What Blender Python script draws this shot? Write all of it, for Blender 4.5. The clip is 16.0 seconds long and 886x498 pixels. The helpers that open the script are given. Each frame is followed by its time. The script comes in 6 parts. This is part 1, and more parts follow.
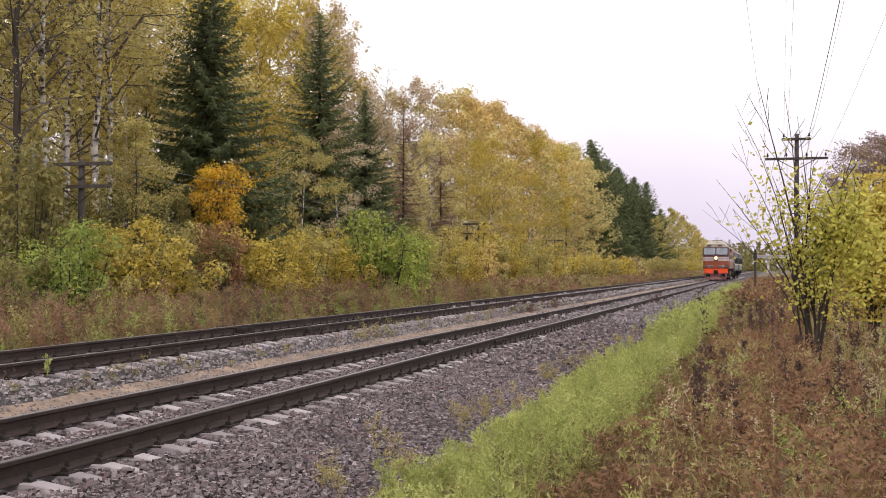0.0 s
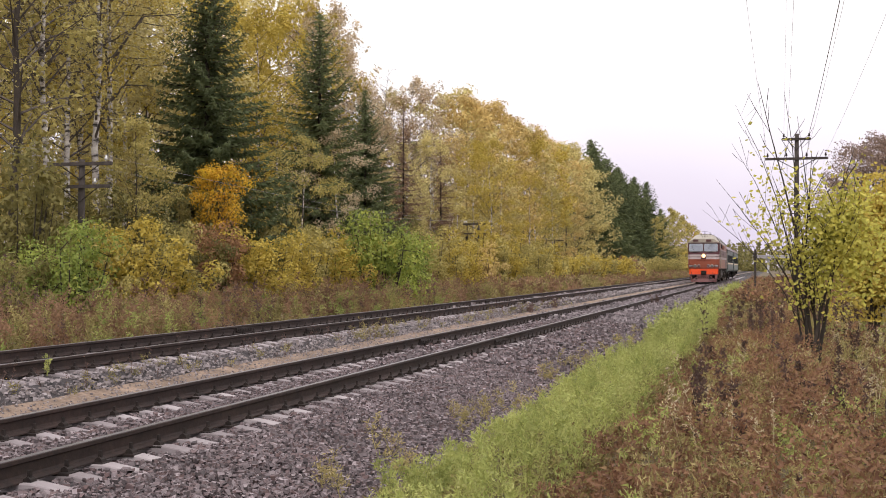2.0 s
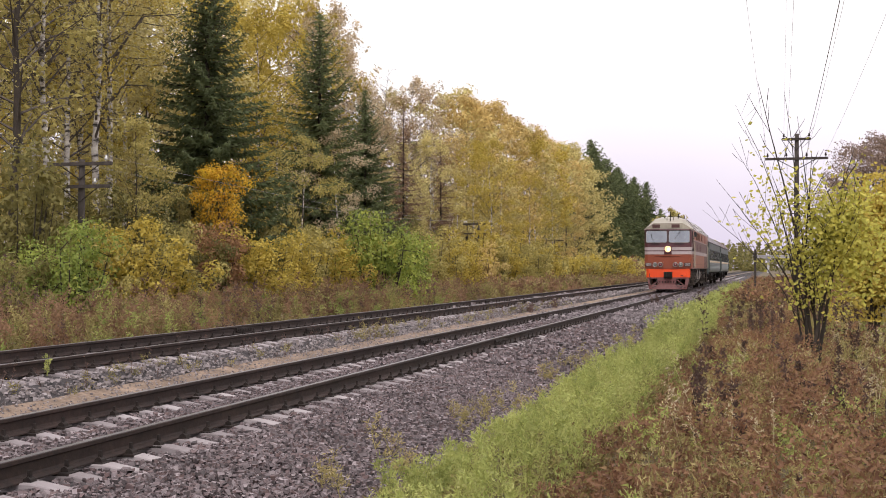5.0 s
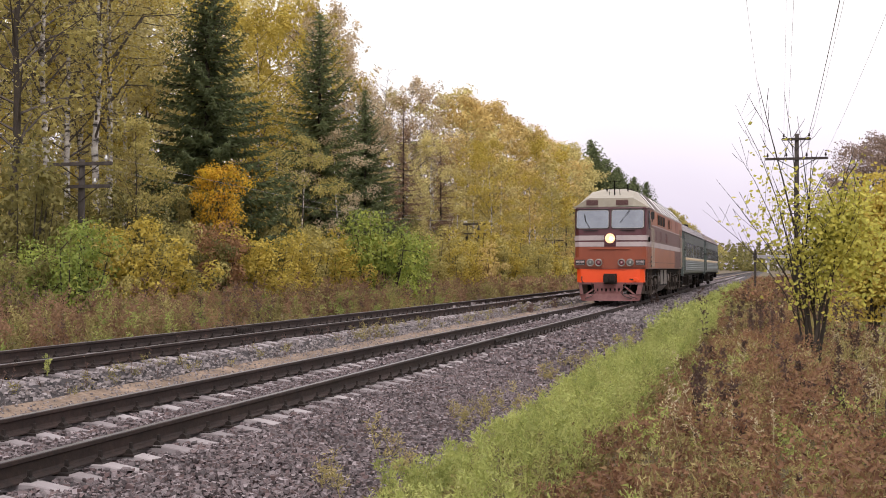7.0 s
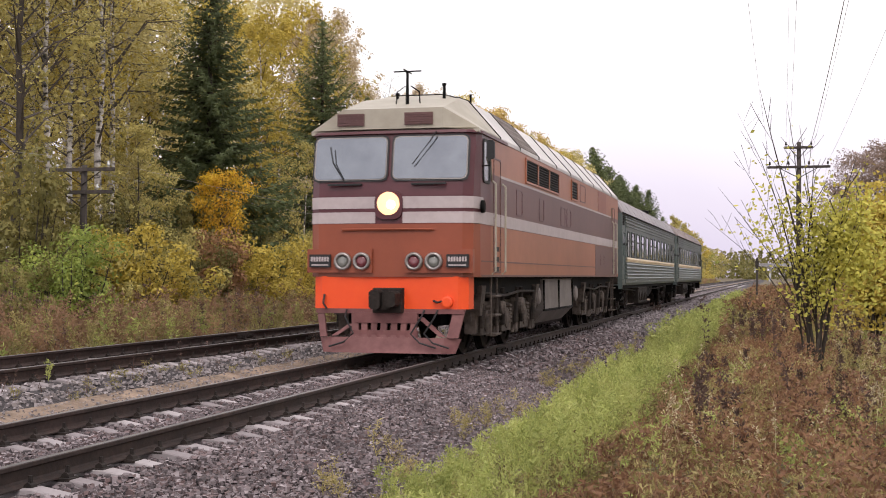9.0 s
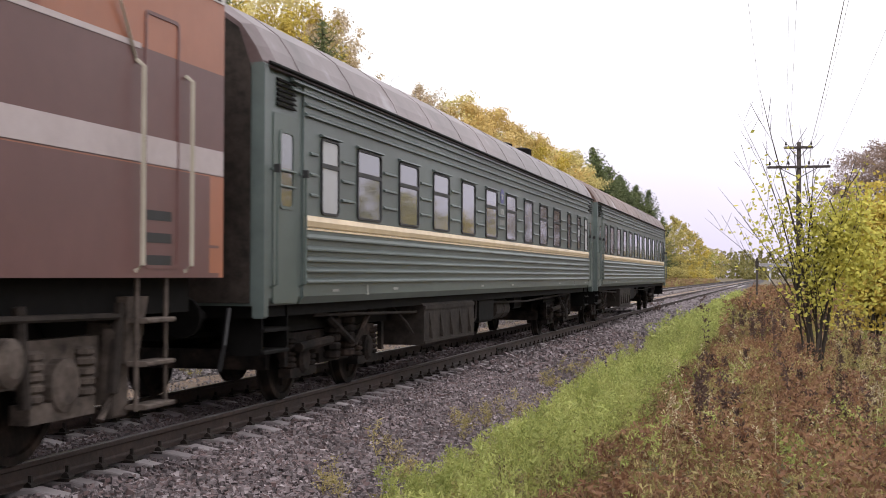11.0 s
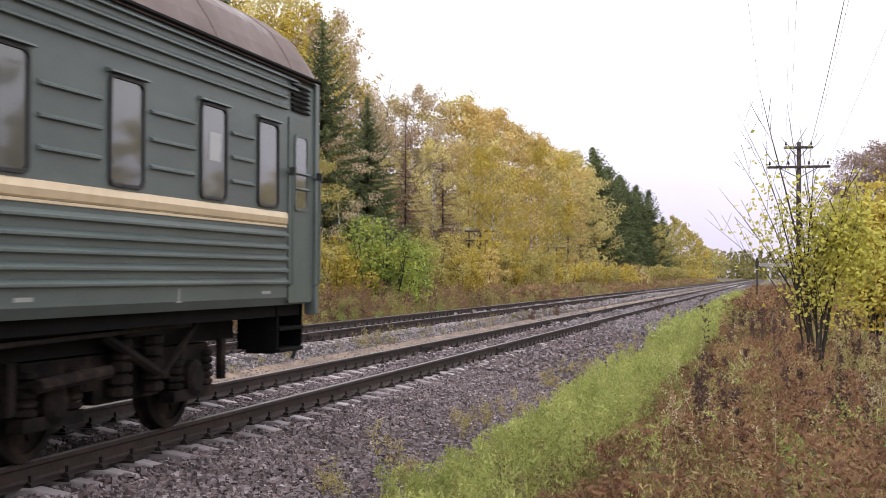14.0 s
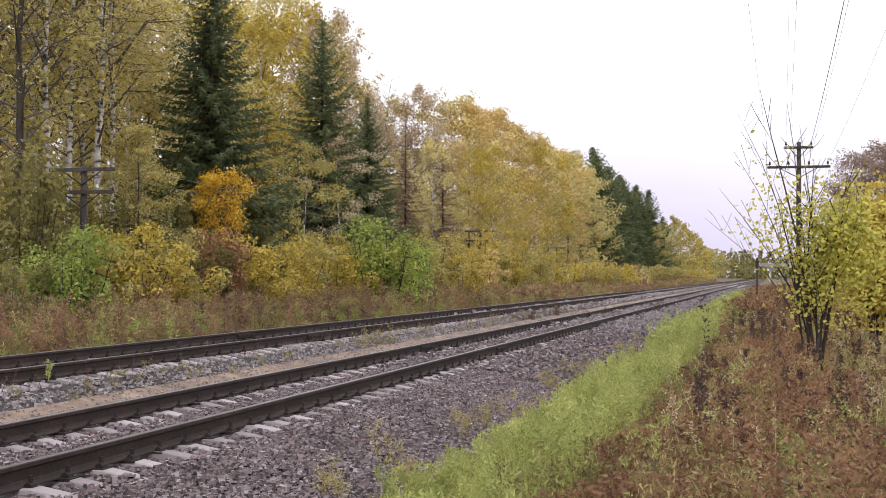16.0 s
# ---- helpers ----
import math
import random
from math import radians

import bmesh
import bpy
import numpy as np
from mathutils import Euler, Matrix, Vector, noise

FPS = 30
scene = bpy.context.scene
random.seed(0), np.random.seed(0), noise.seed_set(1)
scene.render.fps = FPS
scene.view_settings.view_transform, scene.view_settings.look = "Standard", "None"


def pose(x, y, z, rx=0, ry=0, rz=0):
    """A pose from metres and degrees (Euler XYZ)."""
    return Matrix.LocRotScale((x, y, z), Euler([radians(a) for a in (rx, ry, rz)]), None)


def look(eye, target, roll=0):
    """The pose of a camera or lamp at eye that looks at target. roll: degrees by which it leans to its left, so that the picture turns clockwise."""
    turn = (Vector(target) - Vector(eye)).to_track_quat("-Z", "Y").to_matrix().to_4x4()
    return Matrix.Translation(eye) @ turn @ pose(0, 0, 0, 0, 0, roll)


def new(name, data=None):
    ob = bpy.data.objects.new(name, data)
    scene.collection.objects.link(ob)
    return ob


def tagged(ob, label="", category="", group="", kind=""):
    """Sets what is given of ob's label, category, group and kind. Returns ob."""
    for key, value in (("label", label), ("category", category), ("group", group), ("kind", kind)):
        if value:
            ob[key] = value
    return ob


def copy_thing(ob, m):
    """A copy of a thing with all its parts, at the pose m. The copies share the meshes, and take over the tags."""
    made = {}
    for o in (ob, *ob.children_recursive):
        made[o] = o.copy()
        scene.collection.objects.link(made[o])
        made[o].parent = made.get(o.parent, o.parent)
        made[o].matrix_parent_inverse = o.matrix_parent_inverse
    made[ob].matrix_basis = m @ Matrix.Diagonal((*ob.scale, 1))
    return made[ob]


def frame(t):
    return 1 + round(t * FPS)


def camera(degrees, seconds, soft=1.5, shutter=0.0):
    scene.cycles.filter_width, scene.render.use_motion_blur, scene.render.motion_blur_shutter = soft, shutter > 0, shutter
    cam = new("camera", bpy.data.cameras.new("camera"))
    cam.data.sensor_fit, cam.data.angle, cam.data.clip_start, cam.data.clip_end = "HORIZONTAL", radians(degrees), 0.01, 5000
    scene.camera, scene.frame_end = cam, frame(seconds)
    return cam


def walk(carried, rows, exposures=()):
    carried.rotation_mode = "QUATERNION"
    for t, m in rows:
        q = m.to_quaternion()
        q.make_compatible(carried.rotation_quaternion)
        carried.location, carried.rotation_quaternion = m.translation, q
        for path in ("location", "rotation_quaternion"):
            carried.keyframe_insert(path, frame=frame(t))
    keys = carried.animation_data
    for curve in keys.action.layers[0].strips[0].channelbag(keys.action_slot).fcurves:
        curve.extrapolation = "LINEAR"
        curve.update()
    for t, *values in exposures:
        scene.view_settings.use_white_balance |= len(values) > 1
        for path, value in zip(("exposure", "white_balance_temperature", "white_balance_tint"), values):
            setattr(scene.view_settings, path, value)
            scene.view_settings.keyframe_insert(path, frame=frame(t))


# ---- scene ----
# ---- camera: a tripod nudged once as the engine nears ----
EYE = (0.0, 0.0, 1.4216)


def aim(yaw, pitch, roll):
    a, b = radians(yaw), radians(pitch)
    return look(EYE, (-math.sin(a) * math.cos(b) * 50, math.cos(a) * math.cos(b) * 50, EYE[2] + math.sin(b) * 50), roll)


cam = camera(37.83, 16.0, soft=0.95, shutter=0.12)
EARLY, MID, LATE = aim(14.2505, 0.8743, -0.0716), aim(14.315, 1.10, 0.07), aim(14.3318, 1.1851, 0.1509)
walk(cam, [(0.0, EARLY), (4.0, EARLY), (8.0, EARLY), (8.2, EARLY), (8.5, MID), (8.8, LATE), (9.0, LATE), (12.0, LATE), (16.0, LATE)], exposures=[(0.0, 0.47, 6550, 15), (8.2, 0.47, 6550, 15), (11.3, 0.64, 6300, 13), (14.2, 0.64, 6250, 13), (15.2, 0.55, 6250, 13), (16.0, 0.55, 6250, 13)])

# ---- light: a bright overcast sky ----
SUN_UP, SUN_AZ = radians(50), radians(169)
world = bpy.data.worlds.new("overcast")
scene.world = world
world.use_nodes = True
wn, wl = world.node_tree.nodes, world.node_tree.links
wn.clear()
sky = wn.new("ShaderNodeTexSky")
sky.sky_type, sky.sun_disc, sky.sun_elevation, sky.sun_rotation = "NISHITA", False, SUN_UP, SUN_AZ
sky.air_density, sky.dust_density, sky.ozone_density = 0.8, 4.0, 1.0
dim = wn.new("ShaderNodeMix")
dim.data_type, dim.blend_type = "RGBA", "MULTIPLY"
dim.inputs["Factor"].default_value = 1.0
wl.new(sky.outputs["Color"], dim.inputs["A"])
dim.inputs["B"].default_value = (0.10, 0.10, 0.10, 1)
coord = wn.new("ShaderNodeTexCoord")
sep = wn.new("ShaderNodeSeparateXYZ")
wl.new(coord.outputs["Generated"], sep.inputs[0])
cloud = wn.new("ShaderNodeTexNoise")
cloud.inputs["Scale"].default_value, cloud.inputs["Detail"].default_value = 3.0, 5.0
wl.new(coord.outputs["Generated"], cloud.inputs["Vector"])
lift = wn.new("ShaderNodeMath")
lift.operation = "MULTIPLY_ADD"
lift.inputs[1].default_value, lift.inputs[2].default_value = 0.10, -0.05
wl.new(cloud.outputs["Fac"], lift.inputs[0])
high = wn.new("ShaderNodeMath")
high.operation = "ADD"
wl.new(sep.outputs["Z"], high.inputs[0])
wl.new(lift.outputs[0], high.inputs[1])
ramp = wn.new("ShaderNodeValToRGB")
wl.new(high.outputs[0], ramp.inputs["Fac"])
els = ramp.color_ramp.elements
els[0].position, els[0].color = 0.0, (0.6, 0.55, 0.68, 1)
els[1].position, els[1].color = 0.16, (1.02, 0.99, 0.98, 1)
e = els.new(0.06)
e.color = (0.7, 0.65, 0.74, 1)
mixer = wn.new("ShaderNodeMix")
mixer.data_type = "RGBA"
mixer.inputs["Factor"].default_value = 0.88
wl.new(dim.outputs["Result"], mixer.inputs["A"])
wl.new(ramp.outputs["Color"], mixer.inputs["B"])
bg = wn.new("ShaderNodeBackground")
bg.inputs["Strength"].default_value = 1.0
wl.new(mixer.outputs["Result"], bg.inputs["Color"])
wo = wn.new("ShaderNodeOutputWorld")
wl.new(bg.outputs[0], wo.inputs["Surface"])
sun_data = bpy.data.lights.new("sun", "SUN")
sun_data.energy, sun_data.angle, sun_data.color = 0.9, radians(25), (1.0, 0.97, 0.93)
sun = new("sun", sun_data)
sun.matrix_world = look((8, -25, 50), (0, 15, 0))

# ---- materials ----


def mat(name, cols, scale=4.0, rough=0.7, metal=0.0, bump=0.15, rand="", coarse=0.4, leafy=0.0, spec=0.5, stretch=(1, 1, 1), coat=0.0, rmix=0.75):
    """Procedural surface: a fine noise runs through cols, a coarse one stains it, rand varies it by "object" or "island"."""
    m = bpy.data.materials.new(name)
    m.use_nodes = True
    n, l = m.node_tree.nodes, m.node_tree.links
    b = n["Principled BSDF"]
    tc = n.new("ShaderNodeTexCoord")
    mp = n.new("ShaderNodeMapping")
    mp.inputs["Scale"].default_value = stretch
    l.new(tc.outputs["Object"], mp.inputs["Vector"])
    fine = n.new("ShaderNodeTexNoise")
    fine.inputs["Scale"].default_value, fine.inputs["Detail"].default_value = scale, 6
    fine.inputs["Roughness"].default_value = 0.65
    l.new(mp.outputs[0], fine.inputs["Vector"])
    fac = fine.outputs["Fac"]
    if rand:
        src = n.new("ShaderNodeObjectInfo").outputs["Random"] if rand == "object" else n.new("ShaderNodeNewGeometry").outputs["Random Per Island"]
        if rand == "both":
            src2 = n.new("ShaderNodeObjectInfo").outputs["Random"]
            ad = n.new("ShaderNodeMix")
            ad.inputs["Factor"].default_value = 0.5
            l.new(src, ad.inputs["A"])
            l.new(src2, ad.inputs["B"])
            src = ad.outputs["Result"]
        mixr = n.new("ShaderNodeMix")
        mixr.inputs["Factor"].default_value = rmix
        l.new(fac, mixr.inputs["A"])
        l.new(src, mixr.inputs["B"])
        fac = mixr.outputs["Result"]
    rp = n.new("ShaderNodeValToRGB")
    l.new(fac, rp.inputs["Fac"])
    el = rp.color_ramp.elements
    lo, hi = ((0.08, 0.92) if rmix > 0.6 else (0.25, 0.75)) if rand else (0.3, 0.7)
    el[0].position, el[0].color = lo, (*cols[0], 1)
    el[1].position, el[1].color = hi, (*cols[-1], 1)
    for i, c in enumerate(cols[1:-1]):
        x = el.new(lo + (hi - lo) * (i + 1) / (len(cols) - 1))
        x.color = (*c, 1)
    big = n.new("ShaderNodeTexNoise")
    big.inputs["Scale"].default_value, big.inputs["Detail"].default_value = scale * 0.11, 4
    l.new(mp.outputs[0], big.inputs["Vector"])
    stain = n.new("ShaderNodeMapRange")
    stain.inputs["From Min"].default_value, stain.inputs["From Max"].default_value = 0.3, 0.7
    stain.inputs["To Min"].default_value, stain.inputs["To Max"].default_value = 1 - coarse, 1 + coarse * 0.5
    l.new(big.outputs["Fac"], stain.inputs["Value"])
    mul = n.new("ShaderNodeMix")
    mul.data_type, mul.blend_type = "RGBA", "MULTIPLY"
    mul.inputs["Factor"].default_value = 1.0
    l.new(rp.outputs["Color"], mul.inputs["A"])
    l.new(stain.outputs[0], mul.inputs["B"])
    l.new(mul.outputs["Result"], b.inputs["Base Color"])
    b.inputs["Roughness"].default_value, b.inputs["Metallic"].default_value = rough, metal
    b.inputs["Specular IOR Level"].default_value = spec
    b.inputs["Coat Weight"].default_value = coat
    if bump:
        bp = n.new("ShaderNodeBump")
        bp.inputs["Strength"].default_value, bp.inputs["Distance"].default_value = bump, 0.02
        l.new(fine.outputs["Fac"], bp.inputs["Height"])
        l.new(bp.outputs[0], b.inputs["Normal"])
    if leafy:
        tr = n.new("ShaderNodeBsdfTranslucent")
        l.new(mul.outputs["Result"], tr.inputs["Color"])
        mx = n.new("ShaderNodeMixShader")
        mx.inputs[0].default_value = leafy
        l.new(b.outputs[0], mx.inputs[1])
        l.new(tr.outputs[0], mx.inputs[2])
        l.new(mx.outputs[0], n["Material Output"].inputs["Surface"])
    return m


def leaf(name, *cols, scale=1.3, coarse=0.3, rmix=0.26):
    return mat(name, cols, scale=scale, rough=0.6, bump=0, rand="both", coarse=coarse, leafy=0.35, spec=0.2, rmix=rmix)


M_GROUND = mat("soil_and_litter", [(0.07, 0.055, 0.035), (0.14, 0.105, 0.06), (0.17, 0.15, 0.07)], scale=3, rough=0.95, bump=0.6)
# Bed colour is darkened to stand for the shadows between the loose stones.
M_BALLAST = mat("ballast_bed", [(0.022, 0.019, 0.02), (0.05, 0.042, 0.044), (0.09, 0.078, 0.082)], scale=22, rough=0.9, bump=1.0)
M_STONE = mat("crushed_granite", [(0.04, 0.033, 0.035), (0.105, 0.085, 0.089), (0.175, 0.144, 0.151), (0.135, 0.088, 0.086), (0.24, 0.2, 0.209), (0.38, 0.326, 0.335)], scale=12, rough=0.85, rand="island", bump=0.3, coarse=0.25)
M_STONE_MID = mat("dry_granite", [(0.08, 0.068, 0.071), (0.15, 0.126, 0.132), (0.2, 0.17, 0.178), (0.26, 0.222, 0.23), (0.34, 0.295, 0.303)], scale=12, rough=0.85, rand="island", bump=0.3, coarse=0.25)
M_STONE_PALE = mat("weathered_gravel", [(0.13, 0.112, 0.112), (0.24, 0.21, 0.212), (0.34, 0.305, 0.31), (0.27, 0.222, 0.2)], scale=12, rough=0.9, rand="island", bump=0.3, coarse=0.25)
M_SAND = mat("sandy_strip", [(0.16, 0.115, 0.08), (0.28, 0.2, 0.145), (0.33, 0.25, 0.19)], scale=14, rough=0.95, bump=0.8)
M_RAIL = mat("rusty_rail_steel", [(0.02, 0.0115, 0.01), (0.038, 0.0215, 0.0175), (0.058, 0.033, 0.026)], scale=14, rough=0.75, bump=0.2, metal=0.1)
M_RAILTOP = mat("polished_rail_head", [(0.1584, 0.144, 0.144), (0.2304, 0.216, 0.216)], scale=9, rough=0.45, metal=0.6, bump=0.05, stretch=(1, 0.05, 1))
M_SLEEPER = mat("concrete_sleeper", [(0.2, 0.172, 0.176), (0.31, 0.275, 0.282), (0.4, 0.36, 0.366)], scale=11, rough=0.9, rand="object", bump=0.3)
M_IRON = mat("dark_fastening_iron", [(0.02, 0.016, 0.014), (0.05, 0.035, 0.03)], scale=15, rough=0.8, metal=0.3)
M_WOOD = mat("weathered_pole_wood", [(0.035, 0.028, 0.025), (0.085, 0.07, 0.062)], scale=9, rough=0.9, stretch=(4, 4, 0.4), bump=0.4)
M_CERAMIC = mat("glazed_insulator", [(0.55, 0.55, 0.55), (0.75, 0.75, 0.75)], rough=0.25, bump=0)
M_WIRE = mat("grey_wire", [(0.3, 0.29, 0.33), (0.4, 0.39, 0.43)], rough=0.5, metal=0.5, bump=0)
M_CONCRETE = mat("pale_concrete", [(0.42, 0.41, 0.42), (0.58, 0.57, 0.58)], scale=1.2, rough=0.9)
M_BARK = mat("brown_bark", [(0.0266, 0.0213, 0.0167), (0.0684, 0.0532, 0.0418)], scale=8, rough=0.95, bump=0.6, stretch=(3, 3, 0.6))
M_BIRCH = mat("birch_bark", [(0.02, 0.018, 0.016), (0.03, 0.027, 0.025), (0.55, 0.51, 0.48), (0.75, 0.72, 0.69), (0.7, 0.66, 0.63)], scale=3.4, rough=0.85, bump=0.3, stretch=(0.7, 0.7, 1.6), coarse=0.3)
M_YELLOW = leaf("yellow_leaf", (0.33, 0.26, 0.06), (0.52, 0.41, 0.085), (0.64, 0.5, 0.1), (0.74, 0.61, 0.17))
M_GOLD = leaf("golden_leaf", (0.47, 0.35, 0.14), (0.64, 0.48, 0.19), (0.75, 0.58, 0.23), (0.8, 0.68, 0.33))
M_BIRCHLEAF = leaf("pale_birch_leaf", (0.4, 0.345, 0.15), (0.6, 0.52, 0.215), (0.74, 0.64, 0.275), (0.82, 0.73, 0.39))
M_BROWNCROWN = leaf("brownish_twig_leaf", (0.22, 0.15, 0.12), (0.33, 0.24, 0.19), (0.44, 0.33, 0.26))
M_OLIVE = leaf("olive_leaf", (0.227, 0.2105, 0.0805), (0.4128, 0.3632, 0.1238), (0.5676, 0.4842, 0.1672), (0.6811, 0.5685, 0.2353))
M_GREEN = leaf("green_leaf", (0.1077, 0.1673, 0.04151), (0.2368, 0.3136, 0.0738), (0.3874, 0.4391, 0.09225), (0.5596, 0.5437, 0.12))
M_ORANGE = leaf("orange_leaf", (0.5, 0.26, 0.03), (0.72, 0.43, 0.05), (0.78, 0.56, 0.05), (0.74, 0.68, 0.08))
M_RUST = leaf("rust_leaf", (0.2, 0.12, 0.07), (0.36, 0.2, 0.1), (0.46, 0.27, 0.14))
M_TAN = leaf("tan_thin_leaf", (0.408, 0.3305, 0.216), (0.6, 0.4896, 0.3168), (0.744, 0.612, 0.432))
M_NEEDLE = leaf("spruce_needle", (0.085, 0.11, 0.055), (0.165, 0.2, 0.092), (0.28, 0.305, 0.125))
M_DEADNEEDLE = leaf("dead_needle", (0.16, 0.1, 0.07), (0.28, 0.18, 0.13), (0.38, 0.27, 0.19))
M_GRASS = leaf("pale_green_weed", (0.12, 0.15, 0.05), (0.3, 0.35, 0.1), (0.48, 0.51, 0.165), (0.6, 0.57, 0.24), scale=3.0, coarse=0.35)
# The darkest tone and strong coarse variation paint in shadowed gaps among the weeds.
M_BROWNWEED = leaf("brown_dry_weed", (0.07, 0.044, 0.036), (0.28, 0.148, 0.09), (0.38, 0.215, 0.122), (0.33, 0.285, 0.11), (0.57, 0.45, 0.29), scale=2.6, coarse=0.55, rmix=0.5)
M_OLIVEWEED = leaf("olive_weed", (0.14, 0.12, 0.05), (0.3, 0.265, 0.1), (0.44, 0.37, 0.155), (0.58, 0.47, 0.25), scale=2.6, coarse=0.4, rmix=0.5)
M_DRYGRASS = leaf("dry_grass_blade", (0.12, 0.1, 0.05), (0.25, 0.2, 0.1), (0.4, 0.33, 0.17), (0.5, 0.42, 0.24), scale=2.6, coarse=0.4, rmix=0.5)
M_REDWEED = leaf("reddish_weed", (0.14, 0.08, 0.055), (0.27, 0.155, 0.1), (0.36, 0.225, 0.13), (0.42, 0.33, 0.18), scale=2.2, coarse=0.5)
M_DEAD = leaf("dead_stalk", (0.06, 0.04, 0.034), (0.14, 0.09, 0.075), (0.24, 0.155, 0.125), scale=2.2)
M_TWIG = mat("grey_twig", [(0.06, 0.05, 0.043), (0.15, 0.125, 0.108)], scale=8, rough=0.9, bump=0.2)
# Darker olive leaf: the shade in gaps behind the bushes is in its colour.
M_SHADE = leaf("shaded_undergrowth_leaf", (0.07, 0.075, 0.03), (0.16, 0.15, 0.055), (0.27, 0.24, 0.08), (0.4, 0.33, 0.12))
M_STRAW = leaf("straw_seed_head", (0.4, 0.32, 0.2), (0.62, 0.52, 0.34), (0.75, 0.66, 0.46), scale=3.0)
# vehicles
M_LOCO_RUST = mat("rust_orange_paint", [(0.25, 0.06, 0.028), (0.285, 0.07, 0.033)], scale=3, rough=0.42, bump=0.03, coarse=0.18)
M_LOCO_SIDE = mat("faded_orange_paint", [(0.3162, 0.1121, 0.0574), (0.3672, 0.1349, 0.0697)], scale=3, rough=0.42, bump=0.03, coarse=0.22)
M_LOCO_MAROON = mat("maroon_paint", [(0.076, 0.0167, 0.0228), (0.095, 0.0228, 0.0304)], scale=3, rough=0.4, bump=0.03, coarse=0.15)
M_LOCO_BAND = mat("dull_maroon_band", [(0.1216, 0.0532, 0.0494), (0.1444, 0.0646, 0.0608)], scale=3, rough=0.45, bump=0.03, coarse=0.2)
M_LOCO_WHITE = mat("off_white_stripe", [(0.4256, 0.3572, 0.3572), (0.5016, 0.4332, 0.4332)], scale=5, rough=0.5, bump=0.02, coarse=0.12)
M_LOCO_CREAM = mat("cream_roof_paint", [(0.3648, 0.3268, 0.2584), (0.456, 0.418, 0.342)], scale=3, rough=0.5, bump=0.03, coarse=0.2)
M_LOCO_SILVER = mat("pale_roof_panel", [(0.44, 0.41, 0.39), (0.6, 0.57, 0.55)], scale=2, rough=0.4, bump=0.03, coarse=0.3)
M_LOCO_HOT = mat("bright_orange_paint", [(0.855, 0.0765, 0.0108), (0.9, 0.0945, 0.0144)], scale=3, rough=0.4, bump=0.02, coarse=0.06)
M_LOCO_PINK = mat("dusty_red_plough", [(0.1596, 0.0532, 0.0532), (0.2584, 0.1064, 0.0988)], scale=5, rough=0.6, coarse=0.4)
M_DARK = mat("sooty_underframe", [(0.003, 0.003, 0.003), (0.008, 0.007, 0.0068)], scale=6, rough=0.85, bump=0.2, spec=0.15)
M_GREASE = mat("dusty_running_gear", [(0.014, 0.0115, 0.0105), (0.052, 0.041, 0.035)], scale=7, rough=0.8, bump=0.25, spec=0.2)
# Rusty steel; the shade under the train is put into its near-black tones.
M_SHADED_STEEL = mat("sooty_rusty_bogie_steel", [(0.003, 0.003, 0.003), (0.008, 0.0065, 0.006), (0.026, 0.019, 0.016), (0.07, 0.048, 0.038)], scale=2.6, rough=0.85, bump=0.3, spec=0.15)
# Brown steel, lightened in colour so the bogies look lit in their shade.
M_GEAR = mat("dust_caked_bogie_steel", [(0.035, 0.028, 0.025), (0.1, 0.08, 0.068), (0.15, 0.12, 0.105)], scale=7, rough=0.85, bump=0.3, spec=0.2)
M_TANK = mat("grey_brown_tank", [(0.13, 0.108, 0.096), (0.21, 0.18, 0.168)], scale=4, rough=0.6, bump=0.1, coarse=0.5)
M_RUBBER = mat("black_rubber", [(0.012, 0.012, 0.013), (0.022, 0.022, 0.024)], rough=0.6, bump=0.05)
M_SCREEN = mat("coated_windscreen", [(0.19, 0.205, 0.235), (0.27, 0.29, 0.32)], scale=1, rough=0.06, metal=0.85, bump=0, coarse=0.1)
# Base grey is raised to carry part of the pale sky reflection.
M_GLASS = mat("dark_window_glass", [(0.09, 0.097, 0.1), (0.13, 0.138, 0.138)], scale=1, rough=0.05, bump=0, spec=0.8, coat=0.35)
M_FROSTED = mat("frosted_white_pane", [(0.418, 0.4256, 0.4408), (0.4712, 0.4788, 0.494)], scale=2, rough=0.35, bump=0)
M_COACH = mat("dark_green_coach_paint", [(0.083, 0.107, 0.103), (0.112, 0.142, 0.134)], scale=4, rough=0.42, bump=0.05, coarse=0.3, stretch=(1, 0.4, 1))
M_COACH_DOOR = mat("green_door_paint", [(0.08, 0.105, 0.096), (0.1, 0.13, 0.117)], scale=4, rough=0.45, bump=0.05, coarse=0.25)
M_COACH_ROOF = mat("rusty_coach_roof", [(0.06, 0.038, 0.038), (0.1, 0.068, 0.068), (0.13, 0.09, 0.092), (0.24, 0.21, 0.23)], scale=1.3, rough=0.38, bump=0.12, coarse=0.4)
M_COACH_ROOF_B = mat("brown_patched_roof", [(0.075, 0.042, 0.034), (0.125, 0.07, 0.054), (0.16, 0.105, 0.09), (0.42, 0.39, 0.41)], scale=1.3, rough=0.5, bump=0.1, coarse=0.4)
M_CREAM = mat("cream_stripe_paint", [(0.68, 0.53, 0.34), (0.8, 0.65, 0.44)], scale=5, rough=0.4, bump=0.02, coarse=0.12)
M_BLUE = mat("blue_emblem_enamel", [(0.0532, 0.0532, 0.2432), (0.076, 0.076, 0.304)], rough=0.4, bump=0, coarse=0.1)
M_BAR = mat("pale_stencil_paint", [(0.38, 0.3952, 0.38), (0.456, 0.456, 0.4408)], scale=9, rough=0.6, bump=0)
M_CHROME = mat("lamp_rim_metal", [(0.26, 0.235, 0.22), (0.34, 0.315, 0.3)], rough=0.35, metal=0.6, bump=0)
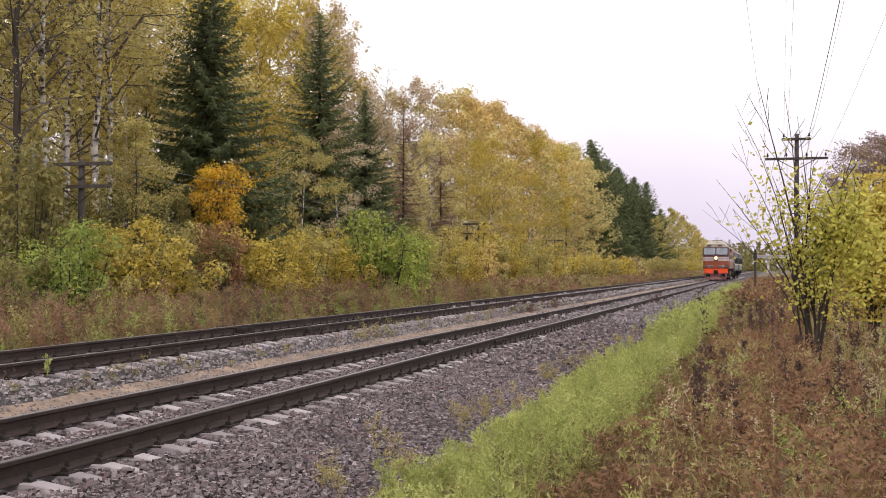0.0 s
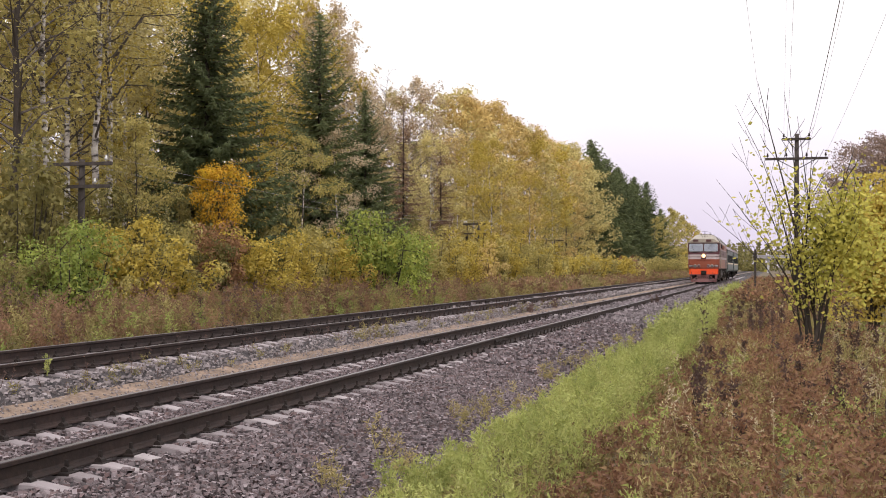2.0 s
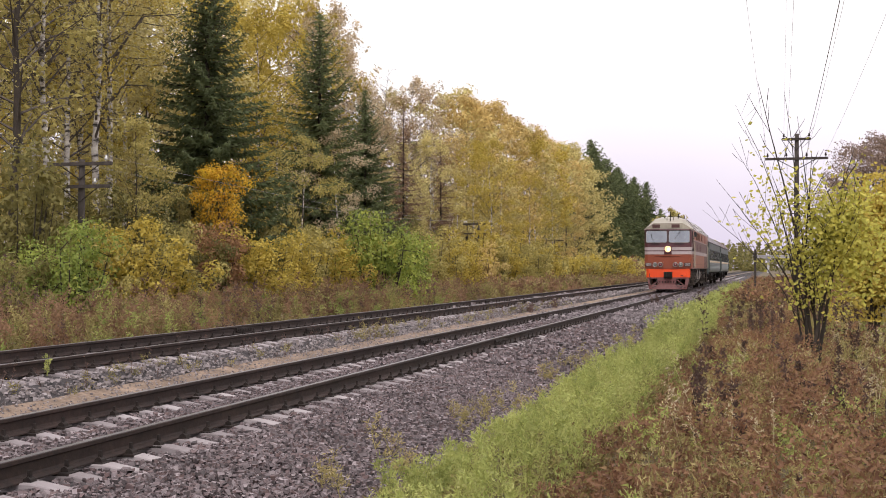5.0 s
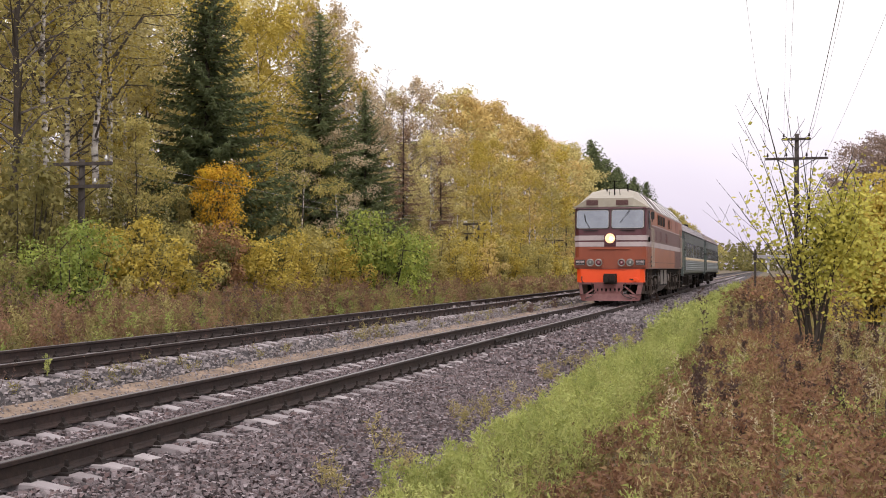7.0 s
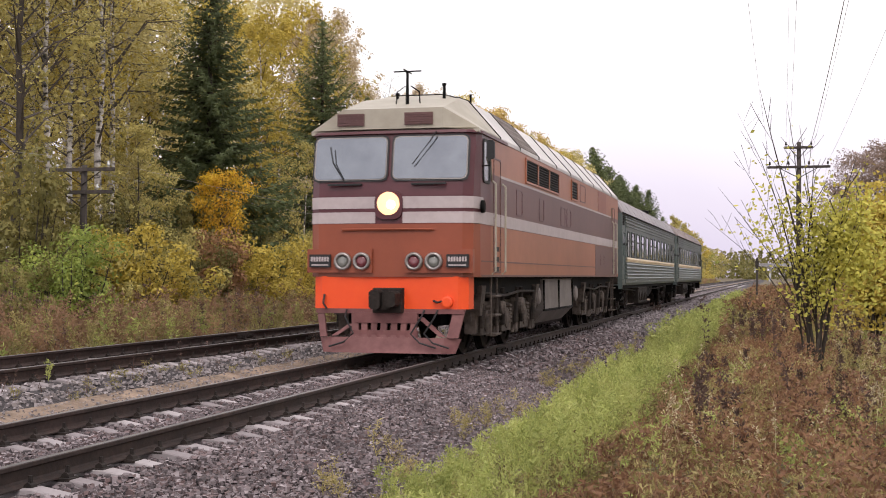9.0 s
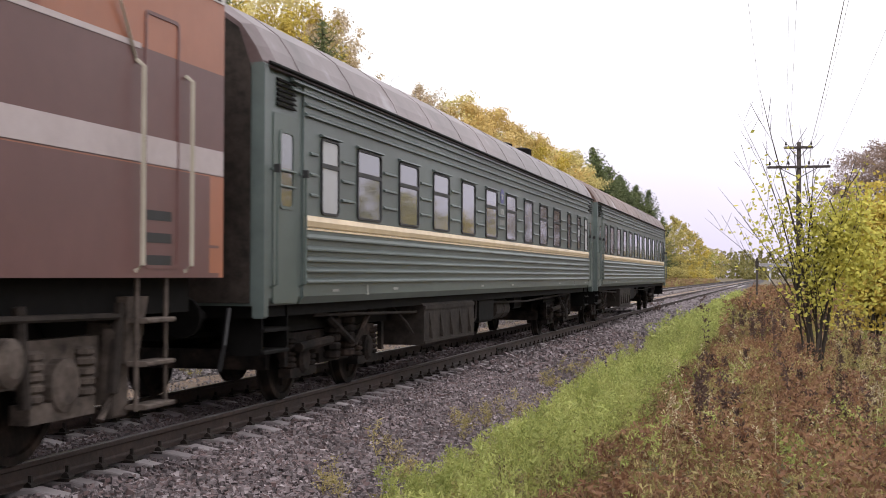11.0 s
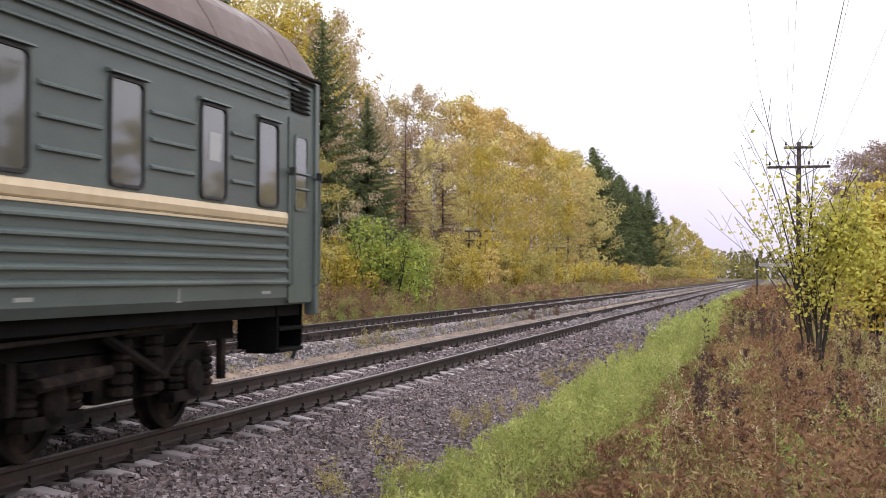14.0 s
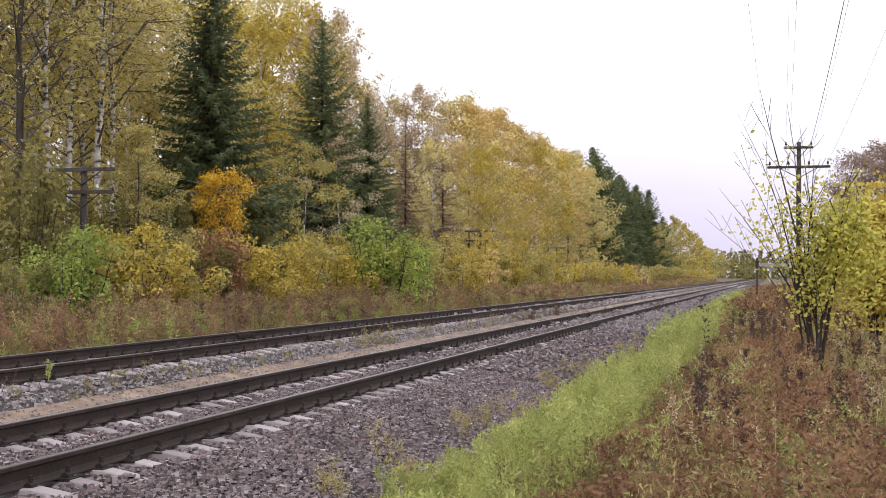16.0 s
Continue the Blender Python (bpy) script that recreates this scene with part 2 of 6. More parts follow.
M_LENS = mat("clear_lamp_lens", [(0.12, 0.12, 0.11), (0.2, 0.2, 0.18)], rough=0.12, bump=0, coat=0.5)
M_REDLENS = mat("red_lamp_lens", [(0.12, 0.03, 0.035), (0.18, 0.04, 0.05)], rough=0.15, bump=0, coat=0.5)


def glow(name, col, strength):
    m = bpy.data.materials.new(name)
    m.use_nodes = True
    b = m.node_tree.nodes["Principled BSDF"]
    b.inputs["Base Color"].default_value = (*col, 1)
    b.inputs["Emission Color"].default_value = (*col, 1)
    b.inputs["Emission Strength"].default_value = strength
    return m


M_HEADLIGHT = glow("lit_headlight", (1.0, 0.62, 0.3), 0.78)
M_BULB = glow("headlight_bulb", (1.0, 0.86, 0.6), 9.0)

# ---- mesh builders ----


class Build:
    """Collects vertices and faces of one mesh."""

    def __init__(self):
        self.v, self.f = [], []

    def add(self, vs, fs):
        k = len(self.v)
        self.v += [tuple(p) for p in vs]
        self.f += [tuple(k + i for i in q) for q in fs]
        return self

    def box(self, x0, x1, y0, y1, z0, z1):
        return self.prism([(x0, z0), (x1, z0), (x1, z1), (x0, z1)], y0, y1)

    def prism(self, prof, y0, y1):
        """A profile in x and z, drawn out along y."""
        n = len(prof)
        vs = [(x, y0, z) for x, z in prof] + [(x, y1, z) for x, z in prof]
        fs = [(i, (i + 1) % n, n + (i + 1) % n, n + i) for i in range(n)]
        return self.add(vs, fs + [tuple(range(n))[::-1], tuple(range(n, 2 * n))])

    def cbox(self, x0, x1, y0, y1, z0, z1, c=0.02):
        """A box with its long edges chamfered."""
        return self.prism([(x0 + c, z0), (x1 - c, z0), (x1, z0 + c), (x1, z1 - c), (x1 - c, z1), (x0 + c, z1), (x0, z1 - c), (x0, z0 + c)], y0, y1)

    def loft(self, rings, caps=True):
        n = len(rings[0])
        fs = [(r * n + i, r * n + (i + 1) % n, (r + 1) * n + (i + 1) % n, (r + 1) * n + i) for r in range(len(rings) - 1) for i in range(n)]
        if caps:
            fs += [tuple(range(n))[::-1], tuple(range((len(rings) - 1) * n, len(rings) * n))]
        return self.add([p for r in rings for p in r], fs)

    def tube(self, pts, radii, n=6):
        rings = []
        for i, p in enumerate(pts):
            a, b = Vector(pts[max(i - 1, 0)]), Vector(pts[min(i + 1, len(pts) - 1)])
            d = (b - a).normalized()
            u = d.cross(Vector((0.3, 0.2, 0.93)) if abs(d.z) < 0.8 else Vector((1, 0.1, 0))).normalized()
            w = d.cross(u)
            r = radii[i] if hasattr(radii, "__len__") else radii
            rings.append([Vector(p) + (u * math.cos(2 * math.pi * k / n) + w * math.sin(2 * math.pi * k / n)) * r for k in range(n)])
        return self.loft(rings)

    def lathe(self, o, axis, prof, n=16):
        """Rings of (distance along the axis, radius) round an axis "x", "y" or "z" through o."""
        rings = []
        for d, r in prof:
            ring = []
            for k in range(n):
                c, s = r * math.cos(2 * math.pi * k / n), r * math.sin(2 * math.pi * k / n)
                q = {"x": (d, c, s), "y": (c, d, s), "z": (c, s, d)}[axis]
                ring.append((o[0] + q[0], o[1] + q[1], o[2] + q[2]))
            rings.append(ring)
        return self.loft(rings)

    def mesh(self, name, material, smooth=False):
        me = bpy.data.meshes.new(name)
        me.from_pydata(self.v, [], self.f)
        bm = bmesh.new()
        bm.from_mesh(me)
        bmesh.ops.recalc_face_normals(bm, faces=bm.faces[:])
        bm.to_mesh(me)
        bm.free()
        me.materials.append(material)
        if smooth:
            me.polygons.foreach_set("use_smooth", [True] * len(me.polygons))
        return me


def part(name, b, material, parent=None, label="", smooth=False):
    ob = new(name, b.mesh(name, material, smooth) if isinstance(b, Build) else b)
    ob.parent = parent
    return tagged(ob, label)


def thing(name, label, category, group="", kind=""):
    return tagged(new(name), label, category, group, kind)


def raw(name, verts, faces_per, material):
    """A mesh from a numpy array of vertices, faces_per of which make a face in turn."""
    me = bpy.data.meshes.new(name)
    n = len(verts)
    me.vertices.add(n)
    me.vertices.foreach_set("co", np.asarray(verts, np.float32).ravel())
    me.loops.add(n)
    me.loops.foreach_set("vertex_index", np.arange(n, dtype=np.int32))
    k = n // faces_per
    me.polygons.add(k)
    me.polygons.foreach_set("loop_start", np.arange(0, n, faces_per, dtype=np.int32))
    me.update(calc_edges=True)
    me.materials.append(material)
    return me


def leaves(c, size, rng, ratio=0.55, out=None, loose=0.6, tri=False):
    """Diamond leaves about the centres c, facing roughly along out: an array of four vertices each."""
    n = len(c)
    f = rng.normal(size=(n, 3)) * loose
    if out is not None:
        f = f + out
    f /= np.linalg.norm(f, axis=1)[:, None] + 1e-9
    u = np.cross(f, rng.normal(size=(n, 3)))
    u /= np.linalg.norm(u, axis=1)[:, None] + 1e-9
    w = np.cross(f, u)
    s = (size * rng.uniform(0.6, 1.3, n))[:, None]
    if tri:
        return np.stack([c - u * s * 0.5, c + w * s * ratio * 0.6 - u * s * 0.1, c + u * s * 0.5 - w * s * ratio * 0.35], 1).reshape(-1, 3)
    return np.stack([c - u * s * 0.5, c + w * s * ratio * 0.5, c + u * s * 0.5, c - w * s * ratio * 0.5], 1).reshape(-1, 3)


def near_normal(rng, sd, shape):
    return np.clip(rng.normal(0, 1, shape), -1.9, 1.9) * sd


def unit(a):
    return a / (np.linalg.norm(a, axis=-1, keepdims=True) + 1e-9)


UP = np.array([0, 0, 1.0])


# ---- plan ----
NEAR, FAR, FAR_Z = -6.303, -10.40, 0.195   # the two tracks' middles, and how far the second lies above the first
START, END = -130.0, 640.0


def relief(x, y):
    return 0.09 * noise.noise((x * 0.35, y * 0.35, 0)) + 0.05 * noise.noise((x * 1.3, y * 1.3, 3))


def ground_z(x, y=0.0):
    pts = [(-3000, 4.0), (-300, 1.0), (-40, 0.25), (-24, 0.15), (-16, -0.15), (-13.4, -0.3), (-12.6, -0.34), (-4.0, -0.62), (-3.2, -0.5), (-1.6, -0.34), (0, -0.28), (4, -0.2), (12, 0.1), (40, 0.6), (300, 1.0), (3000, 4.0)]
    z = np.interp(x, [p[0] for p in pts], [p[1] for p in pts])
    return float(z) + (0.0 if -12.9 < x < -3.3 else relief(x, y) * (1 if abs(x) < 60 else 0.2))


def build_ground():
    xs = [-3000, -1200, -500, -200, -100, -60, -40, -30, -24, -20, -17, -15, -14, -13.4, -12.9, -12, -4, -3.4, -3.1] + [-2.8 + 0.4 * i for i in range(22)] + [7, 9, 12, 16, 22, 30, 40, 60, 100, 200, 500, 1200, 3000]
    ys = [-3000, -1000, -300, -130, -60, -30, -10, 0, 4] + [6 + 0.6 * i for i in range(90)] + [61 + 2.5 * i for i in range(40)] + [165, 180, 200, 230, 270, 320, 400, 500, 640, 900, 1500, 3000]
    b = Build()
    n = len(xs)
    b.v = [(x, y, ground_z(x, y)) for y in ys for x in xs]
    b.f = [(r * n + i, r * n + i + 1, (r + 1) * n + i + 1, (r + 1) * n + i) for r in range(len(ys) - 1) for i in range(n - 1)]
    tagged(part("ground", b, M_GROUND, smooth=True), "dark soil with withered grass and leaf litter", "ground", kind="structure")


BED = [(-3.2, -0.56), (-3.5, -0.53), (-4.5, -0.31), (-4.85, -0.25), (-5.3, -0.237), (-7.4, -0.237), (-7.8, -0.25), (-8.05, -0.27), (-8.4, -0.25), (-8.95, -0.1), (-9.1, -0.05), (-9.6, -0.036), (-11.2, -0.036), (-12.0, -0.03), (-13.1, -0.4)]


def bed_z(x):
    return float(np.interp(-x, [-p[0] for p in BED], [p[1] for p in BED]))


def build_bed():
    b = Build()
    ys = [START, -40, -5] + [4 + 1.5 * i for i in range(60)] + [100, 120, 150, 200, 280, 400, END]
    n = len(BED)
    b.v = [(x, y, z + (0.02 * noise.noise((x * 2, y * 1.5, 5)))) for y in ys for x, z in BED]
    b.f = [(r * n + i, r * n + i + 1, (r + 1) * n + i + 1, (r + 1) * n + i) for r in range(len(ys) - 1) for i in range(n - 1)]
    ob = tagged(part("ballast_bed", b, M_BALLAST, smooth=True), "bed of grey crushed stone ballast under two tracks", "ballast", kind="structure")
    s = Build()
    prof = [(-7.84, -0.28), (-7.95, -0.24), (-8.3, -0.228), (-8.48, -0.2), (-8.62, -0.165), (-8.7, -0.22)]
    ys = [START, -20] + [3 + 0.7 * i for i in range(120)] + [95, 120, 160, 220, 320, END]
    n = len(prof)
    s.v = [(x + 0.13 * noise.noise((y * 1.7, i * 0.3, 2)) + 0.05 * noise.noise((y * 6, i, 4)), y, z + 0.018 * noise.noise((x * 3, y * 2, 8))) for y in ys for i, (x, z) in enumerate(prof)]
    s.f = [(r * n + i, r * n + i + 1, (r + 1) * n + i + 1, (r + 1) * n + i) for r in range(len(ys) - 1) for i in range(n - 1)]
    tagged(part("sandy_strip", s, M_SAND, smooth=True), "strip of bare tan sand between two railway tracks", "sand", kind="structure")


RAIL = [(-0.075, -0.18), (0.075, -0.18), (0.075, -0.168), (0.02, -0.15), (0.01, -0.13), (0.01, -0.05), (0.037, -0.035), (0.037, -0.006), (0.03, -0.001), (-0.03, -0.001), (-0.037, -0.006), (-0.037, -0.035), (-0.01, -0.05), (-0.01, -0.13), (-0.02, -0.15), (-0.075, -0.168)]


def sleeper_mesh():
    """A concrete sleeper: highest at the two rail seats, its top falling towards the ends and the middle."""
    b = Build()
    rings = []
    for x, h in ((-1.3, -0.25), (-1.28, -0.234), (-0.98, -0.183), (-0.62, -0.183), (-0.3, -0.24), (0.3, -0.24), (0.62, -0.183), (0.98, -0.183), (1.28, -0.234), (1.3, -0.25)):
        rings.append([(x, -0.12, -0.4), (x, 0.12, -0.4), (x, 0.088, h - 0.01), (x, 0.078, h), (x, -0.078, h), (x, -0.088, h - 0.01)])
    return b.loft(rings)


def build_track(cx, cz, spacing, first, name, label):
    t = thing("railway_track", label, "railway track", "railway tracks", "structure")
    t.location = (cx, 0, cz)
    for sx in (-0.797, 0.797):
        b = Build()
        for y0, y1 in ((START, 26.3), (26.31, 51.3), (51.31, END)):
            b.prism([(sx + x, z) for x, z in RAIL], y0, y1)
        rail = part("rail", b, M_RAIL, t, "rust-brown steel rail")
        top = Build()
        top.prism([(sx - 0.03, -0.004), (sx + 0.03, -0.004), (sx + 0.026, 0.002), (sx - 0.026, 0.002)], START, END)
        part("running_surface", top, M_RAILTOP, rail, "dull polished top of the rail")
    fast = Build()
    plate = Build()
    sl = sleeper_mesh()
    me = sl.mesh("sleeper", M_SLEEPER)
    rest = Build()
    count = int((END - START) / spacing)
    k0 = int((first - START) / spacing)
    rng = random.Random(int(abs(cx) * 10))
    for k in range(-k0, count - k0):
        y = first + k * spacing
        if 0 <= k < 280:
            o = part("sleeper", me, None, t)
            o.location = (rng.uniform(-0.015, 0.015), y, rng.uniform(-0.006, 0.008))
            o.rotation_euler = (0, rng.uniform(-0.008, 0.008), rng.uniform(-0.02, 0.02))
        elif -100 < y < 260:
            rest.add([(p[0], p[1] + y, p[2]) for p in sl.v], sl.f)
        if -12 < y < 90:
            for sx in (-0.797, 0.797):
                for side in (-1, 1):
                    x = sx + side * 0.105
                    fast.prism([(x - 0.04, -0.19), (x + 0.04, -0.19), (x + 0.03, -0.15), (x, -0.13), (x - 0.03, -0.15)], y - 0.04, y + 0.04)
                    fast.box(x - 0.014, x + 0.014, y - 0.014, y + 0.014, -0.14, -0.085)
                plate.box(sx - 0.17, sx + 0.17, y - 0.085, y + 0.085, -0.2, -0.176)
    tagged(part("far_sleepers", rest, M_SLEEPER, t), kind="stuff")
    tagged(part("rail_clips", fast, M_IRON, t, "dark bolted rail clips"), kind="stuff")
    tagged(part("base_plates", plate, M_IRON, t, "dark iron base plates"), kind="stuff")
    joint = Build()
    for yj in (26.3, 51.3):
        for sx in (-0.797, 0.797):
            for side in (-1, 1):
                joint.cbox(sx + side * 0.03 - 0.015, sx + side * 0.03 + 0.015, yj - 0.4, yj + 0.4, -0.14, -0.045, 0.006)
                for q in range(6):
                    joint.box(sx + side * 0.055 - 0.015, sx + side * 0.055 + 0.015, yj - 0.35 + q * 0.14 - 0.018, yj - 0.35 + q * 0.14 + 0.018, -0.11, -0.075)
    part("fishplates", joint, M_IRON, t, "bolted rail joint plates")


STONE = np.array([(x, y, z) for x in (-1, 1) for y in (-1, 1) for z in (-1, 1)], float) * 0.62
STONE_F = [(0, 1, 3, 2), (4, 6, 7, 5), (0, 4, 5, 1), (2, 3, 7, 6), (1, 5, 7, 3)]


def stones(spots, size, rng):
    """Blocky broken stones on (x, y, z) spots: five uneven faces above ground each."""
    n = len(spots)
    shape = (STONE[None] * rng.uniform(0.7, 1.25, (n, 8, 1)) + rng.normal(0, 0.14, (n, 8, 3))) * rng.uniform(0.65, 1.3, (n, 1, 3))
    a, b2 = rng.uniform(0, 6.28, n), rng.normal(0, 0.5, n)
    ca, sa, cb, sb = np.cos(a), np.sin(a), np.cos(b2), np.sin(b2)
    y, z = shape[..., 1] * cb[:, None] - shape[..., 2] * sb[:, None], shape[..., 1] * sb[:, None] + shape[..., 2] * cb[:, None]
    x, y = shape[..., 0] * ca[:, None] - y * sa[:, None], shape[..., 0] * sa[:, None] + y * ca[:, None]
    p = np.stack([x, y, z * 0.85], -1) * (size * rng.uniform(0.5, 1.2, n))[:, None, None] * 0.54 + spots[:, None, :]
    return p[:, [i for f in STONE_F for i in f], :].reshape(-1, 3)


def scatter_stones(name, label, x0, x1, y0, y1, density, size, material, seed, lift=0.12, skip=0.0):
    rng = np.random.default_rng(seed)
    n = int((x1 - x0) * (y1 - y0) * density)
    x, y = rng.uniform(x0, x1, n), rng.uniform(y0, y1, n)
    if skip:
        k = np.array([noise.noise((a * 0.9, b * 0.5, seed)) > -0.15 - skip for a, b in zip(x, y)])
        x, y = x[k], y[k]
    for c in (NEAR, FAR):
        for s in (-0.797, 0.797):
            k = np.abs(x - c - s) > 0.11
            x, y = x[k], y[k]
    z = np.interp(-x, [-p[0] for p in BED], [p[1] for p in BED]) + size * (lift + rng.uniform(-0.3, 0.5, len(x)))
    for c, dz, sp, first in ((NEAR, 0.0, 0.5278, 8.133), (FAR, FAR_Z, 0.5435, 8.2)):
        on = (np.abs(x - c) < 1.25) & (np.abs(x - c) > 0.35) & (np.abs((y - first + sp / 2) % sp - sp / 2) < 0.125)
        k = ~on | (rng.uniform(size=len(x)) < 0.035)
        x, y, z = x[k], y[k], z[k]
    me = raw(name, stones(np.stack([x, y, z], 1), size, rng), 4, material)
    tagged(new(name, me), label, "gravel", kind="stuff")


def weeds(name, label, spots, height, arms, per, size, material, seed, reach=0.1, lean=0.12, ratio=0.4, taper=0.6, lift=0.8, low=0.1, head=0.0):
    """Many small weeds as one object: each a thin stalk with side shoots that carry small leaves; head draws them to the top."""
    rng = np.random.default_rng(seed)
    n = len(spots)
    h = height * rng.uniform(0.5, 1.25, n)
    h = h * np.array([1 + 0.75 * noise.noise((p[0] * 1.3, p[1] * 0.9, seed)) for p in spots])
    tip = rng.normal(0, lean, (n, 2)) * h[:, None]
    t = low + (1 - low) * rng.uniform(0, 1, (n, arms)) ** (1 - 0.6 * head)
    root = np.stack([spots[:, 0:1] + tip[:, 0:1] * t ** 1.5, spots[:, 1:2] + tip[:, 1:2] * t ** 1.5, spots[:, 2:3] + h[:, None] * t], -1).reshape(-1, 3)
    az = rng.uniform(0, 6.283, n * arms)
    way = unit(np.stack([np.cos(az), np.sin(az), lift + 0.35 * rng.normal(size=n * arms)], 1))
    ln = reach * rng.uniform(0.4, 1.3, n * arms) * (1.1 - taper * t.ravel())
    f = rng.uniform(0.15, 1.0, (n * arms, per))
    c = (root[:, None, :] + way[:, None, :] * (ln[:, None] * f)[..., None]).reshape(-1, 3) + rng.normal(0, size * 0.35, (n * arms * per, 3))
    d = unit(np.repeat(way, per, 0) + 0.8 * rng.normal(size=(n * arms * per, 3)))
    s = size * rng.uniform(0.6, 1.4, n * arms * per)
    side = unit(np.cross(d, rng.normal(size=d.shape))) * (s * ratio * 0.5)[:, None]
    tri = np.stack([c - side, c + side, c + d * s[:, None]], 1).reshape(-1, 3)
    flat = unit(rng.normal(size=(n, 3)) * [1, 1, 0])
    top = spots + np.stack([tip[:, 0], tip[:, 1], h], 1)
    stalk = np.stack([spots - flat * 0.006, spots + flat * 0.006, top], 1).reshape(-1, 3)
    me = raw(name, np.concatenate([tri, stalk]), 3, material)
    return tagged(new(name, me), label, "weeds", kind="stuff")


def spots_in(seed, x0, x1, y0, y1, density, patch=0.0, wedge=0.0):
    """Random places on the ground of a strip, thinned in patches."""
    rng = np.random.default_rng(seed)
    n = int((x1 - x0) * (y1 - y0) * density)
    x, y = rng.uniform(x0, x1, n), rng.uniform(y0, y1, n)
    if wedge:
        k = x < 1.2 + y * wedge
        x, y = x[k], y[k]
    if patch:
        k = np.array([noise.noise((a * 0.45, b * 0.3, seed * 3.7)) for a, b in zip(x, y)]) > patch - 1
        x, y = x[k], y[k]
    z = np.array([ground_z(a, b) if not -12.9 < a < -3.3 else bed_z(a) for a, b in zip(x, y)])
    return np.stack([x, y, z - 0.01], 1)


# ---- trees ----


def clumps(P, R, n, size, rng, tall=0.8, loose=0.4, fill=0.5):
    """Leaves on the skins of many small clumps: centres P, radii R; each leaf faces out of its clump."""
    w = R ** 2
    idx = rng.choice(len(P), n, p=w / w.sum())
    d = unit(rng.normal(size=(n, 3)) + [0, 0, 0.25])
    r = R[idx] * (fill + (1.08 - fill) * rng.uniform(0, 1, n) ** 0.6)
    c = P[idx] + d * r[:, None] * [1, 1, tall]
    c[:, 2] = np.maximum(c[:, 2], 0.04 + 0.2 * rng.uniform(0, 1, n))
    return leaves(c, size, rng, 0.95, d + UP * 0.3, loose, True)


def limb_tree(seed, h, crown, low, limbs, leaf_n, size, bark, leafmat, trunk_r=0.14, bare=0.0, droop=0.0, rise=0.9, name="birch_tree", puff=0.16, tall=0.8, share=0.7, shape=0.75, loose=0.4, twigs=3):
    """A broad-leaved tree: trunk, limbs with twigs, leaves in clumps at their ends."""
    rng = np.random.default_rng(seed)
    root = new(name)
    b = Build()
    bend = rng.normal(0, 0.02 * h, 2)
    axis = lambda z: np.array([bend[0] * (z / h) ** 2 + 0.05 * math.sin(z * 1.3 + seed), bend[1] * (z / h) ** 2 + 0.05 * math.cos(z * 1.1 + seed), z])
    b.tube([axis(z) - np.array([0, 0, 0.3 if z == 0 else 0]) for z in np.linspace(0, h * 0.97, 11)], [trunk_r * (1 - 0.93 * k / 10) for k in range(11)], 7)
    part("trunk", b, bark, root, smooth=True)
    tw = Build()
    pts = []
    for i in range(limbs):
        k = (i + 0.5) / limbs
        z = h * (low + (0.96 - low) * k)
        rad = crown * (math.sin(math.pi * min(1, 0.16 + 0.84 * k)) ** shape) * rng.uniform(0.6, 1.2) + 0.2
        a = i * 2.4 + rng.normal(0, 0.4)
        p0 = axis(z)
        up = rad * rise * rng.uniform(0.3, 1.0)
        p1 = p0 + np.array([math.cos(a) * rad * 0.55, math.sin(a) * rad * 0.55, up * 0.75])
        p2 = p0 + np.array([math.cos(a) * rad, math.sin(a) * rad, up - droop * rad])
        r0 = trunk_r * 0.3 * (1 - 0.6 * k)
        tw.tube([p0, p1, p2], [r0, r0 * 0.6, r0 * 0.15], 4)
        pts += [(p0 * 0.5 + p1 * 0.5, 0.6), (p1, 0.9), (p1 * 0.5 + p2 * 0.5, 1.0), (p2, 0.9)]
        for _ in range(twigs):
            f = rng.uniform(0.25, 1)
            q0 = p1 * (1 - f) + p2 * f
            a2 = a + rng.normal(0, 0.9)
            ln = rad * rng.uniform(0.25, 0.5)
            q1 = q0 + np.array([math.cos(a2) * ln, math.sin(a2) * ln, ln * rng.uniform(-0.3, 0.7) - droop * ln])
            tw.tube([q0, q1], [r0 * 0.35, r0 * 0.12], 3)
            pts += [(q1, 1.0), (q0 * 0.4 + q1 * 0.6, 0.8)]
    part("branchwork", tw, M_TWIG, root)
    P = np.array([p[0] for p in pts])
    R = np.array([p[1] for p in pts]) * crown * puff * rng.uniform(0.5, 1.35, len(pts))
    keep = rng.uniform(size=len(pts)) < share
    if bare:
        keep &= (P[:, 2] < h * (1 - bare)) | (rng.uniform(size=len(pts)) < 0.15)
    part("crown", raw("crown", clumps(P[keep], R[keep], leaf_n, size, rng, tall, loose), 3, leafmat), None, root)
    return root


def blades(base, way, length, width, rng):
    """Narrow pointed blades: from base, along way."""
    side = unit(np.cross(way, rng.normal(size=base.shape))) * (width * 0.62)[:, None]
    return np.stack([base - side, base + side, base + way * length[:, None]], 1).reshape(-1, 3)


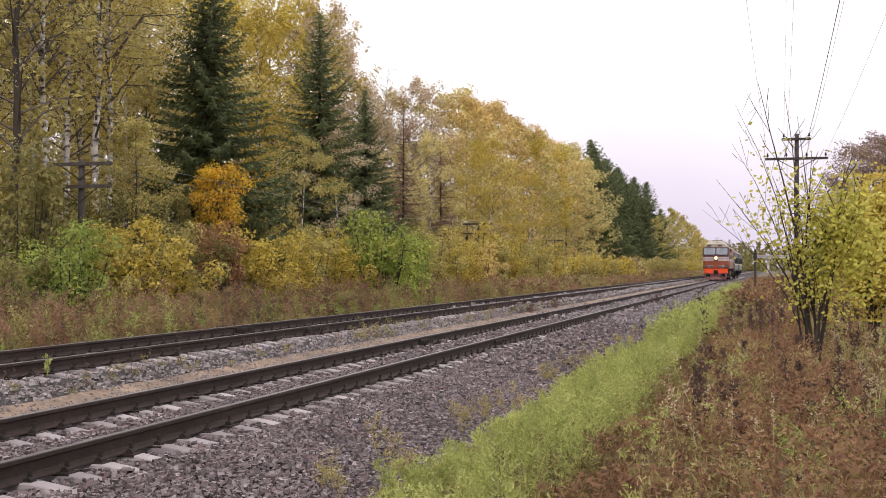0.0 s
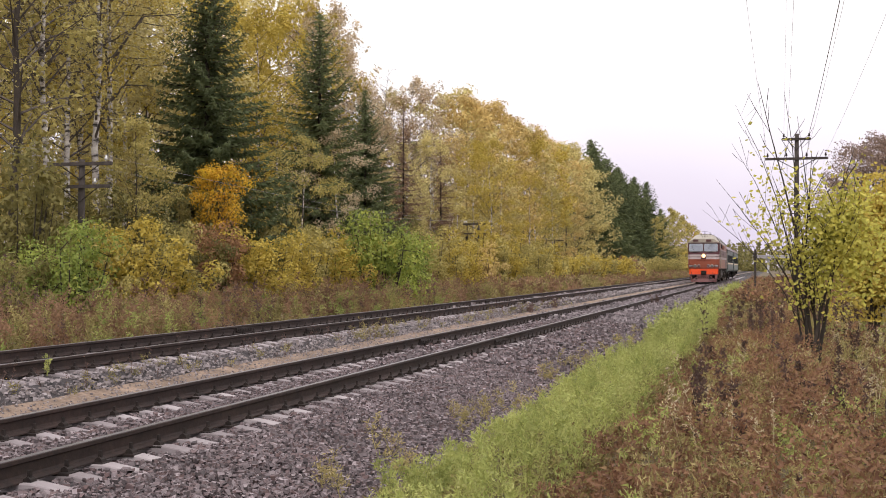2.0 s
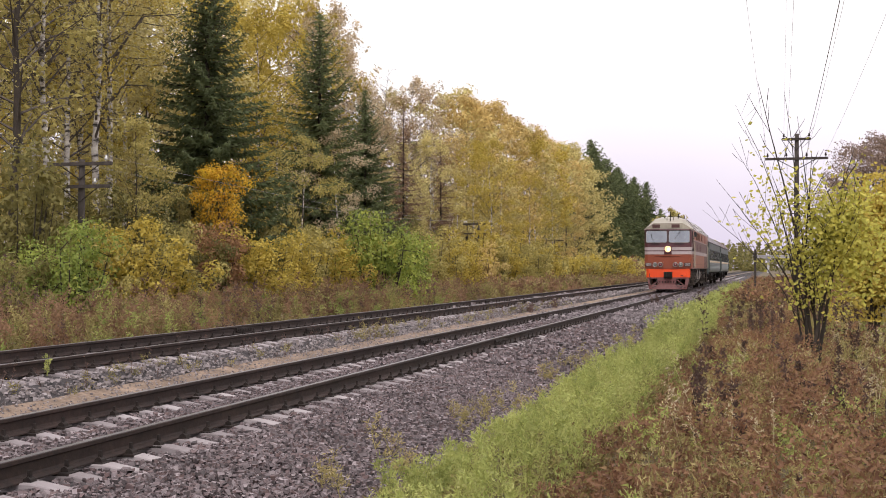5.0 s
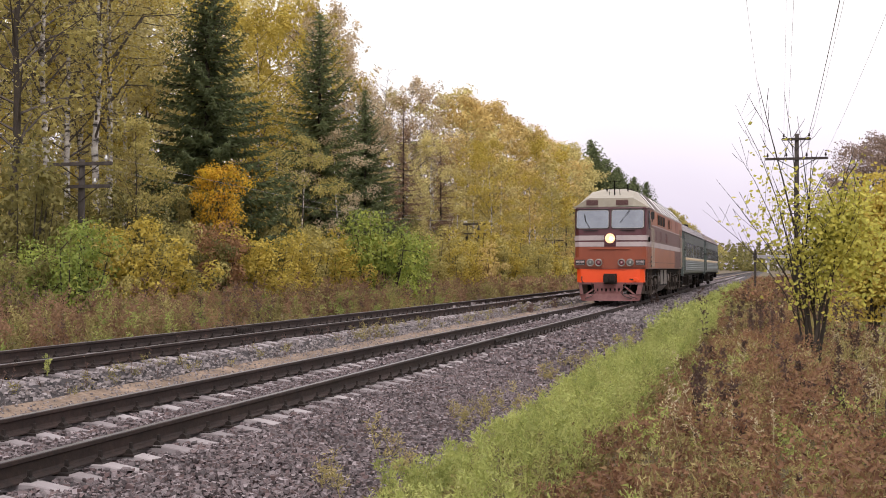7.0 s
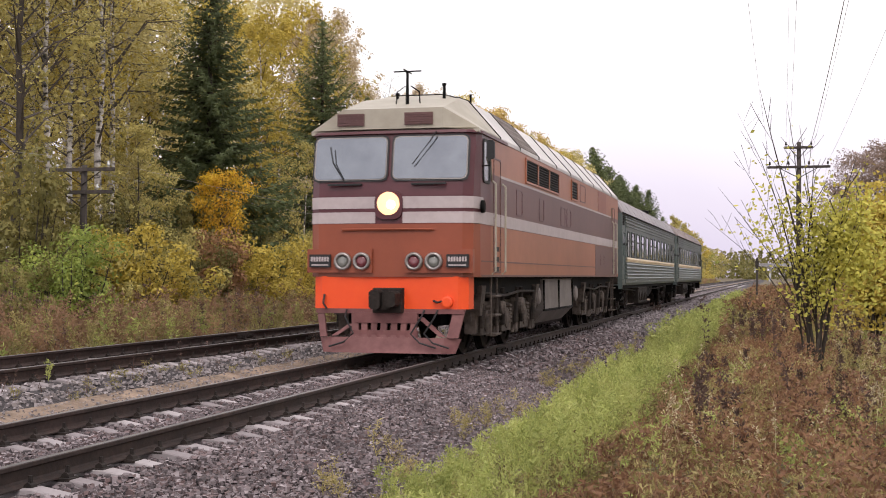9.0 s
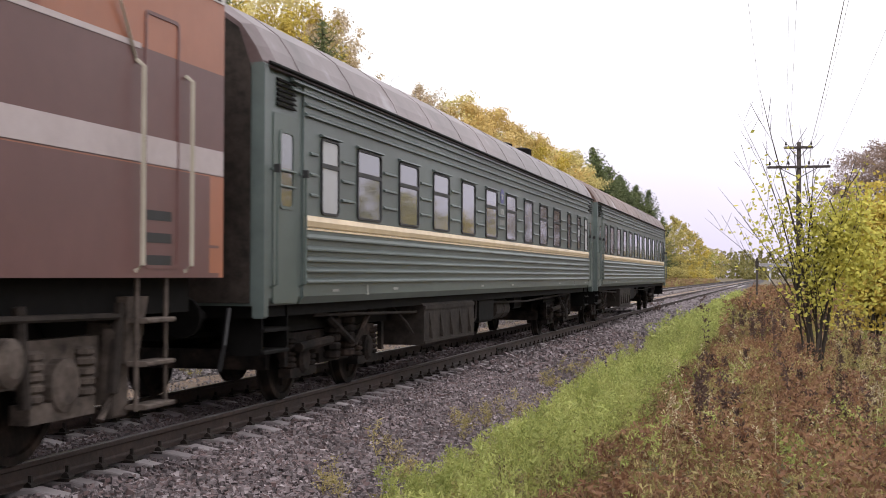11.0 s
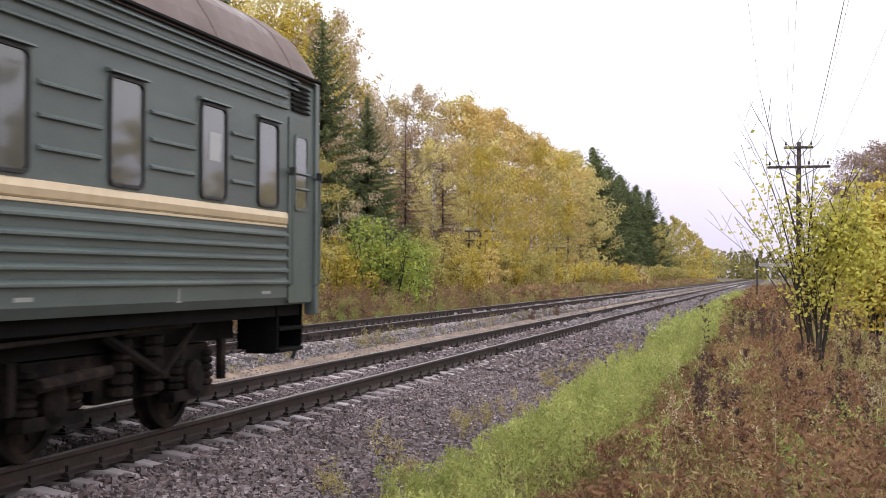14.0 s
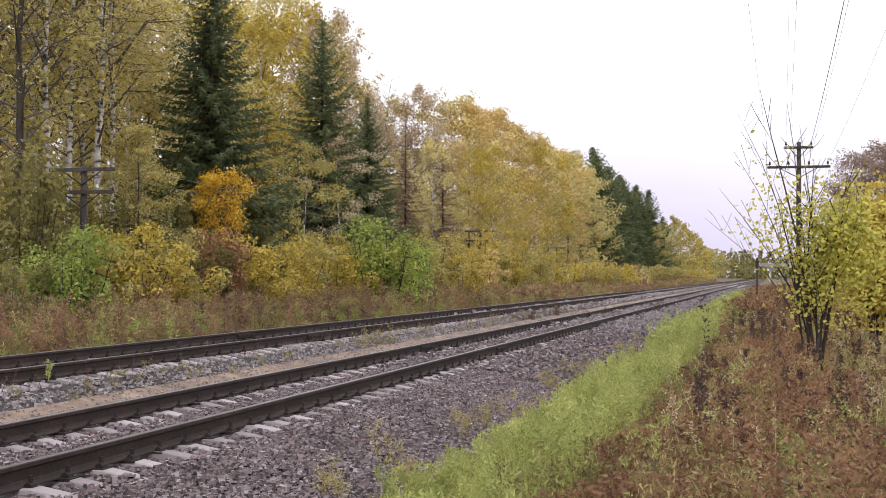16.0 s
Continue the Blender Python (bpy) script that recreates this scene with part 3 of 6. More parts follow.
def spruce(seed, h, rad, leafmat, name="spruce_tree", dense=1.0, needle=0.34, width=0.13, hang=0.42, low=0.03, bare=0.0, tip=0.9):
    """A spruce: whorls of boughs that sag and lift at the end, hung with pointed needle sprays."""
    rng = np.random.default_rng(seed)
    root = new(name)
    b = Build()
    b.tube([(0, 0, -0.3), (0, 0, h * 0.5), (0, 0, h)], [(0.009 if bare else 0.016) * h, (0.006 if bare else 0.009) * h, 0.01], 7)
    part("trunk", b, M_BARK, root, smooth=True)
    base, way, ln = [], [], []
    bough = Build()
    count = int(h * 11 * dense)
    for i in range(count):
        k = (i + rng.uniform(0, 1)) / count
        z = h * (low + (0.985 - low) * k)
        r = rad * (1 - k) ** tip * rng.uniform(0.72, 1.18) + 0.1
        a = i * 2.399 + rng.normal(0, 0.3)
        n = max(4, int(r / needle * 3.4))
        s = np.linspace(0.06, 1, n)
        steep = hang * (1 - k * 1.5) if k < 0.66 else 0.0
        fall = -steep * r * s + (steep * 0.55 + (0.5 if k > 0.66 else 0.12)) * r * s ** 2.6
        fwd = np.array([math.cos(a), math.sin(a), 0])
        lat = np.array([-math.sin(a), math.cos(a), 0])
        d = fwd * (r * s)[:, None] + UP * (z + fall)[:, None]
        if r > 0.6:
            bough.tube([d[0], d[n // 2], d[-1]], [0.028, 0.018, 0.006], 3)
        for sd in (-1, 1, -1, 1, 0, 0):
            base.append(d + rng.normal(0, 0.05, (n, 3)))
            w = fwd * rng.uniform(0.5, 1.0, (n, 1)) + lat * sd * rng.uniform(0.4, 1.1, (n, 1)) - UP * rng.uniform(-0.05, 0.6 if sd else 1.3, (n, 1))
            way.append(unit(w))
            ln.append(needle * (1.35 - 0.75 * s) * rng.uniform(0.7, 1.4, n) * (0.32 + 0.68 * (1 - k)))
    if bough.v:
        part("branchwork", bough, M_TWIG if bare else M_BARK, root)
    base, way, ln = np.concatenate(base), np.concatenate(way), np.concatenate(ln)
    if bare:
        keep = rng.uniform(size=len(base)) > bare
        base, way, ln = base[keep], way[keep], ln[keep]
    part("crown", raw("crown", blades(base, way, ln, ln * width / needle, rng), 3, leafmat), None, root)
    return root


def bush(seed, h, w, leaf_n, size, leafmat, name="bush", stems=9, puff=0.12, share=0.6):
    """A many-stemmed bush with leaves in uneven clumps down to the ground."""
    rng = np.random.default_rng(seed)
    root = new(name)
    b = Build()
    pts = []
    for i in range(stems):
        a, r = rng.uniform(0, 6.28), w * 0.5 * math.sqrt(rng.uniform(0.05, 1))
        hh = h * rng.uniform(0.62, 0.98) * (1 - 0.35 * (r / (w * 0.5)) ** 2)
        p0 = np.array([math.cos(a) * r * 0.25, math.sin(a) * r * 0.25, -0.15])
        p1 = np.array([math.cos(a) * r * 0.75, math.sin(a) * r * 0.75, hh * 0.5])
        p2 = np.array([math.cos(a) * r, math.sin(a) * r, hh])
        b.tube([p0, p1, p2], [0.03, 0.02, 0.006], 4)
        pts += [p0 * 0.3 + p1 * 0.7, p1, p1 * 0.5 + p2 * 0.5, p2]
        for _ in range(5):
            f = rng.uniform(0.25, 1)
            q0 = p0 * (1 - f) + p2 * f
            q1 = q0 + rng.normal(0, 0.15 * w, 3) * [1, 1, 0.6]
            b.tube([q0, q1], [0.012, 0.004], 3)
            pts += [q1]
    part("woody_frame", b, M_BARK, root)
    P = np.array(pts)
    R = puff * w * rng.uniform(0.45, 1.3, len(P))
    keep = rng.uniform(size=len(P)) < share
    part("crown", raw("crown", clumps(P[keep], R[keep], leaf_n, size, rng, 0.85, 0.42), 3, leafmat), None, root)
    return root


USED = set()


def plant(template, x, y, scale=1.0, turn=0.0, material=None, tall=1.0, label="", category="tree", group="", sink=0.05):
    """Stands the template, or a copy of it, on the ground at x, y."""
    m = Matrix.Translation((x, y, ground_z(x, y) - sink)) @ pose(0, 0, 0, 0, 0, turn) @ Matrix.Diagonal((scale, scale, scale * tall, 1))
    if template.name in USED:
        ob = copy_thing(template, m)
        ob.matrix_basis = m
    else:
        ob = template
        USED.add(template.name)
        ob.matrix_basis = m
    if material:
        for c in ob.children:
            if c.name.startswith("crown"):
                c.material_slots[0].link = "OBJECT"
                c.material_slots[0].material = material
    return tagged(ob, label, category, group)

# ---- the train: every vehicle's own space has y running back from its front, z up from the rail ----
TRAIN, AXLES = [], []


def plan_outline(z, yb, y0=None, half=1.49, grow=0.0):
    """The engine's outline in plan at height z: a gently rounded nose, straight sides."""
    lean = float(np.interp(z, [0, 2.9, 3.85, 4.4], [0.0, 0.0, 0.16, 0.5])) - grow
    h = half + grow
    if y0 is not None:
        return [(-h, y0, z), (h, y0, z), (h, yb, z), (-h, yb, z)]
    return [(-h, 0.42 + lean * 0.6, z), (-h + 0.06, 0.16 + lean, z), (-h + 0.22, 0.03 + lean, z), (-0.5, lean - 0.02, z), (0.5, lean - 0.02, z), (h - 0.22, 0.03 + lean, z), (h - 0.06, 0.16 + lean, z), (h, 0.42 + lean * 0.6, z), (h, yb, z), (-h, yb, z)]


def wheelset(parent, y, r):
    b = Build()
    for s in (-1, 1):
        b.lathe((s * 0.79, 0, 0), "x", [(-0.065, r + 0.028), (-0.04, r + 0.028), (-0.03, r), (0.065, r - 0.004), (0.065, r - 0.07), (0.03, r - 0.075), (0.03, 0.14), (0.09, 0.13), (0.09, 0.0)], 28)
    b.lathe((0, 0, 0), "x", [(-0.95, 0.0), (-0.95, 0.07), (0.95, 0.07), (0.95, 0.0)], 10)
    for s in (-1, 1):
        for k in range(4):
            a = k * math.pi / 2
            b.box(s * 0.83 - 0.02, s * 0.83 + 0.02, math.cos(a) * r * 0.55 - 0.05, math.cos(a) * r * 0.55 + 0.05, math.sin(a) * r * 0.55 - 0.05, math.sin(a) * r * 0.55 + 0.05)
    ob = part("wheelset", b, M_SHADED_STEEL, parent, "steel wheels on their axle")
    ob.location = (0, y, r)
    AXLES.append((ob, y, r))


def spring(b, x, y, z0, z1, r=0.09):
    for k in range(5):
        z = z0 + (z1 - z0) * k / 5
        b.lathe((x, y, z), "z", [(0, r * 0.7), (0.02, r), ((z1 - z0) / 5 - 0.02, r), ((z1 - z0) / 5, r * 0.7)], 9)


def loco_bogie(loco, yc):
    b = Build()
    for s in (-1, 1):
        b.prism([(s * 1.12 - 0.07, 0.62), (s * 1.12 + 0.07, 0.62), (s * 1.12 + 0.07, 0.95), (s * 1.12 - 0.07, 0.95)], yc - 2.75, yc + 2.75)
        for q in (-2.6, -0.92, 0.92, 2.6):
            b.cbox(s * 1.16 - 0.1, s * 1.16 + 0.1, yc + q - 0.09, yc + q + 0.09, 0.4, 1.04, 0.02)
    b.box(-1.1, 1.1, yc - 1.2, yc - 0.8, 0.5, 0.95)
    b.box(-1.1, 1.1, yc + 0.8, yc + 1.2, 0.5, 0.95)
    bogie = part("bogie", b, M_GEAR, loco, "brown three-axle bogie frame in a lightened tone")
    for s in (-1, 1):
        for k in (-1.85, 0.0, 1.85):
            b = Build()
            b.lathe((s * 1.2, yc + k, 0.61), "x", [(-0.1, 0.0), (-0.1, 0.2), (0.06 * s + 0.02, 0.2), (0.1, 0.14), (0.1, 0.0)], 14)
            b.box(s * 1.18 - 0.08, s * 1.18 + 0.08, yc + k - 0.45, yc + k + 0.45, 0.36, 0.5)
            part("axle_box", b, M_GEAR, bogie)
            for q in (-0.36, 0.36):
                b = Build()
                spring(b, s * 1.2, yc + k + q, 0.5, 0.88, 0.1)
                part("coil_spring", b, M_GEAR, bogie)
            for q in (-0.36, 0.36):
                b = Build()
                b.tube([(s * 1.32, yc + k + q * 1.7, 0.5), (s * 1.32, yc + k + q * 1.95, 1.2)], 0.05, 7)
                part("damper", b, M_GREASE, bogie)
            b = Build()
            b.cbox(s * 1.27 - 0.05, s * 1.27 + 0.05, yc + k + 0.62, yc + k + 0.86, 0.3, 1.0, 0.02)
            b.tube([(s * 1.27, yc + k + 0.74, 0.95), (s * 1.3, yc + k + 0.66, 0.5), (s * 1.28, yc + k + 0.5, 0.3)], 0.03, 5)
            part("brake_hanger", b, M_GEAR, bogie)
        b = Build()
        b.tube([(s * 1.34, yc - 2.5, 1.12), (s * 1.36, yc - 0.6, 1.05), (s * 1.36, yc + 0.8, 1.12), (s * 1.34, yc + 2.5, 1.1)], 0.028, 6)
        b.tube([(s * 1.36, yc - 1.2, 1.08), (s * 1.38, yc - 1.1, 0.72), (s * 1.3, yc - 0.9, 0.6)], 0.022, 5)
        part("brake_pipe", b, M_GREASE, bogie)
        for q in (-2.78, 2.55):
            b = Build()
            b.loft([[(s * 1.0, yc + q, 1.25), (s * 1.4, yc + q, 1.25), (s * 1.4, yc + q + 0.34, 1.25), (s * 1.0, yc + q + 0.34, 1.25)], [(s * 1.08, yc + q + 0.06, 0.72), (s * 1.34, yc + q + 0.06, 0.72), (s * 1.34, yc + q + 0.28, 0.72), (s * 1.08, yc + q + 0.28, 0.72)]])
            part("sandbox", b, M_GEAR, bogie, "tapered brown sandbox")
    for k in (-1.85, 0.0, 1.85):
        wheelset(loco, yc + k, 0.61)
    for k, r in ((0.95, 0.17), (-0.95, 0.13)):
        c = Build()
        c.lathe((1.28, yc + k, 0.83), "x", [(-0.3, 0.0), (-0.3, r), (0.12, r), (0.16, r * 0.6), (0.16, 0)], 14)
        part("brake_cylinder", c, M_GEAR, bogie, "round brake cylinder")


def lamp(parent, x, y, z, r, rim, lens, label):
    a = Build()
    a.lathe((x, y, z), "y", [(0, r * 1.25), (-0.05, r * 1.25), (-0.07, r * 1.1), (-0.07, r * 0.86), (-0.02, r * 0.84)], 20)
    o = part("lamp", a, rim, parent, label, smooth=True)
    c = Build()
    c.lathe((x, y, z), "y", [(0, r * 0.84), (-0.035, r * 0.84), (-0.055, r * 0.5), (-0.06, 0.0)], 18)
    part("lens", c, lens, o, smooth=True)
    return o


def pane_loop(x0, x1, z0, z1, c=0.06):
    return [(x0 + c, z0), (x1 - c, z0), (x1 - c * 0.3, z0 + c * 0.3), (x1, z0 + c), (x1, z1 - c), (x1 - c * 0.3, z1 - c * 0.3), (x1 - c, z1), (x0 + c, z1), (x0 + c * 0.3, z1 - c * 0.3), (x0, z1 - c), (x0, z0 + c), (x0 + c * 0.3, z0 + c * 0.3)]


def side_pane(b, x, y0, y1, z0, z1, t, c=0.06):
    """A rounded plate on a side wall at x, t metres thick towards +x."""
    lp = pane_loop(y0, y1, z0, z1, c)
    b.loft([[(x, y, z) for y, z in lp], [(x + t, y, z) for y, z in lp]])


def side_frame(b, x, y0, y1, z0, z1, t, w=0.04, c=0.08):
    a, i = pane_loop(y0 - w, y1 + w, z0 - w, z1 + w, c), pane_loop(y0, y1, z0, z1, c * 0.8)
    n = len(a)
    vs = [(x, y, z) for y, z in a] + [(x + t, y, z) for y, z in a] + [(x + t, y, z) for y, z in i] + [(x, y, z) for y, z in i]
    b.add(vs, [(r * n + k, r * n + (k + 1) % n, ((r + 1) % 4) * n + (k + 1) % n, ((r + 1) % 4) * n + k) for r in range(4) for k in range(n)])


def front_quad(b, x0, x1, z0, z1, grow, thick, c=0.07, n=5):
    """A rounded plate that follows the leaning windscreen wall."""
    lp = pane_loop(x0, x1, z0, z1, c)
    ly = lambda z: float(np.interp(z, [0, 2.9, 3.85, 4.4], [0.0, 0.0, 0.16, 0.5]))
    wrap = lambda x: max(0.0, (abs(x) - 0.5)) * 0.065
    b.loft([[(x, ly(z) + wrap(x) - 0.02 - grow, z) for x, z in lp], [(x, ly(z) + wrap(x) - 0.02 - grow - thick, z) for x, z in lp]])


def build_loco():
    L = thing("diesel_locomotive", "rust-orange and maroon diesel locomotive with a lit headlight", "locomotive")
    LEN = 20.45

    def band(name, z0, z1, material, label="", y0=None, yb=LEN, grow=0.0, half=1.49, steps=3):
        b = Build()
        b.loft([plan_outline(z0 + (z1 - z0) * k / steps, yb, y0, half, grow) for k in range(steps + 1)])
        return part(name, b, material, L, label)

    band("lower_nose", 1.40, 2.30, M_LOCO_RUST, "rust-orange lower nose", yb=1.25)
    band("lower_side", 1.40, 2.30, M_LOCO_SIDE, "faded orange lower side panels", y0=1.25)
    band("belt", 2.30, 2.78, M_LOCO_MAROON, "maroon belt", yb=1.25)
    band("side_belt", 2.30, 3.22, M_LOCO_BAND, "dull maroon side band", y0=1.25)
    cab = band("cab", 2.78, 3.90, M_LOCO_MAROON, "maroon cab wall", yb=1.25)
    hull = band("upper_side", 3.22, 3.86, M_LOCO_SIDE, "faded orange upper side panels", y0=1.25)
    # stripes wrap round the nose and run back along the sides
    for z0, z1 in ((2.31, 2.50), (2.56, 2.76)):
        b = Build()
        for side in (-1, 1):
            for i in range(1):
                o = [p for p in plan_outline(z0, 1.2, grow=0.006)]
                pts = [o[4], o[4], o[5], o[6], o[7], (o[7][0], 0.62, z0)] if side == 1 else [(o[0][0], 0.62, z0), o[0], o[1], o[2], o[3], o[3]]
                if side == 1:
                    pts[0] = (0.24, pts[0][1], z0)
                else:
                    pts[-1] = (-0.24, pts[-1][1], z0)
                inner = [(p[0] * 0.985, p[1] + 0.02, p[2]) for p in pts]
                ring = pts + inner[::-1]
                b.loft([ring, [(p[0], p[1], z1) for p in ring]])
        part("nose_stripe", b, M_LOCO_WHITE, L, "off-white stripe across the nose")
    b = Build()
    for s in (-1, 1):
        x0, x1 = sorted((s * 1.47, s * 1.497))
        b.box(x0, x1, 0.45, LEN - 0.02, 2.31, 2.53)
    part("side_stripe", b, M_LOCO_WHITE, L, "off-white stripe along the side")
    b = Build()
    for s in (-1, 1):
        x0, x1 = sorted((s * 1.47, s * 1.496))
        b.box(x0, x1, 2.0, LEN - 1.6, 3.2, 3.245)
    part("side_line", b, M_LOCO_WHITE, L, "thin off-white line")
    # replaced door panel at the back in brighter orange
    b = Build()
    side_pane(b, 1.485, 15.6, 17.4, 3.25, 3.83, 0.012, 0.02)
    part("patched_panel", b, M_LOCO_RUST, L, "fresher orange panel")
    b = Build()
    b.box(1.485, 1.494, 15.0, LEN - 0.3, 1.42, 2.29)
    part("dirty_panel", b, M_LOCO_BAND, L, "darker brown panel at the rear")
    # roof
    b = Build()
    prof = [(-1.5, 3.86), (-1.5, 3.93), (-0.9, 4.62), (-0.45, 4.75), (0.45, 4.75), (0.9, 4.62), (1.5, 3.93), (1.5, 3.86)]
    b.prism(prof, 2.0, LEN)
    part("roof", b, M_LOCO_SILVER, L, "pale sloping roof panels")
    b = Build()
    nose = lambda f, y: [(x * f, y, z) for x, z in prof]
    rings = [[(x * 1.0, 0.16 + 0.12 * (abs(x) > 1.2), min(z, 3.93)) for x, z in prof],
             [(x * 0.99, 0.17 + 0.16 * (abs(x) > 0.9) + 0.1 * (abs(x) > 1.2), min(z, 4.28 if abs(x) < 1.2 else 3.95)) for x, z in prof],
             [(x * 0.985, 0.4 + 0.1 * (abs(x) > 1.2), min(z, 4.33 if abs(x) < 1.2 else 3.95)) for x, z in prof],
             [(x, 1.3, min(z, 4.58)) for x, z in prof], [(x, 1.995, z) for x, z in prof]]
    b.loft(rings)
    visor = part("cab_roof", b, M_LOCO_CREAM, L, "cream cab roof with a vertical visor")
    b = Build()
    b.loft([plan_outline(3.845, 2.6, grow=0.03), plan_outline(3.895, 2.6, grow=0.03)])
    part("gutter", b, M_LOCO_MAROON, L, "dark gutter under the roof")
    for x0, x1 in ((-0.98, -0.5), (0.22, 0.72)):
        b = Build()
        b.box(x0, x1, 0.135, 0.2, 3.99, 4.2)
        for k in range(5):
            b.box(x0 + 0.02, x1 - 0.02, 0.125, 0.15, 4.005 + k * 0.04, 4.02 + k * 0.04)
        part("visor_grille", b, M_LOCO_BAND, visor, "dark ventilation grille")
    for y in (2.0, 3.9, 6.0, 8.3, 10.4, 12.4, 14.6, 16.6, 18.6, 20.3):
        b = Build()
        b.loft([[(x * 1.006, y - 0.035, z + 0.015) for x, z in prof], [(x * 1.006, y + 0.035, z + 0.015) for x, z in prof]])
        part("roof_seam", b, M_GREASE, L, "dark roof seam")
    b = Build()
    for k in range(9):
        y = 3.95 + k * 0.22
        b.tube([(1.5, y, 3.945), (0.9, y, 4.635)], 0.016, 4)
    for k in range(4):
        f = 0.15 + k * 0.24
        b.tube([(1.5 - 0.6 * f, 3.9, 3.945 + 0.69 * f), (1.5 - 0.6 * f, 5.9, 3.945 + 0.69 * f)], 0.016, 4)
    part("roof_grille", b, M_TANK, L, "grille over a roof radiator")
    for x, y, w, h in ((0.2, 2.6, 1.2, 0.07), (0, 6.5, 1.0, 0.16), (0, 9.5, 0.9, 0.12), (0.1, 12.5, 1.1, 0.14), (0, 16.5, 1.3, 0.12)):
        b = Build()
        b.cbox(x - w * 0.35, x + w * 0.35, y, y + 0.9, 4.73, 4.75 + h * 0.6, 0.03)
        part("roof_hatch", b, M_GREASE, L, "dark roof hatch")
    # aerial and horns
    b = Build()
    b.tube([(0.1, 0.75, 4.35), (0.1, 0.75, 5.0)], [0.035, 0.025], 6)
    b.tube([(-0.15, 0.75, 5.0), (0.35, 0.75, 5.0)], 0.014, 4)
    b.tube([(0.1, 0.5, 5.0), (0.1, 1.0, 5.0)], 0.014, 4)
    for s in (-1, 1):
        b.tube([(0.1 + 0.05 * s, 0.8, 4.75), (0.1 + s * 0.2, 0.8, 4.65), (0.1 + s * 0.22, 0.8, 4.4)], 0.012, 4)
    part("aerial", b, M_DARK, L, "black roof aerial")
    for x, y, z0, z1, r in ((0.55, 1.6, 4.45, 4.85, 0.03), (0.9, 2.2, 4.4, 4.72, 0.02), (-0.3, 1.5, 4.5, 4.68, 0.03)):
        b = Build()
        b.tube([(x, y, z0), (x, y, z1)], r, 6)
        b.lathe((x, y, z1), "z", [(0, r), (0.02, r * 1.4), (0.05, r * 1.4), (0.06, 0)], 8)
        part("horn", b, M_DARK, L, "black roof horn")
    # windscreens
    for x0, x1 in ((-1.36, -0.06), (0.06, 1.34)):
        r = Build()
        front_quad(r, x0 - 0.035, x1 + 0.035, 3.02, 3.82, 0.0, 0.022, 0.1)
        fr = part("windscreen", r, M_RUBBER, cab, "black rubber surround")
        e = Build()
        front_quad(e, x0 - 0.008, x1 + 0.008, 3.047, 3.793, 0.022, 0.006, 0.09)
        part("trim", e, M_CHROME, fr)
        g = Build()
        front_quad(g, x0 + 0.012, x1 - 0.012, 3.065, 3.775, 0.028, 0.006, 0.08)
        part("pane", g, M_SCREEN, fr, "pale reflecting windscreen")
    b = Build()
    b.tube([(0.82, 0.02, 3.86), (0.72, 0.0, 3.7), (0.42, -0.06, 3.3)], 0.012, 4)
    part("wiper", b, M_RUBBER, cab)
    b = Build()
    b.tube([(-0.78, -0.03, 3.0), (-1.0, -0.02, 3.35), (-1.05, 0.0, 3.62)], 0.012, 4)
    part("wiper", b, M_RUBBER, cab)
    for x in (-0.78, 0.7):
        b = Build()
        b.box(x - 0.3, x + 0.3, -0.06, 0.0, 2.955, 2.985)
        part("window_ledge", b, M_RUBBER, cab)
    # headlight
    b = Build()
    lp = pane_loop(-0.255, 0.255, 2.36, 2.86, 0.14)
    b.loft([[(x, 0.02, z) for x, z in lp], [(x * 0.95, -0.06, 2.61 + (z - 2.61) * 0.95) for x, z in lp]])
    hl = part("headlight", b, M_LOCO_MAROON, L, "large round lit headlight")
    b = Build()
    b.lathe((0, -0.05, 2.64), "y", [(0, 0.2), (-0.025, 0.195), (-0.03, 0.14), (-0.035, 0.0)], 24)
    part("reflector", b, M_HEADLIGHT, hl, "glowing amber reflector")
    b = Build()
    b.lathe((0.05, -0.085, 2.62), "y", [(0, 0.075), (-0.02, 0.055), (-0.03, 0.0)], 16)
    part("bulb", b, M_BULB, hl, "bright lamp", smooth=True)
    # handrail bar, lamp boxes, plates
    b = Build()
    b.tube([(-0.82, -0.03, 2.2), (-0.25, -0.05, 2.205), (0.25, -0.05, 2.205), (0.78, -0.03, 2.2)], 0.022, 5)
    b.box(-0.85, 0.8, -0.035, -0.015, 2.19, 2.215)
    part("nose_bar", b, M_LOCO_RUST, L)
    for s in (-1, 1):
        b = Build()
        x0, x1 = sorted((s * 0.28, s * 1.46))
        c = 0.03
        b.loft([[(x0, 0.1, 1.47), (x1, 0.1, 1.47), (x1, 0.1, 1.87), (x0, 0.1, 1.87)], [(x0, -0.08, 1.47), (x1, -0.08 + 0.06, 1.47), (x1, -0.08 + 0.06, 1.87), (x0, -0.08, 1.87)] if s == 1 else [(x0, -0.02, 1.47), (x1, -0.08, 1.47), (x1, -0.08, 1.87), (x0, -0.02, 1.87)]])
        bx = part("lamp_box", b, M_LOCO_RUST, L, "rust-orange lamp housing")
        lamp(bx, s * 0.46, -0.06, 1.66, 0.125, M_CHROME, M_REDLENS, "round red tail lamp")
        lamp(bx, s * 0.80, -0.05, 1.66, 0.125, M_CHROME, M_LENS, "round clear buffer lamp")
        b = Build()
        x0, x1 = sorted((s * 1.02, s * 1.4))
        b.box(x0, x1, -0.085, 0.0, 1.56, 1.78)
        pl = part("number_plate", b, M_RUBBER, bx, "black plate with raised pale bars")
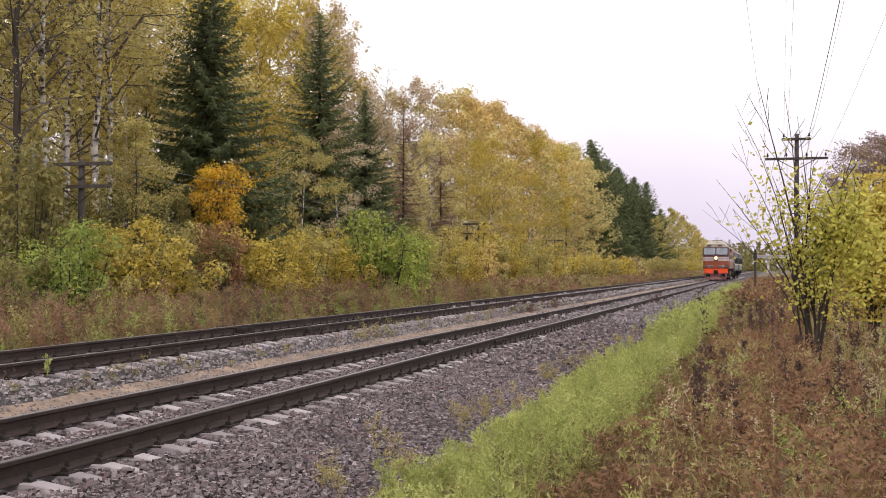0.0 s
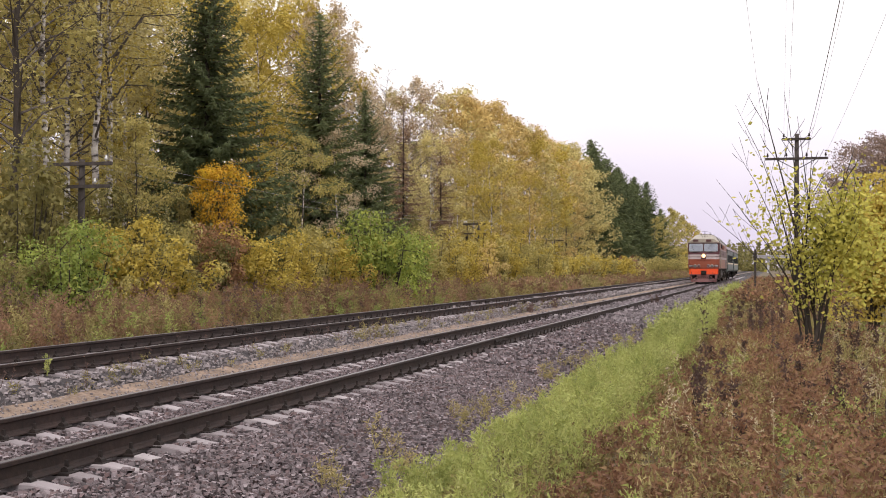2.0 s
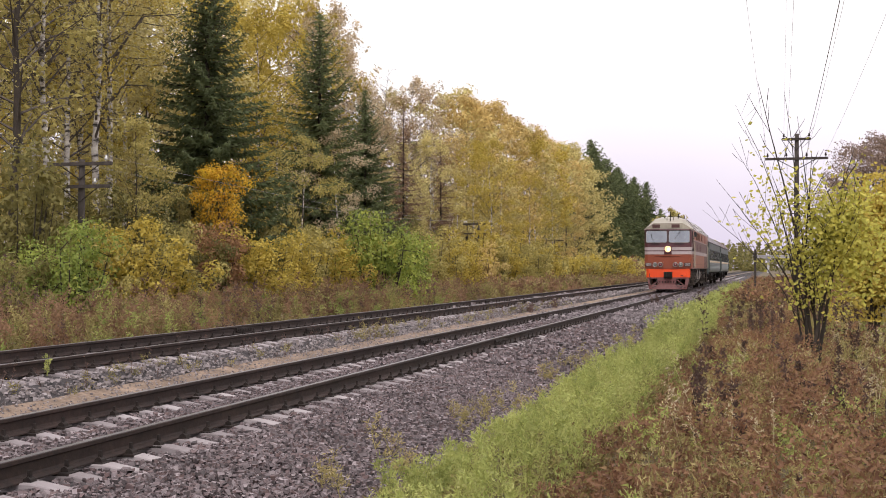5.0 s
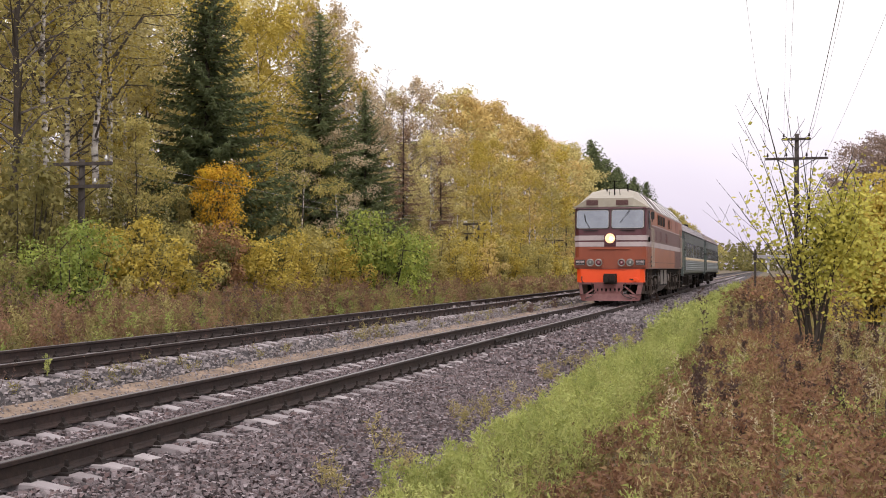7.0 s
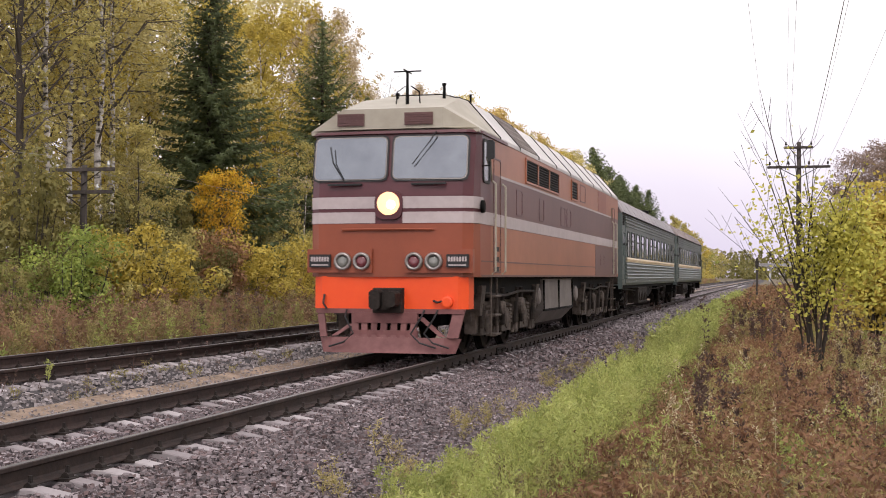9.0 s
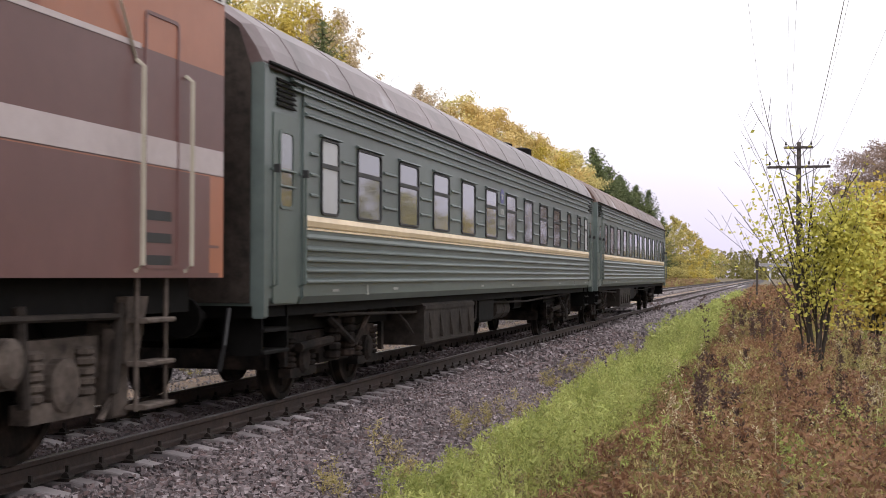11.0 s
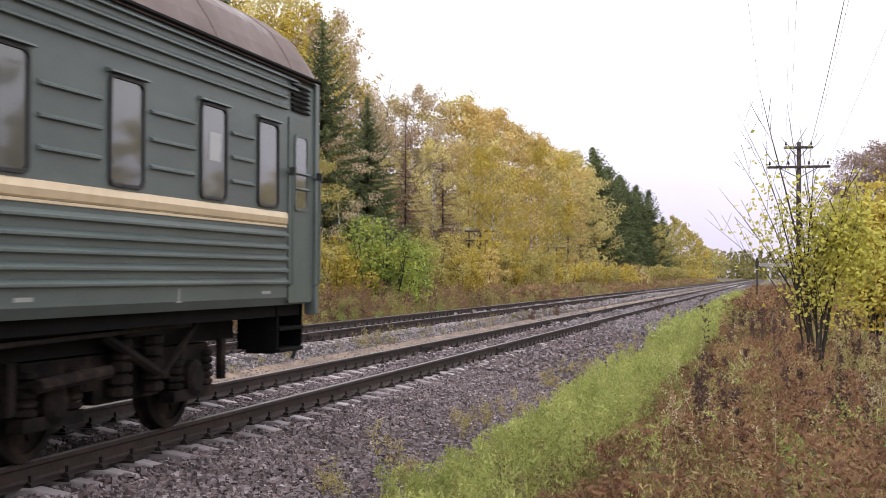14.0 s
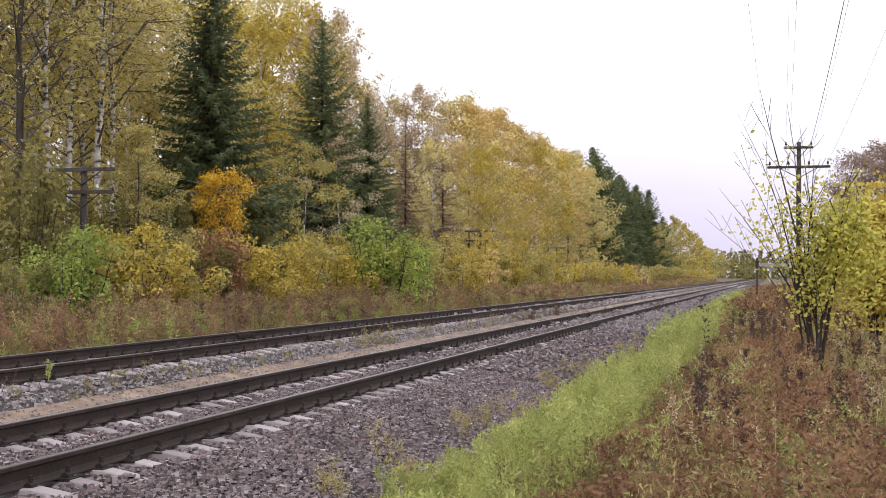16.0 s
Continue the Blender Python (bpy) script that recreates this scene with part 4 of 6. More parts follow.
        for k in range(7):
            b = Build()
            b.box(x0 + 0.03 + k * 0.048, x0 + 0.062 + k * 0.048, -0.093, -0.085, 1.66, 1.74)
            part("raised_bar", b, M_LOCO_WHITE, pl)
        b = Build()
        b.box(x0 + 0.04, x1 - 0.04, -0.091, -0.085, 1.59, 1.61)
        part("raised_bar", b, M_LOCO_WHITE, pl)
    # orange front, coupler, plough
    b = Build()
    b.loft([[(-1.36, 0.12, 1.41), (-1.2, 0.02, 1.41), (1.2, 0.02, 1.41), (1.36, 0.12, 1.41), (1.36, 0.5, 1.41), (-1.36, 0.5, 1.41)], [(-1.36, 0.12, 0.86), (-1.2, 0.02, 0.86), (1.2, 0.02, 0.86), (1.36, 0.12, 0.86), (1.36, 0.5, 0.86), (-1.36, 0.5, 0.86)]])
    ob = part("buffer_beam", b, M_LOCO_HOT, L, "vivid orange front beam")
    b = Build()
    b.lathe((1.02, 0.02, 0.98), "y", [(0, 0.1), (-0.06, 0.1), (-0.07, 0.07), (-0.07, 0)], 12)
    part("socket", b, M_LOCO_HOT, ob)
    b = Build()
    b.tube([(0.78, 0.0, 1.0), (0.86, -0.06, 0.97), (0.95, -0.02, 1.0)], 0.02, 5)
    part("pipe_cock", b, M_RUBBER, ob)
    b = Build()
    b.tube([(-1.15, 0.0, 1.1), (-1.15, -0.06, 0.95), (-1.1, -0.03, 0.86)], 0.02, 5)
    part("pipe_cock", b, M_RUBBER, ob)
    b = Build()
    b.loft([[(-0.27, 0.05, 1.22), (0.27, 0.05, 1.22), (0.27, 0.05, 0.78), (-0.27, 0.05, 0.78)], [(-0.25, -0.12, 1.2), (0.25, -0.12, 1.2), (0.25, -0.12, 0.8), (-0.25, -0.12, 0.8)]])
    b.cbox(-0.24, -0.05, -0.38, -0.1, 0.86, 1.18, 0.04)
    b.cbox(0.08, 0.24, -0.46, -0.1, 0.9, 1.16, 0.04)
    b.tube([(0, -0.1, 1.0), (0, -0.25, 1.0)], 0.16, 8)
    b.box(-0.05, 0.02, -0.2, -0.1, 1.05, 1.12)
    part("coupler", b, M_GREASE, L, "black automatic coupler head")
    b = Build()
    lo = [(-1.16, -0.02, 0.12), (-0.95, -0.16, 0.12), (0.95, -0.16, 0.12), (1.16, -0.02, 0.12)]
    hi = [(-1.24, 0.06, 0.36), (-1.0, -0.08, 0.38), (1.0, -0.08, 0.38), (1.24, 0.06, 0.36)]
    b.loft([lo + [(p[0], p[1] + 0.05, p[2]) for p in lo[::-1]], hi + [(p[0], p[1] + 0.05, p[2]) for p in hi[::-1]]])
    pl = part("plough", b, M_LOCO_PINK, L, "dusty red track-clearing plough")
    b = Build()

    def slab(p, q, w):
        b.loft([[(p[0] - w, p[1], p[2]), (p[0] + w, p[1], p[2]), (p[0] + w, p[1] + 0.05, p[2]), (p[0] - w, p[1] + 0.05, p[2])], [(q[0] - w, q[1], q[2]), (q[0] + w, q[1], q[2]), (q[0] + w, q[1] + 0.05, q[2]), (q[0] - w, q[1] + 0.05, q[2])]])

    for x, w in ((-1.24, 0.06), (-0.62, 0.06), (-0.45, 0.055), (-0.27, 0.05), (-0.09, 0.055), (0.1, 0.055), (0.28, 0.05), (0.46, 0.055), (1.22, 0.1)):
        slab((x * 0.92, -0.07, 0.38), (x, 0.04, 0.86), w)
    for x0, x1 in ((-0.66, 0.52),):
        b.box(x0, x1, -0.06, 0.0, 0.36, 0.5)
    b.box(-1.3, 1.3, 0.0, 0.08, 0.78, 0.86)
    b.box(-0.62, 0.5, -0.03, 0.04, 0.62, 0.8)
    slab((-0.95, -0.08, 0.4), (-0.66, 0.0, 0.6), 0.05)
    slab((0.95, -0.08, 0.4), (0.55, 0.0, 0.72), 0.05)
    part("plough_frame", b, M_LOCO_PINK, pl, "dusty red plough ribs with slots")
    for x, s in ((-0.75, -1), (0.62, 1), (0.85, 1)):
        b = Build()
        b.tube([(x, 0.0, 0.84), (x - 0.02 * s, -0.14, 0.72), (x - 0.18 * s, -0.2, 0.45), (x - 0.02 * s, -0.22, 0.3), (x + 0.25 * s, -0.2, 0.22)], 0.016, 6)
        part("air_hose", b, M_RUBBER, L, "black brake hose")
    # side windows and grilles
    for y0, y1, z0, z1, m in ((0.62, 1.08, 3.06, 3.74, M_GLASS),):
        for xf, xp in ((1.485, 1.485), (-1.515, -1.497)):
            fr, g = Build(), Build()
            side_frame(fr, xf, y0, y1, z0, z1, 0.03)
            f = part("cab_window", fr, M_RUBBER, cab, "rounded side window")
            side_pane(g, xp, y0 + 0.002, y1 - 0.002, z0, z1, 0.012)
            part("pane", g, m, f)
    b = Build()
    b.tube([(1.5, 0.55, 3.3), (1.66, 0.42, 3.3), (1.66, 0.42, 3.5)], 0.015, 4)
    b.cbox(1.6, 1.74, 0.38, 0.44, 3.4, 3.72, 0.03)
    part("mirror", b, M_RUBBER, cab, "black rear-view mirror")
    for y0, y1, z0, z1, nm in ((4.55, 5.85, 3.33, 3.76, 8), (5.95, 7.25, 3.33, 3.76, 8), (7.35, 8.6, 3.33, 3.76, 8), (10.6, 11.5, 3.34, 3.76, 6)):
        b, f = Build(), Build()
        side_pane(b, 1.486, y0, y1, z0, z1, 0.008, 0.02)
        side_frame(f, 1.486, y0, y1, z0, z1, 0.03, 0.045, 0.03)
        fo = part("grille", f, M_LOCO_SIDE, hull, "louvred engine-room grille")
        part("backing", b, M_RUBBER, fo)
        for k in range(nm):
            b2 = Build()
            z = z0 + (k + 0.5) * (z1 - z0) / nm
            b2.prism([(1.49, z - 0.016), (1.51, z - 0.02), (1.514, z - 0.012), (1.492, z + 0.016)], y0 + 0.02, y1 - 0.02)
            part("slat", b2, M_DARK, fo)
    for y0, y1, z0, z1 in ((3.6, 4.15, 2.62, 3.08), (6.1, 6.65, 2.62, 3.05), (9.0, 9.6, 2.62, 3.02), (9.9, 10.5, 2.62, 3.02), (12.1, 13.0, 3.36, 3.76), (16.2, 16.9, 1.75, 2.05)):
        b = Build()
        side_frame(b, 1.488, y0, y1, z0, z1, 0.01, 0.025, 0.06)
        part("access_panel", b, M_LOCO_MAROON, L)
    b = Build()
    for s in (1, -1):
        x0, x1 = sorted((s * 1.475, s * 1.494))
        b.box(x0, x1, 0.5, LEN - 0.1, 1.66, 1.685)
        b.box(x0, x1, 0.5, LEN - 0.1, 1.40, 1.44)
    part("skirt_line", b, M_LOCO_BAND, L)
    # doors with long handrails and steps
    for y in (1.45, 18.9):
        b = Build()
        side_frame(b, 1.488, y + 0.05, y + 0.6, 1.5, 3.5, 0.012, 0.03, 0.05)
        d = part("door", b, M_LOCO_BAND, L, "narrow crew door")
        b = Build()
        for yy in (y - 0.12, y + 0.75):
            b.tube([(1.495, yy, 1.45), (1.56, yy, 1.5), (1.56, yy, 3.05), (1.495, yy, 3.1)], 0.02, 5)
        b.tube([(1.495, y - 0.12, 3.1), (1.53, y - 0.45, 3.5)], 0.015, 4)
        part("handrail", b, M_LOCO_CREAM, d, "pale handrail")
        for k in range(3):
            b = Build()
            b.box(1.487, 1.497, y + 0.05, y + 0.5, 1.5 + k * 0.18, 1.58 + k * 0.18)
            part("foothold", b, M_RUBBER, d)
        b = Build()
        for yy in (y, y + 0.5):
            b.tube([(1.45, yy, 1.4), (1.45, yy, 0.35)], 0.022, 5)
        for k in range(3):
            b.cbox(1.36, 1.54, y, y + 0.5, 0.36 + k * 0.34, 0.4 + k * 0.34, 0.01)
        part("ladder", b, M_GEAR, L, "steel access steps")
    b = Build()
    b.lathe((1.5, 0.46, 2.6), "x", [(0, 0.11), (0.05, 0.11), (0.06, 0.08), (0.06, 0)], 14)
    part("round_cap", b, M_DARK, L)
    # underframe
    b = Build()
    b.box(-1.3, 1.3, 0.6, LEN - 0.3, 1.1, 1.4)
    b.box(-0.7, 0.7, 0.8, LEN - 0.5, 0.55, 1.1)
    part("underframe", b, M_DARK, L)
    b = Build()
    b.loft([[(-1.35, 7.3, 1.36), (1.35, 7.3, 1.36), (1.35, 11.6, 1.36), (-1.35, 11.6, 1.36)], [(-1.38, 7.3, 0.66), (1.38, 7.3, 0.66), (1.38, 11.6, 0.66), (-1.38, 11.6, 0.66)], [(-1.1, 7.4, 0.36), (1.1, 7.4, 0.36), (1.1, 11.5, 0.36), (-1.1, 11.5, 0.36)]])
    tk = part("fuel_tank", b, M_TANK, L, "grey-brown fuel tank")
    b = Build()
    for y in (7.35, 9.4, 11.5):
        b.box(1.355, 1.395, y - 0.04, y + 0.04, 0.68, 1.34)
    b.box(1.36, 1.39, 7.3, 11.6, 0.64, 0.69)
    part("tank_strap", b, M_DARK, tk)
    for y in (6.75, 12.2):
        b = Build()
        b.lathe((1.2, y, 0.98), "x", [(-0.8, 0), (-0.8, 0.2), (0.16, 0.2), (0.2, 0.14), (0.2, 0)], 14)
        part("air_reservoir", b, M_TANK, L, "round air reservoir")
    loco_bogie(L, 3.75)
    loco_bogie(L, 16.3)
    b = Build()
    b.box(-0.55, 0.55, LEN - 0.02, LEN + 0.42, 1.3, 3.6)
    part("gangway", b, M_RUBBER, L, "black rubber gangway")
    TRAIN.append((L, 0.0))
    return L


def coach_bogie(C, yc):
    b = Build()
    for s in (-1, 1):
        lp = [(s * 1.0 - 0.06, 0.5), (s * 1.0 + 0.06, 0.5), (s * 1.0 + 0.06, 0.78), (s * 1.0 - 0.06, 0.78)]
        b.prism(lp, yc - 1.6, yc + 1.6)
        b.prism([(p[0], p[1] - 0.12) for p in lp], yc - 0.55, yc + 0.55)
        for k in (-1.2, 1.2):
            b.lathe((s * 1.04, yc + k, 0.475), "x", [(-0.1, 0), (-0.1, 0.17), (0.08, 0.17), (0.11, 0.12), (0.11, 0)], 14)
            b.box(s * 1.04 - 0.07, s * 1.04 + 0.07, yc + k - 0.42, yc + k + 0.42, 0.28, 0.38)
            for q in (-0.32, 0.32):
                spring(b, s * 1.04, yc + k + q, 0.38, 0.72, 0.1)
            b.prism([(s * 1.1 - 0.03, 0.42), (s * 1.1 + 0.03, 0.42), (s * 1.1 + 0.03, 0.8), (s * 1.1 - 0.03, 0.8)], yc + k * 1.5 - 0.05, yc + k * 1.5 + 0.05)
        for q in (-0.28, 0.28):
            spring(b, s * 1.12, yc + q, 0.42, 0.92, 0.12)
        b.tube([(s * 1.2, yc - 0.7, 0.95), (s * 1.2, yc + 0.25, 0.6)], 0.05, 7)
        b.tube([(s * 1.22, yc + 0.3, 0.55), (s * 1.22, yc + 1.0, 1.0)], 0.035, 6)
        b.tube([(s * 1.2, yc - 1.6, 0.62), (s * 1.22, yc - 0.6, 0.66)], 0.055, 8)
        b.box(s * 1.15 - 0.12, s * 1.15 + 0.12, yc - 0.45, yc + 0.45, 0.92, 1.02)
    b.box(-1.0, 1.0, yc - 0.35, yc + 0.35, 0.55, 0.85)
    for k in (-0.62, 0.62, -1.78, 1.78):
        b.box(-0.9, 0.9, yc + k - 0.05, yc + k + 0.05, 0.38, 0.6)
    part("bogie", b, M_SHADED_STEEL, C, "rusty two-axle bogie toned dark for shade, with coil springs")
    for k in (-1.2, 1.2):
        wheelset(C, yc + k, 0.475)


WINDOWS = [(1.58, 2.2, True)] + [(2.85 + 1.765 * k, 3.84 + 1.765 * k, False) for k in range(9)] + [(19.0, 19.58, True), (20.58, 21.16, True), (21.86, 22.42, True)]


def build_coach(roofmat, frosted, split, label, back, vents, stickers):
    C = thing("passenger_coach", label, "railway coach", "passenger coaches")
    LEN, W = 23.6, 1.52
    b = Build()
    prof = [(-W + 0.05, 1.12), (W - 0.05, 1.12), (W, 1.2), (W, 3.42), (W - 0.03, 3.5), (-W + 0.03, 3.5), (-W, 3.42), (-W, 1.2)]
    b.prism(prof, 1.08, LEN - 0.95)
    b.prism([(x * 0.985, z) for x, z in prof], 0.0, 1.08)
    b.prism([(x * 0.985, z) for x, z in prof], LEN - 0.95, LEN)
    body = part("body", b, M_COACH, C, "dark green ribbed steel body")
    # corner posts beside the recessed doors
    for y0, y1 in ((-0.01, 0.1), (LEN - 0.1, LEN + 0.01)):
        for s in (-1, 1):
            b = Build()
            x0, x1 = sorted((s * 1.4, s * 1.522))
            b.cbox(x0, x1, y0, y1, 1.0, 3.5, 0.02)
            part("corner_post", b, M_COACH, body)
    # roof
    b = Build()
    arc = [(-W - 0.02, 3.47), (-W - 0.02, 3.52), (-1.46, 3.68), (-1.3, 3.92), (-1.0, 4.14), (-0.6, 4.29), (0, 4.35), (0.6, 4.29), (1.0, 4.14), (1.3, 3.92), (1.46, 3.68), (W + 0.02, 3.52), (W + 0.02, 3.47)]
    b.loft([[(x * 0.97, 0.0, 3.47 + (z - 3.47) * 0.94) for x, z in arc], [(x, 0.25, z) for x, z in arc], [(x, LEN - 0.25, z) for x, z in arc], [(x * 0.97, LEN, 3.47 + (z - 3.47) * 0.94) for x, z in arc]])
    roof = part("roof", b, roofmat, C, "rusty arched roof with pale patches", smooth=False)
    for k in range(13):
        b = Build()
        y = 0.9 + k * 1.82
        b.loft([[(x * 1.002, y - 0.01, z + 0.005) for x, z in arc], [(x * 1.002, y + 0.01, z + 0.005) for x, z in arc]])
        part("roof_seam", b, roofmat, roof)
    b = Build()
    for s in (-1, 1):
        b.tube([(s * (W + 0.03), 0.05, 3.5), (s * (W + 0.03), LEN - 0.05, 3.5)], 0.022, 5)
    part("gutter", b, M_DARK, roof, "dark gutter along the roof edge")
    for y, x in vents:
        b = Build()
        b.lathe((x, y, 4.24), "z", [(0, 0.14), (0.12, 0.14), (0.12, 0.3), (0.26, 0.3), (0.3, 0.2), (0.3, 0)], 14)
        part("roof_vent", b, M_DARK, roof, "dark round roof ventilator", smooth=False)
    # ribs pressed into the sides
    for z in (1.36, 1.475, 1.59, 1.705, 1.83):
        b = Build()
        for s in (-1, 1):
            b.prism([(s * (W - 0.01), z - 0.024), (s * (W + 0.042), z - 0.02), (s * (W + 0.042), z - 0.002), (s * (W - 0.01), z + 0.045)], 1.1, LEN - 0.97)
        part("rib", b, M_COACH, body)
    for z in (3.12, 3.23, 3.34, 3.43):
        b = Build()
        for s in (-1, 1):
            b.prism([(s * (W - 0.012), z - 0.022), (s * (W + 0.036), z - 0.018), (s * (W + 0.036), z - 0.002), (s * (W - 0.012), z + 0.036)], 0.7 if z > 3.3 else 1.1, LEN - (0.7 if z > 3.3 else 0.97))
        part("rib", b, M_COACH, body)
    ends = [1.15] + [v for w in WINDOWS for v in w[:2]] + [LEN - 1.0]
    for a, c in zip(ends[0::2], ends[1::2]):
        if c - a > 0.25:
            for z in (2.28, 2.5, 2.72):
                for s in (-1, 1):
                    b = Build()
                    b.prism([(s * (W - 0.01), z - 0.018), (s * (W + 0.03), z - 0.015), (s * (W + 0.03), z - 0.002), (s * (W - 0.01), z + 0.03)], a + 0.1, c - 0.1)
                    part("short_rib", b, M_COACH, body)
    b = Build()
    for s in (-1, 1):
        b.prism([(s * (W - 0.01), 1.925), (s * (W + 0.018), 1.945), (s * (W + 0.03), 2.0), (s * (W + 0.018), 2.05), (s * (W - 0.01), 2.065)], 1.1, LEN - 0.97)
    part("stripe", b, M_CREAM, C, "cream waist stripe")
    b = Build()
    for s in (-1, 1):
        b.prism([(s * (W - 0.01), 1.9), (s * (W + 0.014), 1.905), (s * (W + 0.014), 1.925), (s * (W - 0.01), 1.93)], 1.1, LEN - 0.97)
    part("stripe_edge", b, M_CREAM, C)
    # windows
    for i, (y0, y1, narrow) in enumerate(WINDOWS):
        for xo, near in ((W, True), (-W - 0.018, False)):
            f = Build()
            side_frame(f, xo - 0.005, y0 + 0.04, y1 - 0.04, 2.11, 2.9, 0.026, 0.026, 0.06)
            w = part("window", f, M_RUBBER, C, "rounded window in a dark rubber frame")
            g = Build()
            side_pane(g, xo - 0.006 if near else xo + 0.012, y0 + 0.042, y1 - 0.042, 2.112, 2.898, 0.012, 0.05)
            part("pane", g, M_FROSTED if i in frosted else M_GLASS, w, "frosted white pane" if i in frosted else "")
            if not near:
                continue
            r = Build()
            r.prism([(W, 2.93), (W + 0.05, 2.935), (W + 0.045, 2.95), (W, 2.965)], y0 - 0.02, y1 + 0.02)
            part("drip_rail", r, M_COACH, w)
            if i in split:
                m = Build()
                m.box(W + 0.002, W + 0.02, y0 + 0.04, y1 - 0.04, 2.6, 2.65)
                part("sash_bar", m, M_RUBBER, w)
            if i in stickers:
                m = Build()
                m.box(W + 0.007, W + 0.0085, y0 + 0.2, y0 + 0.44, 2.43, 2.68)
                part("notice", m, M_FROSTED, w, "white paper notice in the window")
    # doors
    for y0, y1 in ((0.26, 0.94), (LEN - 0.86, LEN - 0.18)):
        b = Build()
        side_pane(b, -1.51, y0, y1, 1.14, 3.05, 0.03, 0.03)
        part("door", b, M_COACH_DOOR, C, "green end door")
        b = Build()
        side_pane(b, 1.48, y0, y1, 1.14, 3.05, 0.03, 0.03)
        d = part("door", b, M_COACH_DOOR, C, "green end door")
        f, g = Build(), Build()
        side_frame(f, 1.505, y0 + 0.17, y1 - 0.17, 2.12, 2.86, 0.02, 0.03, 0.06)
        part("door_frame", f, M_COACH_DOOR, d)
        side_pane(g, 1.505, y0 + 0.172, y1 - 0.172, 2.122, 2.858, 0.01, 0.05)
        part("door_pane", g, M_GLASS, d)
        g = Build()
        for z in (2.32, 2.48):
            g.tube([(1.53, y0 + 0.12, z), (1.53, y1 - 0.12, z)], 0.014, 5)
        part("door_bar", g, M_COACH_DOOR, d)
        for yy in (y0 - 0.05, y1 + 0.07):
            g = Build()
            g.tube([(1.5, yy, 1.3), (1.57, yy, 1.33), (1.57, yy, 2.45), (1.5, yy, 2.48)], 0.016, 5)
            part("handrail", g, M_COACH_DOOR, C, "upright green handrail")
            g = Build()
            g.box(1.54, 1.6, yy - 0.02, yy + 0.02, 2.44, 2.52)
            part("marker", g, M_RUBBER, C)
        g = Build()
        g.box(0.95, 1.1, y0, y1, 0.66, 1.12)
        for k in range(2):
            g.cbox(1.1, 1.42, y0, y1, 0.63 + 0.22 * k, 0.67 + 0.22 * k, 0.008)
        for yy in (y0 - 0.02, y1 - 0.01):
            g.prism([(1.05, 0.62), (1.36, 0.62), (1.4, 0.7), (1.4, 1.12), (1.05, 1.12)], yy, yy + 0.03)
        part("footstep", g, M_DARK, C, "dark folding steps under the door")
    for y in (0.35, LEN - 0.78):
        for k in range(6):
            b = Build()
            z = 3.14 + k * 0.05
            b.prism([(1.495, z - 0.016), (1.525, z - 0.022), (1.527, z - 0.01), (1.497, z + 0.016)], y, y + 0.5)
            part("louvre_slat", b, M_DARK, body)
    # end walls and gangways
    for y, s in ((0, -1), (LEN, 1)):
        b = Build()
        a, c = sorted((y, y + s * 0.42))
        b.box(-0.62, 0.62, a, c, 1.25, 3.45)
        part("gangway", b, M_RUBBER, C, "black rubber gangway bellows")
        # Dark sheet over the end: the gap's shade is put into its colour.
        b = Build()
        a, c = sorted((y + s * 0.012, y + s * 0.03))
        b.prism([(-1.38, 1.15), (1.38, 1.15), (1.38, 3.45), (1.25, 3.85), (0.95, 4.06), (0, 4.26), (-0.95, 4.06), (-1.25, 3.85), (-1.38, 3.45)], a, c)
        part("end_wall", b, M_GREASE, C, "end wall coloured dark for the shade between coaches")
        b = Build()
        a, c = sorted((y, y + s * 0.5))
        b.box(-0.25, 0.25, a, c, 0.82, 1.16)
        part("coupler", b, M_DARK, C)
        b = Build()
        for q in (-0.85, 0.85):
            a, c = sorted((y, y + s * 0.35))
            b.tube([(q, y, 1.02), (q, y + s * 0.4, 1.02)], 0.07, 8)
            b.lathe((q, y + s * 0.4, 1.02), "y", [(-0.03, 0), (-0.03, 0.2), (0.03, 0.2), (0.03, 0)], 14)
        part("buffer", b, M_DARK, C)
        b = Build()
        b.tube([(1.2, y + s * 0.1, 1.1), (1.22, y + s * 0.25, 0.75), (1.15, y + s * 0.2, 0.5)], 0.025, 5)
        part("brake_hose", b, M_RUBBER, C)
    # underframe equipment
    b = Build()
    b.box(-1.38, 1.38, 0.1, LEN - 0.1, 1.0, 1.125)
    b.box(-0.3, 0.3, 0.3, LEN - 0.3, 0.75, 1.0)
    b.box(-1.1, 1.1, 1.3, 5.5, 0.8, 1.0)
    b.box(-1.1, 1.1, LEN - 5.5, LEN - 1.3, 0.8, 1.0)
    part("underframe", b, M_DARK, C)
    # Filler block added to stop light coming under the coach from the far side.
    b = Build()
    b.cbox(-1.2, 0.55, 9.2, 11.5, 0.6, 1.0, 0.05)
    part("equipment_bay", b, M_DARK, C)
    b = Build()
    b.cbox(-1.42, -0.75, 6.3, 9.5, 0.42, 1.02, 0.04)
    part("battery_box", b, M_GREASE, C, "rusty brown battery box")
    b = Build()
    b.cbox(0.75, 1.42, 6.3, 9.5, 0.42, 1.02, 0.04)
    b.box(1.415, 1.435, 6.32, 9.48, 0.44, 0.48)
    b.box(1.415, 1.435, 6.32, 9.48, 0.93, 0.99)
    bb = part("battery_box", b, M_GREASE, C, "rusty brown battery box")
    for k in range(5):
        b = Build()
